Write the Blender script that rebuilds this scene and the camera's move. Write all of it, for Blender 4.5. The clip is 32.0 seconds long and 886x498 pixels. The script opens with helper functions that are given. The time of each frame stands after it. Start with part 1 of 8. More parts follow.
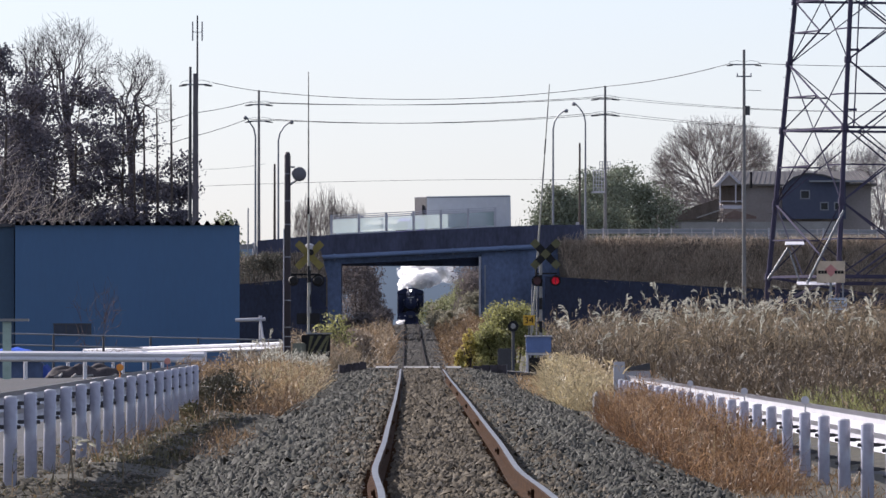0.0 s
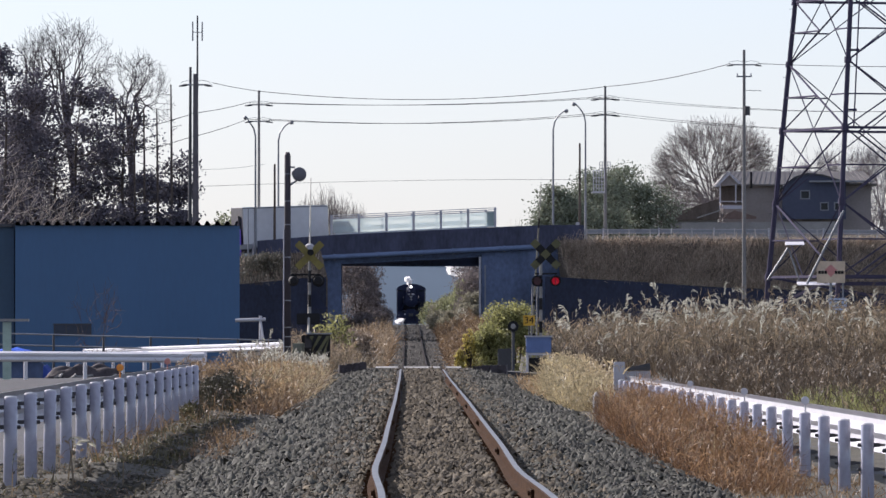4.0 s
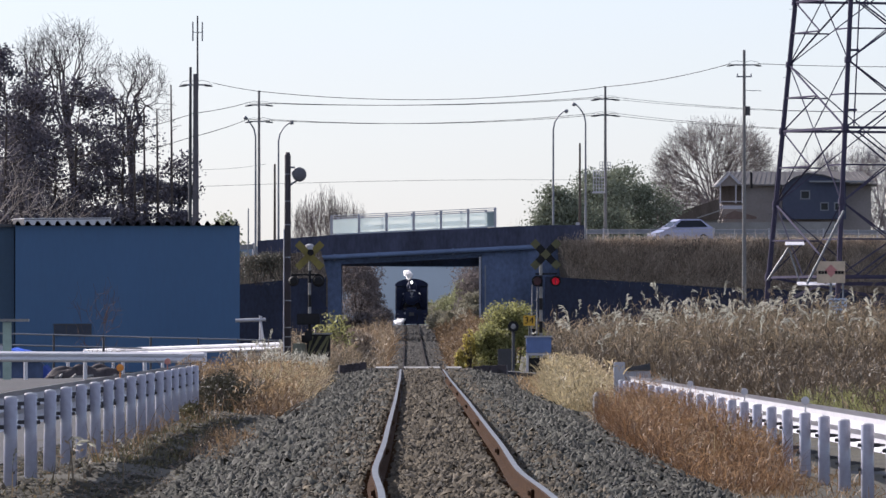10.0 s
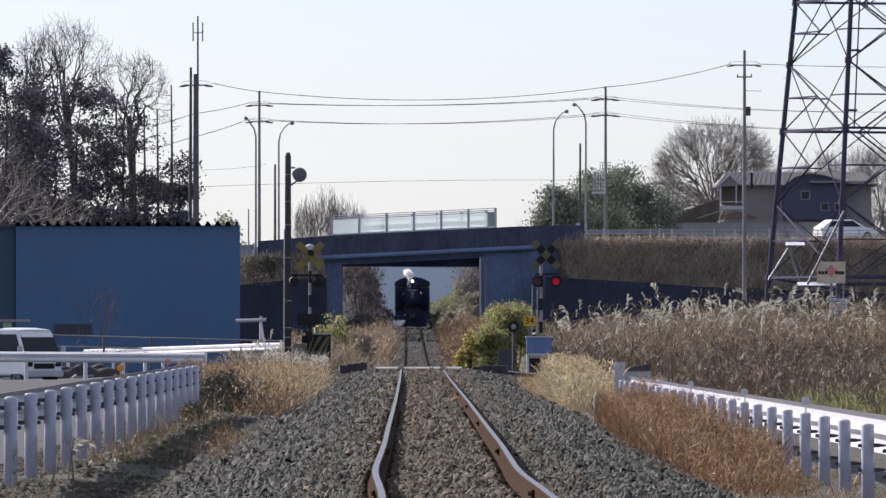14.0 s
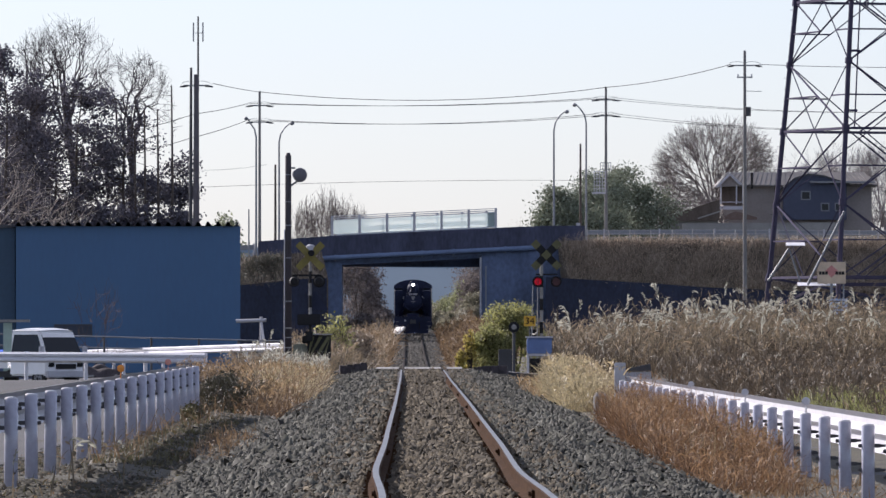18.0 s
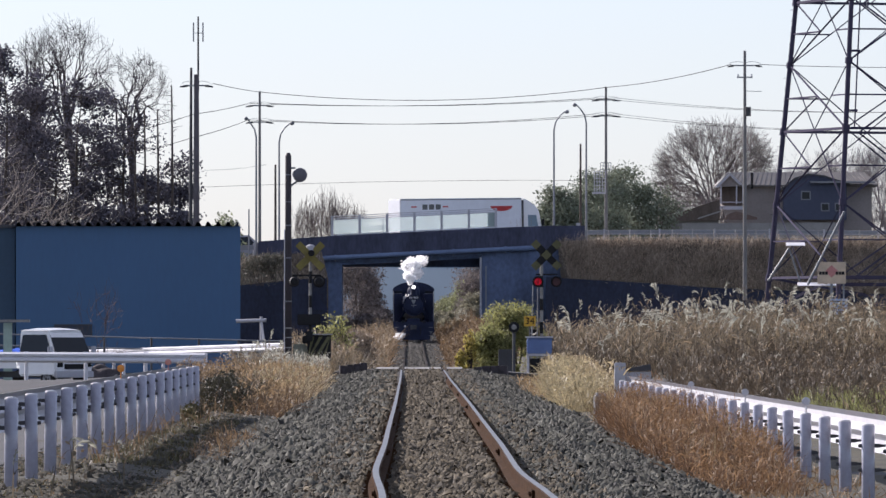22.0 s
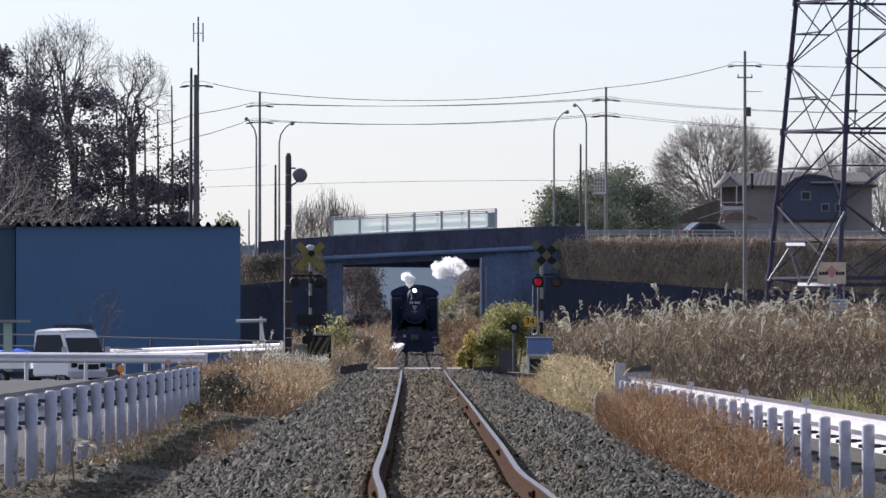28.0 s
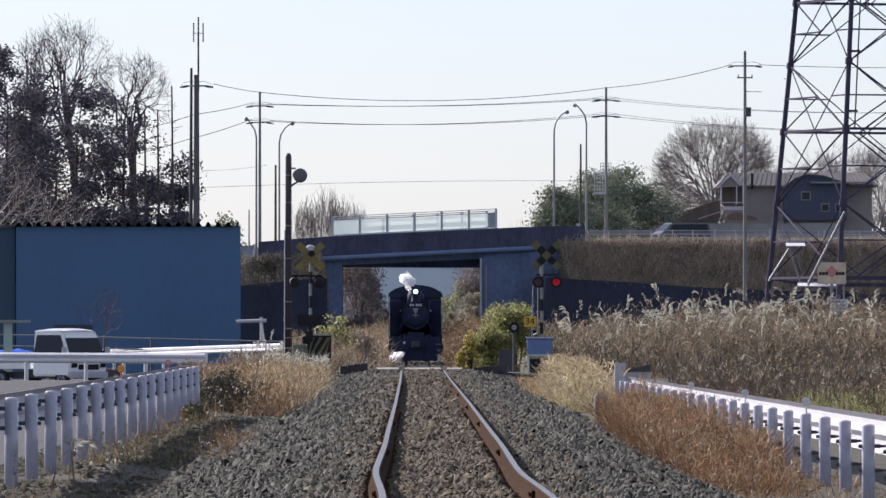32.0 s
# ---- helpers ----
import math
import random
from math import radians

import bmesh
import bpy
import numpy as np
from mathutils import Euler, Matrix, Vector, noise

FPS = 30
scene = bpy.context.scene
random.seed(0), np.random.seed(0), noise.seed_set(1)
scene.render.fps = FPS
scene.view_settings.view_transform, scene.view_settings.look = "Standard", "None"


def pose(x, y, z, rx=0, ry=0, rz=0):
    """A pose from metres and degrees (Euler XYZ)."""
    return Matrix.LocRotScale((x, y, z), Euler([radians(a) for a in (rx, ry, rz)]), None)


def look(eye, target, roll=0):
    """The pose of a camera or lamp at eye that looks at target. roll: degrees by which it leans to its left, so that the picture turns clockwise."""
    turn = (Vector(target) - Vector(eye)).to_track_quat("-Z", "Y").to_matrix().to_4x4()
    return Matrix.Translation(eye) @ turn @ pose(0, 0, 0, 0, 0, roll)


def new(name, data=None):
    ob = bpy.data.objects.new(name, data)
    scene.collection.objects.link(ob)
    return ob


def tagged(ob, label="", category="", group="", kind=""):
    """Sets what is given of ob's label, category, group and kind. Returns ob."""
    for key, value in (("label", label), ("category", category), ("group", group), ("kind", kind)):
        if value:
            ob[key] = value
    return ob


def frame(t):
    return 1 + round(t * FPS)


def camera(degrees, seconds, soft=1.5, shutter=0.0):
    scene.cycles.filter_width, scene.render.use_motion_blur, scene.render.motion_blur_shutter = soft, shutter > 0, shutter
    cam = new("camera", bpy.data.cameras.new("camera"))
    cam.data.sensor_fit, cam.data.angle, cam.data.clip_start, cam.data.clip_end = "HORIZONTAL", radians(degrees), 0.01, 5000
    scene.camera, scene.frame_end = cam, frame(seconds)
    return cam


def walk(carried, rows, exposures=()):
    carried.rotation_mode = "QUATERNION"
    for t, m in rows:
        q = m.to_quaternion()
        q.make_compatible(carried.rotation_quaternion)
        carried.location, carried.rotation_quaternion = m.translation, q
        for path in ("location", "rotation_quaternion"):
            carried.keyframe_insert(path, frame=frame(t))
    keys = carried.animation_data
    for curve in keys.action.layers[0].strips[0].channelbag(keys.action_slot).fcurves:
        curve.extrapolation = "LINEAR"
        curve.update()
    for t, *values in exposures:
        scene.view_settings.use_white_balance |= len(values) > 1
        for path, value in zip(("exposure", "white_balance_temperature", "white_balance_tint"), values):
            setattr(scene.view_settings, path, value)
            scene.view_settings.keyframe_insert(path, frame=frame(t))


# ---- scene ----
# ---------- camera: a long lens on a tripod beside the rails, settling very slightly ----------
EYE = Vector((0.0, 0.0, 1.10))
FOV = 6.0
cam = camera(FOV, 32.0, soft=1.5)


def aim(dx, dy):
    """The tripod's pose, turned by thousandths of a degree from its first aim."""
    return pose(EYE.x, EYE.y, EYE.z, 90.5477 + dy / 1000, 0, -0.2451 + dx / 1000)


walk(cam, [(0.0, aim(0, 0)), (6.0, aim(0.5, 1.5)), (10.0, aim(1, 2)), (14.0, aim(3, 4)), (18.0, aim(5, 6)),
           (24.0, aim(5.5, 6.5)), (28.0, aim(6, 8)), (32.0, aim(6.5, 9))],
     exposures=[(0.0, 0.72, 5580, 20), (32.0, 0.72, 5580, 20)])

# ---------- light: low winter sun ahead and to one side, clear bright sky ----------
SUN_TO = Vector((-0.645, 0.585, 0.49)).normalized()
world = bpy.data.worlds.new("sky")
scene.world = world
world.use_nodes = True
wn = world.node_tree
sky = wn.nodes.new("ShaderNodeTexSky")
sky.sky_type, sky.sun_disc = "NISHITA", False
sky.sun_elevation = math.asin(SUN_TO.z)
sky.sun_rotation = math.atan2(SUN_TO.x, SUN_TO.y)
sky.air_density, sky.dust_density, sky.ozone_density = 0.8, 0.7, 2.2
haze = wn.nodes.new("ShaderNodeMix")  # a thin even veil of winter haze over the blue
haze.data_type = "RGBA"
haze.inputs["Factor"].default_value = 0.4
haze.inputs["B"].default_value = (5.7, 5.25, 4.3, 1)
wn.links.new(sky.outputs[0], haze.inputs["A"])
wn.nodes["Background"].inputs["Strength"].default_value = 0.088
wn.links.new(haze.outputs["Result"], wn.nodes["Background"].inputs[0])
sun = new("sun", bpy.data.lights.new("sun", "SUN"))
sun.data.energy, sun.data.angle, sun.data.color = 4.6, radians(0.55), (1.0, 0.87, 0.67)
sun.matrix_world = look(SUN_TO * 300, (0, 0, 0))

# ---------- materials ----------


def mat(name, col, rough=0.7, metal=0.0, vary=0.25, scale=3.0, fine=40.0, bump=0.15, col2=None, stretch=(1, 1, 1), rnd=0.0, spec=0.5, coat=0.0):
    """A surface with broad stains and fine grain, both in metres, and fine relief."""
    m = bpy.data.materials.new(name)
    m.use_nodes = True
    nt, n = m.node_tree, m.node_tree.nodes
    b = n["Principled BSDF"]
    b.inputs["Metallic"].default_value = metal
    b.inputs["Specular IOR Level"].default_value = spec
    b.inputs["Coat Weight"].default_value = coat
    tc, mp = n.new("ShaderNodeTexCoord"), n.new("ShaderNodeMapping")
    mp.inputs["Scale"].default_value = stretch
    nt.links.new(tc.outputs["Object"], mp.inputs[0])
    big, small = n.new("ShaderNodeTexNoise"), n.new("ShaderNodeTexNoise")
    big.inputs["Scale"].default_value, big.inputs["Detail"].default_value = scale, 4
    small.inputs["Scale"].default_value, small.inputs["Detail"].default_value = fine, 3
    for t in (big, small):
        nt.links.new(mp.outputs[0], t.inputs["Vector"])
    add = n.new("ShaderNodeMath")
    add.operation = "ADD"
    nt.links.new(big.outputs[0], add.inputs[0])
    nt.links.new(small.outputs[0], add.inputs[1])
    ramp = n.new("ShaderNodeMapRange")
    ramp.inputs[1].default_value, ramp.inputs[2].default_value = 0.65, 1.35
    nt.links.new(add.outputs[0], ramp.inputs[0])
    mix = n.new("ShaderNodeMix")
    mix.data_type = "RGBA"
    lo = tuple(c * (1 - vary) for c in col)
    hi = col2 or tuple(min(1, c * (1 + vary)) for c in col)
    mix.inputs["A"].default_value, mix.inputs["B"].default_value = (*lo, 1), (*hi, 1)
    nt.links.new(ramp.outputs[0], mix.inputs["Factor"])
    last = mix.outputs["Result"]
    if rnd:
        for src in ("oi", "geo"):
            info = n.new("ShaderNodeObjectInfo") if src == "oi" else n.new("ShaderNodeNewGeometry")
            mr = n.new("ShaderNodeMapRange")
            mr.inputs[3].default_value, mr.inputs[4].default_value = 1 - rnd, 1 + rnd
            nt.links.new(info.outputs["Random" if src == "oi" else "Random Per Island"], mr.inputs[0])
            hs = n.new("ShaderNodeHueSaturation")
            nt.links.new(mr.outputs[0], hs.inputs["Value"])
            nt.links.new(last, hs.inputs["Color"])
            last = hs.outputs[0]
    nt.links.new(last, b.inputs["Base Color"])
    rr = n.new("ShaderNodeMapRange")
    rr.inputs[3].default_value, rr.inputs[4].default_value = max(0.03, rough - 0.1), min(1, rough + 0.1)
    nt.links.new(small.outputs[0], rr.inputs[0])
    nt.links.new(rr.outputs[0], b.inputs["Roughness"])
    if bump:
        bp = n.new("ShaderNodeBump")
        bp.inputs["Strength"].default_value, bp.inputs["Distance"].default_value = min(1, bump), 0.02
        nt.links.new(small.outputs[0], bp.inputs["Height"])
        nt.links.new(bp.outputs[0], b.inputs["Normal"])
    return m


def leafy(name, col, vary=0.45, through_light=0.35, rough=0.6):
    """Leaves, blades and plumes: light also shines through; each one has its own tone."""
    m = bpy.data.materials.new(name)
    m.use_nodes = True
    nt, n = m.node_tree, m.node_tree.nodes
    b = n["Principled BSDF"]
    b.inputs["Roughness"].default_value = rough
    geo = n.new("ShaderNodeNewGeometry")
    tc, noi = n.new("ShaderNodeTexCoord"), n.new("ShaderNodeTexNoise")
    noi.inputs["Scale"].default_value = 0.5
    nt.links.new(tc.outputs["Object"], noi.inputs["Vector"])
    add = n.new("ShaderNodeMath")
    add.operation = "ADD"
    nt.links.new(geo.outputs["Random Per Island"], add.inputs[0])
    nt.links.new(noi.outputs[0], add.inputs[1])
    ramp = n.new("ShaderNodeMapRange")
    ramp.inputs[1].default_value, ramp.inputs[2].default_value = 0.3, 1.3
    nt.links.new(add.outputs[0], ramp.inputs[0])
    mix = n.new("ShaderNodeMix")
    mix.data_type = "RGBA"
    mix.inputs["A"].default_value = (*(c * (1 - vary) for c in col), 1)
    mix.inputs["B"].default_value = (*(min(1, c * (1 + vary)) for c in col), 1)
    nt.links.new(ramp.outputs[0], mix.inputs["Factor"])
    nt.links.new(mix.outputs["Result"], b.inputs["Base Color"])
    tr, ms = n.new("ShaderNodeBsdfTranslucent"), n.new("ShaderNodeMixShader")
    nt.links.new(mix.outputs["Result"], tr.inputs[0])
    ms.inputs[0].default_value = through_light
    nt.links.new(b.outputs[0], ms.inputs[1])
    nt.links.new(tr.outputs[0], ms.inputs[2])
    nt.links.new(ms.outputs[0], n["Material Output"].inputs[0])
    return m


def glow(name, col, strength):
    m = bpy.data.materials.new(name)
    m.use_nodes = True
    b = m.node_tree.nodes["Principled BSDF"]
    b.inputs["Base Color"].default_value = (*col, 1)
    b.inputs["Emission Color"].default_value = (*col, 1)
    b.inputs["Emission Strength"].default_value = strength
    return m


def glass(name, col=(0.012, 0.016, 0.022)):
    m = mat(name, col, 0.12, vary=0.1, bump=0, spec=0.25)
    return m


M_SOIL = mat("soil", (0.030, 0.027, 0.016), 0.95, vary=0.5, scale=1.2, fine=11, bump=1.0, col2=(0.070, 0.062, 0.035))
# bed under the loose stones, near black to paint the shade between them
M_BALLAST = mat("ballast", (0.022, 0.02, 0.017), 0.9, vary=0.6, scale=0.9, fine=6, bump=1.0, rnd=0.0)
M_STONE = mat("crushed_stone", (0.132, 0.132, 0.108), 0.85, vary=0.4, scale=0.6, fine=30, bump=0.3, rnd=0.8)
M_RUSTSTONE = mat("rusty_stone", (0.074, 0.061, 0.041), 0.9, vary=0.4, scale=0.6, fine=30, bump=0.3, rnd=0.62)
M_FARSTONE = mat("far_grey_stone", (0.072, 0.068, 0.060), 0.9, vary=0.4, scale=0.6, fine=30, bump=0.3, rnd=0.4)
M_RAIL = mat("rusted_rail", (0.050, 0.028, 0.016), 0.9, vary=0.5, scale=2, fine=30, spec=0.04)
M_DARKREFLECT = mat("reflection_dark_rail", (0.030, 0.026, 0.025), 0.9, spec=0.05, vary=0.3, scale=2, fine=30)
M_RAILTOP = mat("polished_rail", (0.21, 0.207, 0.195), 0.45, metal=0.8, vary=0.4, scale=2.5, fine=18, bump=0.08)
M_SLEEPER = mat("old_sleeper", (0.079, 0.061, 0.047), 0.9, vary=0.4, scale=3, fine=25, stretch=(1, 6, 6), rnd=0.2)
M_ASPHALT = mat("asphalt", (0.046, 0.046, 0.049), 0.9, vary=0.3, scale=0.4, fine=35, bump=0.3)
M_CONC = mat("concrete", (0.288, 0.280, 0.264), 0.85, vary=0.25, scale=0.7, fine=14, bump=0.25)
# mottled concrete whose dark blue tone paints in the bridge's shade
M_CONC_SHADE = mat("shade_blue_stained_concrete", (0.105, 0.138, 0.225), 0.9, vary=0.35, scale=0.3, fine=4, bump=0.3, stretch=(1, 1, 0.8))
M_WHITE = mat("white_paint", (0.482, 0.482, 0.516), 0.65, spec=0.2, vary=0.1, scale=1.2, fine=18, bump=0.05)
# white post paint with lavender shade mixed into the colour
M_POST = mat("shade_toned_white_paint", (0.385, 0.390, 0.470), 0.2, coat=0.4, vary=0.12, scale=1.2, fine=18, bump=0.05)
M_BLUEWALL = mat("blue_sheet", (0.062, 0.136, 0.258), 0.55, vary=0.07, scale=0.35, fine=6, bump=0.05, stretch=(1, 1, 0.25))
M_GALV = mat("galvanised_steel", (0.240, 0.248, 0.264), 0.55, metal=0.3, vary=0.15, scale=2, fine=20, bump=0.05)
M_DARKSTEEL = mat("dark_steel", (0.07, 0.07, 0.075), 0.6, metal=0.2, vary=0.25, scale=2, fine=20)
M_POLE = mat("pole_concrete", (0.216, 0.208, 0.200), 0.85, vary=0.2, scale=1, fine=14)
M_WOOD = mat("weathered_wood", (0.10, 0.08, 0.065), 0.9, vary=0.35, scale=2, fine=20, stretch=(1, 1, 0.15))
M_BLACK = mat("black_paint", (0.018, 0.018, 0.02), 0.7, vary=0.3, scale=2, fine=20, spec=0.2)
# black engine paint with the blue of distant haze tinted in
M_LOCO = mat("haze_blue_loco_black", (0.020, 0.026, 0.058), 0.65, vary=0.35, scale=1.5, fine=12, bump=0.08, spec=0.18)
# crossbuck yellow, dimmed because its back stands in shade
M_YELLOW = mat("shade_dimmed_yellow", (0.19, 0.155, 0.03), 0.5, vary=0.2, scale=3, fine=20)
M_OLIVE = mat("dull_olive_yellow", (0.105, 0.10, 0.04), 0.6, vary=0.3, scale=4, fine=20)
M_RED = mat("red_paint", (0.45, 0.03, 0.03), 0.45, vary=0.2)
M_GLASS = glass("dark_glass")
M_BARK = mat("bark", (0.075, 0.062, 0.055), 0.95, vary=0.4, scale=3, fine=18, bump=0.5)
M_TWIG = mat("pale_twigs", (0.20, 0.17, 0.16), 0.95, vary=0.35, scale=2, fine=12)

# ---------- mesh helpers ----------


def tob(name, bm, material, smooth=False):
    me = bpy.data.meshes.new(name)
    bm.normal_update()
    if smooth:
        for f in bm.faces:
            f.smooth = True
    bm.to_mesh(me)
    bm.free()
    for m in (material if isinstance(material, (list, tuple)) else [material]):
        me.materials.append(m)
    return me


def thing(name, bm, material, label="", category="", group="", kind="", at=None, smooth=False):
    """A top-level object from one mesh."""
    ob = new(name, tob(name, bm, material, smooth))
    if at is not None:
        ob.matrix_world = at
    return tagged(ob, label, category, group, kind)


def base(name, label="", category="", group="", kind="", at=None):
    """A top-level Empty that carries parts."""
    ob = new(name)
    ob.empty_display_size = 0.2
    if at is not None:
        ob.matrix_world = at
    return tagged(ob, label, category, group, kind)


def part(name, bm, material, parent, label="", smooth=False, kind=""):
    ob = new(name, tob(name, bm, material, smooth))
    ob.parent = parent
    return tagged(ob, label, kind=kind)


def piece(name, me, parent, m):
    """One more object on a shared mesh, a part of parent."""
    ob = new(name, me)
    ob.parent = parent
    ob.matrix_local = m
    return ob


def box(bm, x0, x1, y0, y1, z0, z1, bevel=0.0, m=None, mi=0):
    vs = [bm.verts.new((x, y, z)) for x in (x0, x1) for y in (y0, y1) for z in (z0, z1)]
    fs = [bm.faces.new([vs[i] for i in q]) for q in ((0, 1, 3, 2), (4, 6, 7, 5), (0, 4, 5, 1), (2, 3, 7, 6), (0, 2, 6, 4), (1, 5, 7, 3))]
    for f in fs:
        f.material_index = mi
    if bevel:
        es = list({e for f in fs for e in f.edges})
        vs = [v for v in bmesh.ops.bevel(bm, geom=es, offset=bevel, segments=2, affect="EDGES")["verts"]]
    if m is not None:
        bmesh.ops.transform(bm, matrix=m, verts=vs)
    return bm


def boxes(*args, bevel=0.0):
    bm = bmesh.new()
    for a in args:
        box(bm, *a, bevel=bevel)
    return bm


def tube(bm, pts, radii, n=8, cap=True):
    """A round bar through the points, with a radius at each."""
    pts = [Vector(p) for p in pts]
    if not isinstance(radii, (list, tuple)):
        radii = [radii] * len(pts)
    rings = []
    for i, p in enumerate(pts):
        d = (pts[min(i + 1, len(pts) - 1)] - pts[max(i - 1, 0)]).normalized()
        u = d.orthogonal().normalized() if not rings else (u - d * u.dot(d)).normalized()
        w = d.cross(u)
        rings.append([bm.verts.new(p + (u * math.cos(a) + w * math.sin(a)) * radii[i]) for a in (2 * math.pi * k / n for k in range(n))])
    for a, b in zip(rings, rings[1:]):
        for k in range(n):
            bm.faces.new((a[k], a[(k + 1) % n], b[(k + 1) % n], b[k]))
    if cap and n > 2:
        bm.faces.new(rings[0][::-1])
        bm.faces.new(rings[-1])
    return bm


def tubes(*args):
    bm = bmesh.new()
    for a in args:
        tube(bm, *a)
    return bm


def loft(bm, sections, closed=True, cap=True):
    """Joins equal rings of points, one after another."""
    rows = [[bm.verts.new(p) for p in s] for s in sections]
    n = len(rows[0])
    for a, b in zip(rows, rows[1:]):
        for k in range(n if closed else n - 1):
            bm.faces.new((a[k], a[(k + 1) % n], b[(k + 1) % n], b[k]))
    if cap and closed:
        bm.faces.new(rows[0][::-1])
        bm.faces.new(rows[-1])
    return bm


def prism(bm, outline, axis, a, b):
    """A flat outline (two coordinates) drawn out along an axis from a to b."""
    def put(p, d):
        q = list(p)
        q.insert(axis, d)
        return q
    return loft(bm, [[put(p, a) for p in outline], [put(p, b) for p in outline]])


def mesh_np(name, verts, faces, material):
    me = bpy.data.meshes.new(name)
    verts, faces = np.asarray(verts, np.float32), np.asarray(faces, np.int32)
    k = faces.shape[1]
    me.vertices.add(len(verts))
    me.vertices.foreach_set("co", verts.ravel())
    me.loops.add(faces.size)
    me.loops.foreach_set("vertex_index", faces.ravel())
    me.polygons.add(len(faces))
    me.polygons.foreach_set("loop_start", np.arange(0, faces.size, k, dtype=np.int32))
    me.update(calc_edges=True)
    me.validate()
    me.materials.append(material)
    return me


# ---------- lie of the land ----------
TRACK_X = 0.40
TZ_Y = [0, 190, 226, 232, 270, 330, 380, 427, 483, 554, 598, 640, 680, 763, 880, 1000, 1300]
TZ_Z = [0, 0, 0.05, 0.05, -0.45, -0.85, -0.75, -0.50, -0.20, 0.32, 0.66, 1.10, 1.48, 1.66, 1.58, 0.9, 0.0]
DX_KEY_Y = [0, 50, 57, 66, 82, 95, 131, 190, 230]
DX_KEY_X = [0, 0.02, 0.0, -0.095, -0.055, -0.05, -0.02, 0.0, 0.0]
DX_Y = np.arange(0.0, 231.0, 1.0)
DX_X = np.convolve(np.pad(np.interp(DX_Y, DX_KEY_Y, DX_KEY_X), 5, mode="edge"), np.hanning(13)[1:-1] / np.hanning(13).sum(), mode="valid")


def track_z(y):
    return np.interp(y, TZ_Y, TZ_Z)


def track_x(y):
    return TRACK_X + np.interp(y, DX_Y, DX_X)


def road_y(x):
    """The centre line of the main road, which crosses on the bridge at a slant."""
    return 592 + 0.40 * x


def deck_z(x):
    """Height of the kerbs and verges along the main road."""
    return np.interp(x, [-80, -45, -28, -20, -14, -6, 9, 20, 60], [4.5, 4.95, 5.4, 5.7, 6.0, 6.70, 7.5, 7.6, 7.6])


def road_z(x):
    """Height of the carriageway, sunk between its verges and parapets."""
    return np.interp(x, [-80, -45, -28, -21, -17.5, -6, 9, 20, 60], [4.1, 4.5, 4.92, 5.2, 5.38, 6.28, 7.03, 7.3, 8.1])


def ground_z(x, y):
    x, y = np.asarray(x, float), np.asarray(y, float)
    t = track_z(y)
    d = np.abs(x - TRACK_X)
    left = np.interp(y, [0, 200, 230, 290, 340, 420, 900], [-0.27, -0.27, -0.30, -0.68, -0.7, -0.6, 0.0])
    right = np.interp(y, [0, 150, 230, 330, 420, 900], [-0.50, -0.45, -0.30, 0.4, 0.8, 1.0])
    right = right + np.clip((x - 8) / 10, 0, 1) * np.interp(y, [120, 250, 340], [0, 0.4, 0.9])
    side = np.where(x < TRACK_X, left, right)
    bed = t - 0.42
    k = np.clip((d - 2.2) / 1.3, 0, 1)
    g = bed * (1 - k) + np.where((y > 232) & (y < 700), np.minimum(side, t + 2.0), side) * k
    bank = np.exp(-((x + 2.85) / 0.42) ** 2) * np.clip((y - 58) / 6, 0, 1) * np.clip((150 - y) / 12, 0, 1)
    g = g + bank * 0.022 * np.sin(0.8 * y + 1.7 * np.sin(0.31 * y))
    back = np.clip((y - 598 - 0.4 * x) / 14, 0, 1)
    hill_r = np.interp(x - TRACK_X, [2.8, 5, 9, 16, 40, 90], [0, 1.0, 3.4, 5.8, 6.6, 6.6])
    hill_l = np.interp(TRACK_X - x, [2.8, 4.5, 8, 30], [0, 1.6, 3.0, 3.4])
    g = g + back * np.where(x > TRACK_X, hill_r, hill_l)
    far = np.clip((y - 1000) / 1200, 0, 1)
    return g * (1 - far) + 1.0 * far

# ---------- ground, ballast, rails ----------


def make_ground():
    ys = np.concatenate([np.linspace(-40, 40, 9), np.linspace(45, 400, 140), np.linspace(404, 1000, 110), np.geomspace(1015, 4800, 30)])
    xs = np.concatenate([-np.geomspace(4000, 46, 22), np.linspace(-44, -12, 33), np.linspace(-11.6, 12, 119), np.linspace(12.6, 44, 50), np.geomspace(46, 4000, 22)])
    X, Y = np.meshgrid(xs, ys)
    Z = ground_z(X, Y)
    rough = np.array([[noise.noise((x * 0.6, y * 0.25, 3.1)) for x in xs] for y in ys])
    Z = Z + rough * 0.06 * (np.abs(X - TRACK_X) > 2.4)
    v = np.stack([X, Y, Z], -1).reshape(-1, 3)
    n, m = len(ys), len(xs)
    i = np.arange(n * m).reshape(n, m)
    f = np.stack([i[:-1, :-1], i[:-1, 1:], i[1:, 1:], i[1:, :-1]], -1).reshape(-1, 4)
    return tagged(new("ground", mesh_np("ground", v, f, M_SOIL)), "bare earth with dry winter grass beside a railway", "ground", kind="structure")


make_ground()


def along(profile_at, ys, name, material, closed=False):
    bm = bmesh.new()
    loft(bm, [profile_at(y) for y in ys], closed=closed, cap=closed)
    return tob(name, bm, material)


BED_YS = list(np.linspace(-30, 28, 20)) + list(np.linspace(30, 224, 120)) + list(np.linspace(226, 1290, 150))


def bed_rise(y):
    """The ballast comes up to the rails just before the crossing."""
    return np.interp(y, [196, 221, 226, 233, 236], [0, 0.15, 0.15, 0.1, 0])


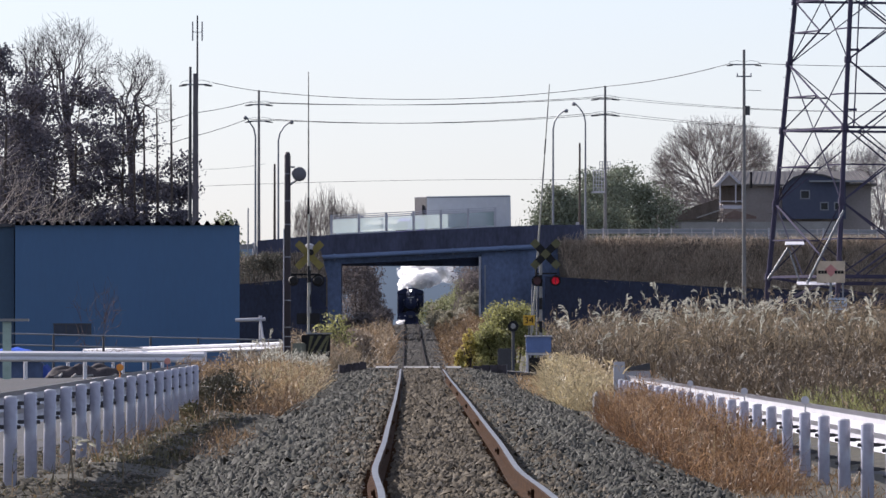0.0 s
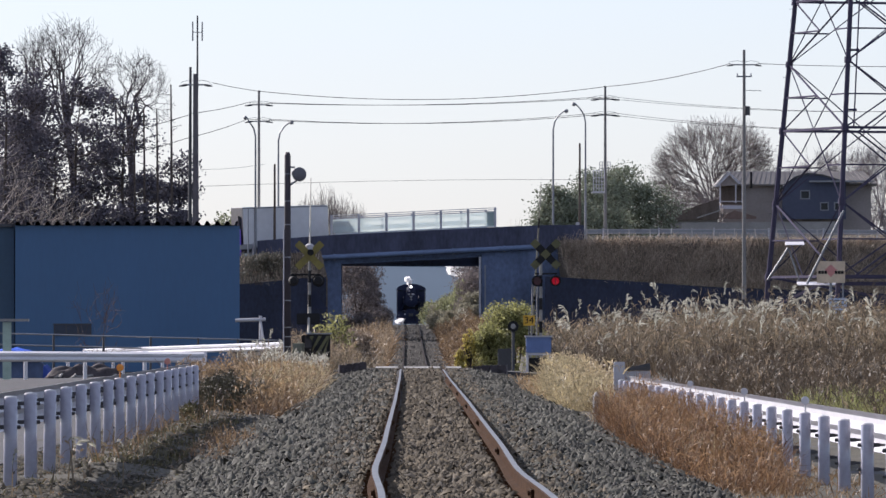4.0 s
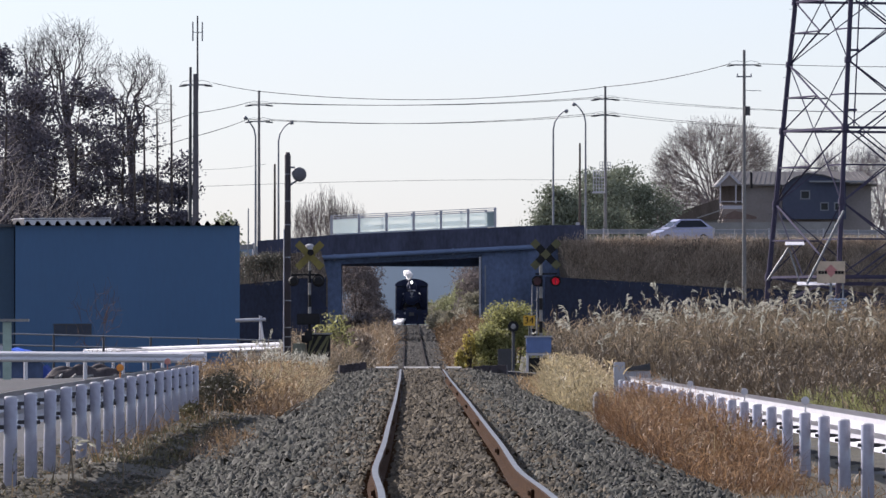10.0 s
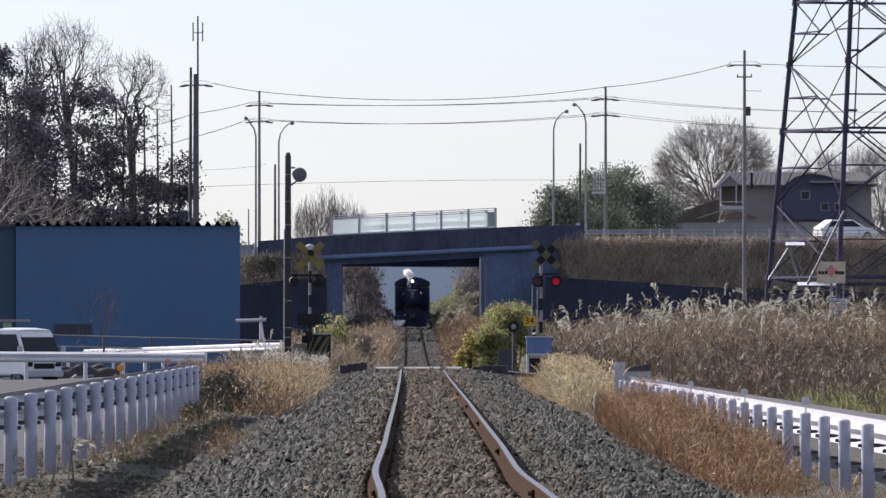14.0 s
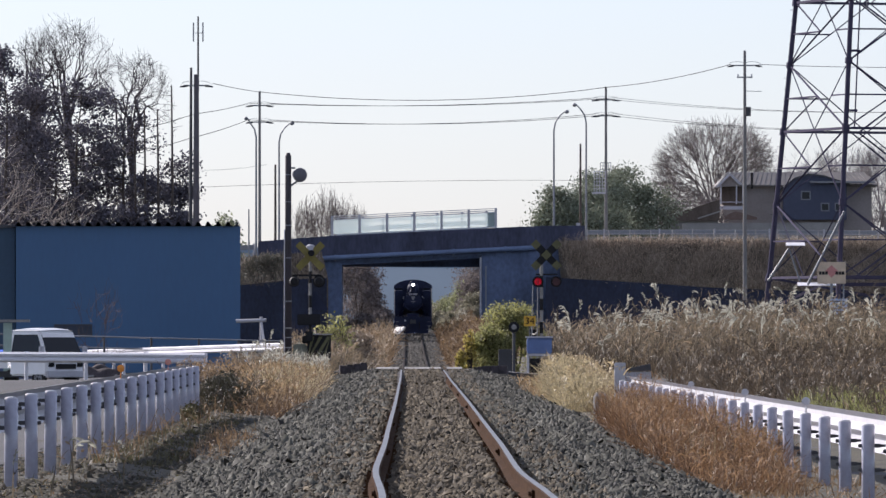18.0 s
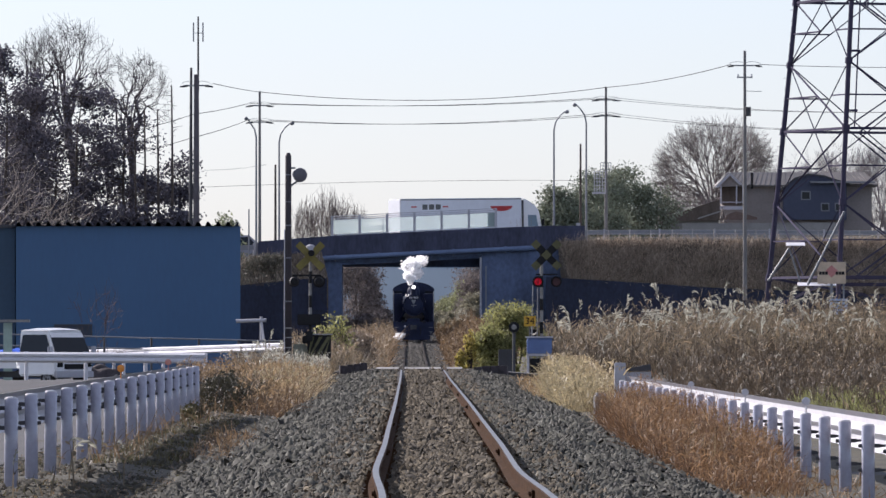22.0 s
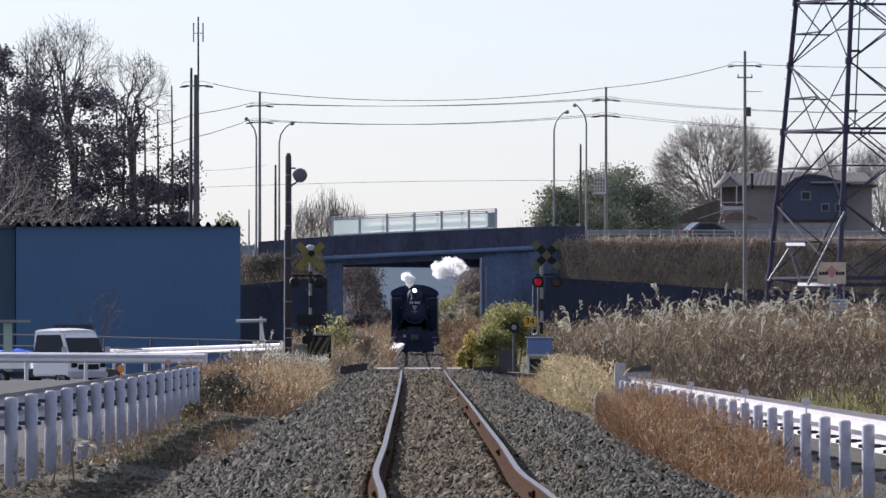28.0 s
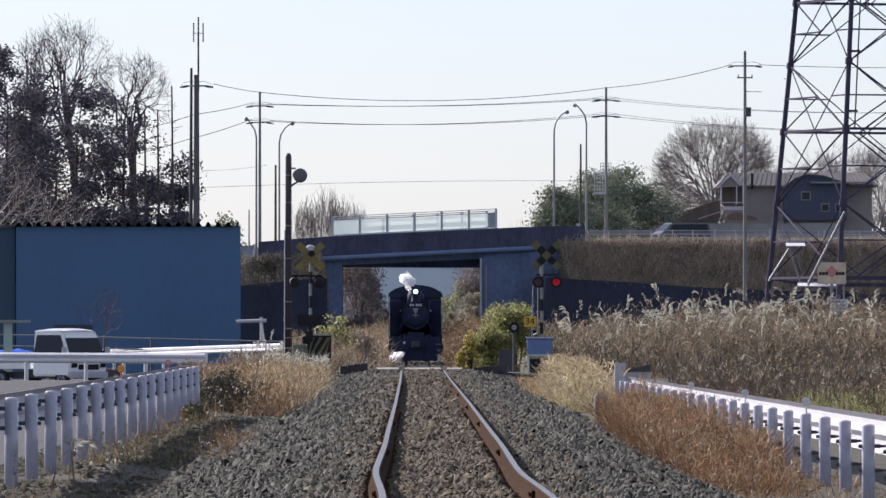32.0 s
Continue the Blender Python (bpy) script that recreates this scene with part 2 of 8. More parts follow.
def bed_profile(y):
    c, z = track_x(y), float(track_z(y)) + float(bed_rise(y))
    w = 0.18 * noise.noise((0, y * 0.15, 0))
    return [(c + o + (w if abs(o) > 1.5 else 0), y, z + h) for o, h in ((-3.1, -0.66), (-2.35, -0.35), (-1.55, -0.205), (-1.0, -0.18), (-0.5, -0.172), (0.5, -0.172), (1.0, -0.18), (1.55, -0.205), (2.35, -0.35), (3.1, -0.66))]


bed = tagged(new("ballast_bed", along(bed_profile, BED_YS, "ballast_bed", M_BALLAST)), "crushed-stone ballast bed under the rails, blackened for shaded gaps between stones", "ballast", kind="structure")

track = base("railway_track", "single narrow-gauge railway track, rusty rails with bright worn tops", "railway track", kind="structure")
GAUGE = 0.566


def rail_profile(side):
    shape = ((-0.061, -0.140), (-0.061, -0.128), (-0.012, -0.112), (-0.010, -0.045), (-0.032, -0.034), (-0.033, -0.006), (-0.024, 0.0), (0.024, 0.0), (0.033, -0.006), (0.032, -0.034), (0.010, -0.045), (0.012, -0.112), (0.061, -0.128), (0.061, -0.140))

    def at(y):
        c, z = track_x(y) + side * GAUGE, float(track_z(y))
        return [(c + a, y, z + b) for a, b in shape]
    return at


RAIL_YS = list(np.arange(-30, 48, 3.0)) + list(np.arange(48, 110, 0.75)) + list(np.arange(110, 232, 2.0)) + list(np.arange(234, 900, 9.0)) + [1290]
for side in (-1, 1):
    bm = bmesh.new()
    loft(bm, [rail_profile(side)(y) for y in RAIL_YS])
    bm.normal_update()
    for f in bm.faces:
        mid = f.calc_center_median()
        # beyond the crossing the whole rail is dark, painting the reflection on its top
        if mid.y > 225:
            f.material_index = 2
        else:
            f.material_index = 1 if f.normal.z > 0.95 and mid.z > float(track_z(mid.y)) - 0.01 else 0
    part("rail", bm, [M_RAIL, M_RAILTOP, M_DARKREFLECT], track, "rusty rail with a polished top, its far part painted dark as a reflection")

# rail joints: fishplates with bolts
plate = tob("fishplate", tubes(([(0.0, -0.21, 0.02), (0, -0.21, 0.05)], 0.014, 6), ([(0.0, -0.07, 0.02), (0, -0.07, 0.05)], 0.014, 6), ([(0.0, 0.07, 0.02), (0, 0.07, 0.05)], 0.014, 6), ([(0.0, 0.21, 0.02), (0, 0.21, 0.05)], 0.014, 6)), M_RAIL)
bm = bmesh.new()
bm.from_mesh(plate)
bmesh.ops.transform(bm, matrix=Matrix(((0, 0, 1, 0), (0, 1, 0, 0), (1, 0, 0, -0.078), (0, 0, 0, 1))), verts=bm.verts)
box(bm, 0.012, 0.034, -0.3, 0.3, -0.11, -0.046)
bm.to_mesh(plate)
bm.free()
for y in (61.0, 82.5, 107.5, 131.0, 156.0, 181.0, 206.0):
    for side in (-1, 1):
        for face in (-1, 1):
            piece("fishplate", plate, track, Matrix.Translation((track_x(y) + side * GAUGE, y, float(track_z(y)))) @ Matrix.Diagonal((face, 1, 1, 1)))

# sleepers
sl = tob("sleeper", boxes((-1.05, 1.05, -0.1, 0.1, -0.29, -0.155), bevel=0.012), M_SLEEPER)
tp = tob("tie_plate", boxes((-0.10, 0.10, -0.07, 0.07, -0.155, -0.141), (-0.085, -0.065, -0.02, 0.02, -0.141, -0.115), (0.065, 0.085, -0.02, 0.02, -0.141, -0.115)), M_RAIL)
rs = random.Random(5)
for k in range(300):
    y = 48 + (k - 35) * 0.66
    if 223.5 < y < 233:
        continue
    s = piece("sleeper", sl, track, pose(track_x(y) + rs.uniform(-0.03, 0.03), y, float(track_z(y)) + rs.uniform(-0.03, -0.012), 0, 0, rs.uniform(-1, 1)))
    if y < 130:
        for side in (-1, 1):
            piece("tie_plate", tp, s, Matrix.Translation((side * GAUGE, 0, 0)))
bm = bmesh.new()
for y in np.arange(234, 900, 0.7):
    z = float(track_z(y))
    box(bm, TRACK_X - 1.05, TRACK_X + 1.05, y - 0.1, y + 0.1, z - 0.29, z - 0.185)
part("sleeper", bm, M_SLEEPER, track, "far row of wooden sleepers", kind="stuff")


def stones(name, count, y0, y1, half, size, material, lift, seed, label, lo=0.0):
    """Crushed stone: many small broken lumps lying on the bed."""
    r = np.random.default_rng(seed)
    bv = np.array([(1, 0, -0.4), (-1, 0, -0.4), (0, 1, -0.4), (0, -1, -0.4), (0, 0, 1)], float)
    bf = np.array([(0, 2, 4), (2, 1, 4), (1, 3, 4), (3, 0, 4)])
    y = y0 * (y1 / y0) ** r.random(count)
    o = (lo + (half - lo) * r.random(count)) * np.where(r.random(count) < 0.5, -1, 1)
    prof = np.interp(np.abs(o), [0, 0.45, 0.9, 1.55, 2.35, 3.05], [-0.165, -0.165, -0.18, -0.20, -0.34, -0.60])
    z = track_z(y) + prof + bed_rise(y) + lift + r.normal(0, 0.02, count)
    x = TRACK_X + np.interp(y, DX_Y, DX_X) + o
    keep = (np.abs(np.abs(o) - GAUGE) > 0.11)
    x, y, z = x[keep], y[keep], z[keep]
    n = len(x)
    s = size * np.exp(r.normal(0, 0.48, (n, 1, 1))).clip(0.4, 2.2) * np.sqrt(y / y0).clip(1, 1.8)[:, None, None]
    ang = r.random(n) * 6.283
    j = (bv[None] * (1 + r.uniform(-0.4, 0.4, (n, len(bv), 1))) + r.normal(0, 0.2, (n, len(bv), 3))) * np.stack([r.uniform(0.9, 1.9, n), r.uniform(0.7, 1.2, n), r.uniform(0.5, 1.1, n)], -1)[:, None] * s
    c, sn = np.cos(ang)[:, None], np.sin(ang)[:, None]
    tilt = r.normal(0, 0.33, (n, 1))
    v = np.stack([j[..., 0] * c - j[..., 1] * sn, j[..., 0] * sn + j[..., 1] * c, j[..., 2] + tilt * j[..., 0]], -1) + np.stack([x, y, z], -1)[:, None]
    f = bf[None] + (np.arange(n) * len(bv))[:, None, None]
    ob = new(name, mesh_np(name, v.reshape(-1, 3), f.reshape(-1, 3), material))
    ob.parent = bed
    return tagged(ob, label, kind="stuff")


stones("stone", 132000, 50, 230, 3.05, 0.0158, M_STONE, 0.010, 1, "loose grey broken stones", lo=0.75)
stones("stone", 58000, 50, 230, 1.2, 0.0150, M_RUSTSTONE, 0.012, 2, "rust-stained broken stones between the rails")

stones("stone", 9000, 6, 52, 2.6, 0.03, M_STONE, 0.004, 4, "loose grey broken stones", lo=0.0)
stones("stone", 24000, 233, 520, 1.7, 0.027, M_FARSTONE, 0.006, 3, "far greyish ballast stones")
stones("stone", 8000, 500, 800, 1.9, 0.045, M_FARSTONE, 0.0, 9, "far greyish ballast stones")

# ---------- level crossing ----------
crossing = base("level_crossing", "level crossing deck of dark boards with a pale front edge", "level crossing", kind="structure")
for k in range(5):
    y = 225.2 + k * 1.3
    part("deck_board", boxes((TRACK_X - 0.49, TRACK_X + 0.49, y, y + 1.26, -0.15, 0.10), bevel=0.01), M_SLEEPER, crossing)
    for s in (-1, 1):
        part("deck_board", boxes((TRACK_X + s * 1.05 - 0.42, TRACK_X + s * 1.05 + 0.42, y, y + 1.26, -0.15, 0.06), bevel=0.01), M_SLEEPER, crossing)
for x0, x1 in ((-0.83, -0.24), (-0.08, 0.88), (1.04, 1.45)):
    bm = bmesh.new()
    prism(bm, [(224.75, -0.14), (224.75, 0.085), (224.78, 0.095), (225.19, 0.132), (225.19, -0.14)], 0, x0, x1)
    strip = part("edge_strip", bm, [M_SLEEPER, mat("sunlit_edge_concrete", (0.25, 0.245, 0.235), 0.85, vary=0.5, scale=1.5, fine=12)], crossing, "dark edge strip, its top painted pale as a sunlit line")
    # faces that look up get the pale colour, a painted sunlit line
    for f in strip.data.polygons:
        f.material_index = 1 if abs(f.normal.z) > 0.5 else 0


def road_sheet(name, pts, label, lift=0.03, material=None):
    """A road laid as a strip between two edges on the ground."""
    bm = bmesh.new()
    rows = []
    for (x0, y0, z0), (x1, y1, z1) in pts:
        rows.append([(x0, y0, z0 - 0.3), (x0, y0, z0 + lift), (x1, y1, z1 + lift), (x1, y1, z1 - 0.3)])
    loft(bm, rows)
    return thing(name, bm, material or M_ASPHALT, label, "road", kind="structure")


road_sheet("road_1", [((-12.5, 20, -0.28), (-4.1, 20, -0.28)), ((-12.5, 205, -0.28), (-4.1, 205, -0.28)), ((-14, 223, -0.25), (-3.5, 223, -0.2))], "grey asphalt lane running beside the railway")
road_sheet("road_2", [((-40, 284, -0.72), (-40, 318, -0.72)), ((-14, 276, -0.66), (-12, 312, -0.66)), ((-6, 240, -0.3), (-4.5, 262, -0.3)), ((-2.4, 226, -0.05), (-2.2, 231, -0.05)), ((-1.1, 225.4, 0.02), (-1.1, 231, 0.02))], "asphalt road bending up to the level crossing")
road_sheet("road_3", [((1.9, 225.4, 0.02), (1.9, 231, 0.02)), ((5, 224, -0.2), (5, 232, -0.2)), ((9, 205, -0.45), (12, 232, -0.4))], "asphalt road leaving the level crossing")
road_sheet("road_4", [((4.9, 20, -0.52), (6.7, 20, -0.52)), ((4.9, 200, -0.50), (6.7, 200, -0.50)), ((4.9, 223.9, -0.3), (6.7, 223.9, -0.3))], "grey asphalt lane behind a white guard rail")

# ---------- main road on its embankment, with the bridge over the railway ----------
OPEN_L, OPEN_R = -4.55, 5.2


def wall_top(x):
    """Height of the concrete wing walls that hold the embankment's foot beside the bridge."""
    return np.interp(x, [-30, -19, -7, 8, 16, 20, 34, 46], [-0.9, 3.4, 4.6, 4.75, 4.3, 4.0, 3.5, 3.0])


def emb_points(x, front=True):
    """Toe, wall head and shoulders of the embankment across the road at x."""
    c, z, wt = road_y(x), float(deck_z(x)), float(wall_top(x))
    gz = -0.9
    drop = z - 0.1 - gz
    fall = max(z - 0.45 - wt, 0.3)
    return [(x + 0.3 * fall, c - 5.85 - 0.95 * fall, gz - 0.3), (x + 0.3 * fall, c - 5.85 - 0.95 * fall, z - 0.45 - fall), (x + 0.02, c - 5.6 - 0.25, z - 0.45), (x, c - 5.4, z - 0.08), (x, c - 5.0, z - 0.08), (x, c - 4.6, float(road_z(x)) - 0.05), (x, c + 4.6, float(road_z(x)) - 0.05), (x, c + 5.0, z - 0.08), (x, c + 5.4, z - 0.08), (x - 0.5 * drop, c + 5.6 + 1.3 * drop, gz - 0.5)]


M_EMB = mat("embankment_soil", (0.15, 0.12, 0.09), 0.95, vary=0.5, scale=0.5, fine=6, bump=0.6, col2=(0.19, 0.155, 0.11))
for nm, xs in (("embankment_1", np.linspace(-110, OPEN_L - 1.4, 26)), ("embankment_2", np.linspace(OPEN_R + 5.3, 130, 30))):
    bm = bmesh.new()
    loft(bm, [emb_points(x) for x in xs])
    thing(nm, bm, M_EMB, "steep road embankment in shade, earth with dry grass", "embankment", kind="structure")

# parapet concrete: mottled, with the bridge front's navy shade in its colour
M_PARAPET = mat("shade_dark_parapet_concrete", (0.058, 0.063, 0.102), 0.9, vary=0.45, scale=0.5, fine=5, bump=0.3, stretch=(1, 1, 0.35))
# wing wall concrete: stained, and coloured far darker to carry its shade
M_WING = mat("shade_dark_wall_concrete", (0.027, 0.032, 0.057), 0.9, vary=0.45, scale=0.35, fine=5, bump=0.3, stretch=(1, 1, 0.6))
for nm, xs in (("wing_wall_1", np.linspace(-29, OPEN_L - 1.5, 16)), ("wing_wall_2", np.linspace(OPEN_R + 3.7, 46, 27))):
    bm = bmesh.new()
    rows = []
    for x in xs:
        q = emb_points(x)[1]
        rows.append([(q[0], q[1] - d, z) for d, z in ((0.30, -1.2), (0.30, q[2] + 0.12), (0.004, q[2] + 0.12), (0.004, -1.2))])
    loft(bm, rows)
    thing(nm, bm, M_WING, "stained concrete retaining wall, its shade put into a darker colour", "retaining wall", kind="structure")

bm = bmesh.new()
xs = np.linspace(-110, 130, 61)
loft(bm, [[(x, road_y(x) - 4.5, float(road_z(x)) - 0.3), (x, road_y(x) - 4.5, float(road_z(x))), (x, road_y(x) + 4.5, float(road_z(x))), (x, road_y(x) + 4.5, float(road_z(x)) - 0.3)] for x in xs])
thing("road_5", bm, M_ASPHALT, "main road climbing over the railway bridge", "road", kind="structure")

bridge = base("road_bridge", "dark concrete road bridge over the railway, in shade", "bridge", kind="structure")


def slab(x0, x1, off0, off1, z0, z1, n=10):
    """A bar that follows the road's line and slope, heights measured from the road."""
    bm = bmesh.new()
    return loft(bm, [[(x, road_y(x) + o, float(deck_z(x)) + z) for o, z in ((off0, z0), (off0, z1), (off1, z1), (off1, z0))] for x in np.linspace(x0, x1, n)])


part("deck", slab(-6.2, 9.0, -5.2, 5.2, -0.95, -0.6), M_CONC_SHADE, bridge)
for o in (-4.6, -2.3, 0.0, 2.3, 4.6):
    part("girder", slab(-5.6, 7.4, o - 0.35, o + 0.35, -1.12, -0.951), M_CONC_SHADE, bridge)
bm = bmesh.new()
loft(bm, [[(x, road_y(x) + o, z) for o, z in ((4.7, 5.60), (4.7, float(deck_z(x)) - 0.96), (5.14, float(deck_z(x)) - 0.96), (5.14, 5.60))] for x in np.linspace(OPEN_L + 0.02, OPEN_R - 0.02, 6)])
part("end_beam", bm, M_CONC_SHADE, bridge, "deep level cross beam at the far edge")
part("parapet", slab(-10.3, 12.4, -5.45, -5.15, -0.75, 0.92), M_PARAPET, bridge, "stained concrete parapet, coloured navy-dark for its shade")
part("parapet", slab(-7.6, 12.4, 5.15, 5.45, -0.5, 0.92), M_CONC_SHADE, bridge)
M_PIPE = mat("blue_grey_pipe", (0.13, 0.18, 0.30), 0.6, vary=0.2, scale=1, fine=8)
bm = bmesh.new()
tube(bm, [(x, road_y(x) - 5.75, float(deck_z(x)) - 0.60 - 0.0 * (x + 6)) for x in np.linspace(-6.4, 8.9, 8)], 0.17, 10)
pipe = part("service_pipe", bm, M_PIPE, bridge, "pale pipe slung along the bridge", smooth=True)
for x in (-5.0, -2.0, 1.0, 3.2, 6.8):
    bm = bmesh.new()
    z = float(deck_z(x)) - 0.60
    tube(bm, [(x - 0.07, road_y(x) - 5.75, z), (x + 0.07, road_y(x) - 5.72, z)], 0.205, 10)
    part("pipe_collar", bm, M_PIPE, pipe)
    part("pipe_bracket", boxes((x - 0.04, x + 0.04, road_y(x) - 5.9, road_y(x) - 5.4, z - 0.24, z - 0.18)), M_GALV, pipe)
for x0, x1, nm in ((-6.2, OPEN_L, "abutment"), (OPEN_R, 10.7, "abutment")):
    bm = bmesh.new()
    loft(bm, [[(x, road_y(x) + o, z) for o, z in ((-5.35, -1.6), (-5.35, float(deck_z(x)) - 0.76), (5.3, float(deck_z(x)) - 0.76), (5.3, -1.6))] for x in (x0, x1)])
    part(nm, bm, M_CONC_SHADE, bridge, "bare concrete abutment")
part("drain_pipe", tubes(([(OPEN_R - 0.12, road_y(5) - 5.45, -0.5), (OPEN_R - 0.12, road_y(5) - 5.45, 6.2)], 0.07, 8)), M_WHITE, bridge)
part("drain_pipe", tubes(([(OPEN_R + 0.25, road_y(5) - 5.55, -0.5), (OPEN_R + 0.25, road_y(5) - 5.55, 5.6)], 0.05, 8)), M_GALV, bridge)

# clear noise screen on the bridge
M_CLEAR = bpy.data.materials.new("milky_panel")
M_CLEAR.use_nodes = True
nt = M_CLEAR.node_tree
pb, tr, ms = nt.nodes["Principled BSDF"], nt.nodes.new("ShaderNodeBsdfTransparent"), nt.nodes.new("ShaderNodeMixShader")
pb.inputs["Base Color"].default_value, pb.inputs["Roughness"].default_value = (0.60, 0.68, 0.67, 1), 0.4
tl = nt.nodes.new("ShaderNodeBsdfTranslucent")
tl.inputs[0].default_value = (0.57, 0.67, 0.67, 1)
m2 = nt.nodes.new("ShaderNodeMixShader")
m2.inputs[0].default_value = 0.5
nt.links.new(pb.outputs[0], m2.inputs[1])
nt.links.new(tl.outputs[0], m2.inputs[2])
ms.inputs[0].default_value = 0.42
nt.links.new(tr.outputs[0], ms.inputs[1])
nt.links.new(m2.outputs[0], ms.inputs[2])
nt.links.new(ms.outputs[0], nt.nodes["Material Output"].inputs[0])

M_FENCE = mat("fence_grey", (0.56, 0.61, 0.59), 0.6, vary=0.12, scale=0.6, fine=10, bump=0.03)
for off, grp in ((-5.3, "near"), (5.3, "far")):
    scr = base("bridge_fence", "white metal fence with milky panels on the bridge parapet", "fence")
    X0, X1 = (-5.22, 6.15) if off < 0 else (-4.9, 5.6)
    xs = np.linspace(X0, X1, 7)
    for x in xs:
        z = float(deck_z(x)) + 0.92
        part("post", boxes((x - 0.085, x + 0.085, road_y(x) + off - 0.05, road_y(x) + off + 0.05, z, z + 1.38)), M_WHITE, scr)
    for h in (0.04, 1.10, 1.22, 1.35):
        part("rail", slab(X0, X1, off - 0.03, off + 0.03, 0.92 + h - 0.022, 0.92 + h + 0.022), M_WHITE, scr)
    if off > 0:
        for h0, h1 in ((0.07, 0.24), (0.38, 0.70), (0.98, 1.06)):
            part("band", slab(X0, X1, off - 0.09, off - 0.06, 0.92 + h0, 0.92 + h1), M_FENCE, scr, "grey horizontal sheet band")
    else:
        part("end_panel", slab(X1 - 0.6, X1 - 0.086, off + 0.03, off + 0.05, 0.98, 2.0, 2), M_FENCE, scr, "solid grey end panel")
    if off < 0:
        for a, b in zip(xs, xs[1:]):
            part("panel", slab(a + 0.08, b - 0.08, off - 0.01, off + 0.01, 1.02, 1.98, 2), M_CLEAR, scr, "milky translucent panel")


# ---------- blue storehouse ----------
BY = 356.18
shed = base("storehouse", "plain blue sheet-metal storehouse with a ribbed folded roof", "building", at=pose(-16.50, BY, 0, 0, 0, 1.3))
SW, SH = 9.45, 5.50
for w in ((0, SW, 0, 0.2, -0.9, SH), (0, 0.2, 0.2, 11.8, -0.9, SH), (SW - 0.2, SW, 0.2, 11.8, -0.9, SH), (0, SW, 11.8, 12, -0.9, SH)):
    part("wall", boxes(w), M_BLUEWALL, shed, "smooth blue metal cladding")
bm = bmesh.new()
pts, k = [], 0
x = -0.15
while x < SW - 0.3:
    pts += [(x, 0.02), (x + 0.13, 0.02), (x + 0.21, 0.19), (x + 0.29, 0.19)]
    x += 0.42
top = [(a, h) for a, h in pts]
loft(bm, [[(a, -0.25, SH + h) for a, h in top] + [(a, -0.25, SH + h - 0.02) for a, h in reversed(top)], [(a, 12.3, SH - 0.30 + h) for a, h in top] + [(a, 12.3, SH - 0.30 + h - 0.02) for a, h in reversed(top)]])
part("roof", bm, mat("dark_roof_sheet", (0.035, 0.035, 0.04), 0.6, metal=0.3, vary=0.2, scale=1), shed, "dark folded-sheet roof with trapezoid ribs")
win = part("window", boxes((1.62, 3.2, -0.05, -0.004, 0.90, 1.32)), mat("dusty_dark_glass", (0.035, 0.045, 0.07), 0.5), shed, "small dark window low in the wall")
for x in (1.62, 2.12, 2.64, 3.16):
    part("window_bar", boxes((x, x + 0.05, -0.075, -0.051, 0.88, 1.34)), M_DARKSTEEL, win)
for z in (0.86, 1.32):
    part("window_rail", boxes((1.6, 3.23, -0.075, -0.051, z, z + 0.05)), M_DARKSTEEL, win)
shed2 = base("storehouse", "lower blue sheet-metal lean-to beside the storehouse", "building", at=Matrix.Translation((-16.50 - 6.2, BY + 1.2, 0)))
part("wall", boxes((0, 6.1, 0, 8, -0.9, SH - 0.05)), mat("dark_blue_sheet", (0.05, 0.095, 0.155), 0.6, vary=0.12, scale=0.35, fine=6, bump=0.05), shed2)
part("roof", boxes((-0.2, 6.15, -0.2, 8.2, SH - 0.05, SH + 0.08)), M_DARKSTEEL, shed2)

# ---------- guard rails beside the lanes ----------
W_BEAM = [(0.0, 0.0), (0.035, 0.03), (0.075, 0.06), (0.075, 0.11), (0.035, 0.14), (0.0, 0.175), (0.035, 0.21), (0.075, 0.24), (0.075, 0.29), (0.035, 0.32), (0.0, 0.35)]


def beam_mesh(length, face, material=M_WHITE):
    """One W-shaped beam along y, bulging to the face side."""
    bm = bmesh.new()
    out = [(face * a, b) for a, b in W_BEAM]
    back = [(face * (a - 0.006), b) for a, b in reversed(W_BEAM)]
    prism(bm, out + back, 1, 0, length)
    return tob("beam", bm, material)


def post_mesh(height):
    bm = tubes(([(0, 0, -0.35), (0, 0, height - 0.008), (0, 0, height + 0.006), (0, 0, height + 0.012)], [0.0605, 0.0605, 0.048, 0.004], 14))
    for f in bm.faces:
        f.smooth = len(f.verts) == 4
        # the cap takes the whiter paint to stand for a sunlit top
        f.material_index = 1 if f.calc_center_median().z > height - 0.008 else 0
    return tob("post", bm, [M_POST, M_WHITE])


bm = boxes((0.05, 0.112, -0.012, 0.012, -0.018, 0.018))
tube(bm, [(-0.09, 0, 0.0), (0.16, 0, 0.0)], 0.013, 6)
tube(bm, [(-0.085, 0, 0.0), (-0.06, 0, 0.0)], 0.018, 6)
ARM = tob("bracket", bm, M_DARKSTEEL)


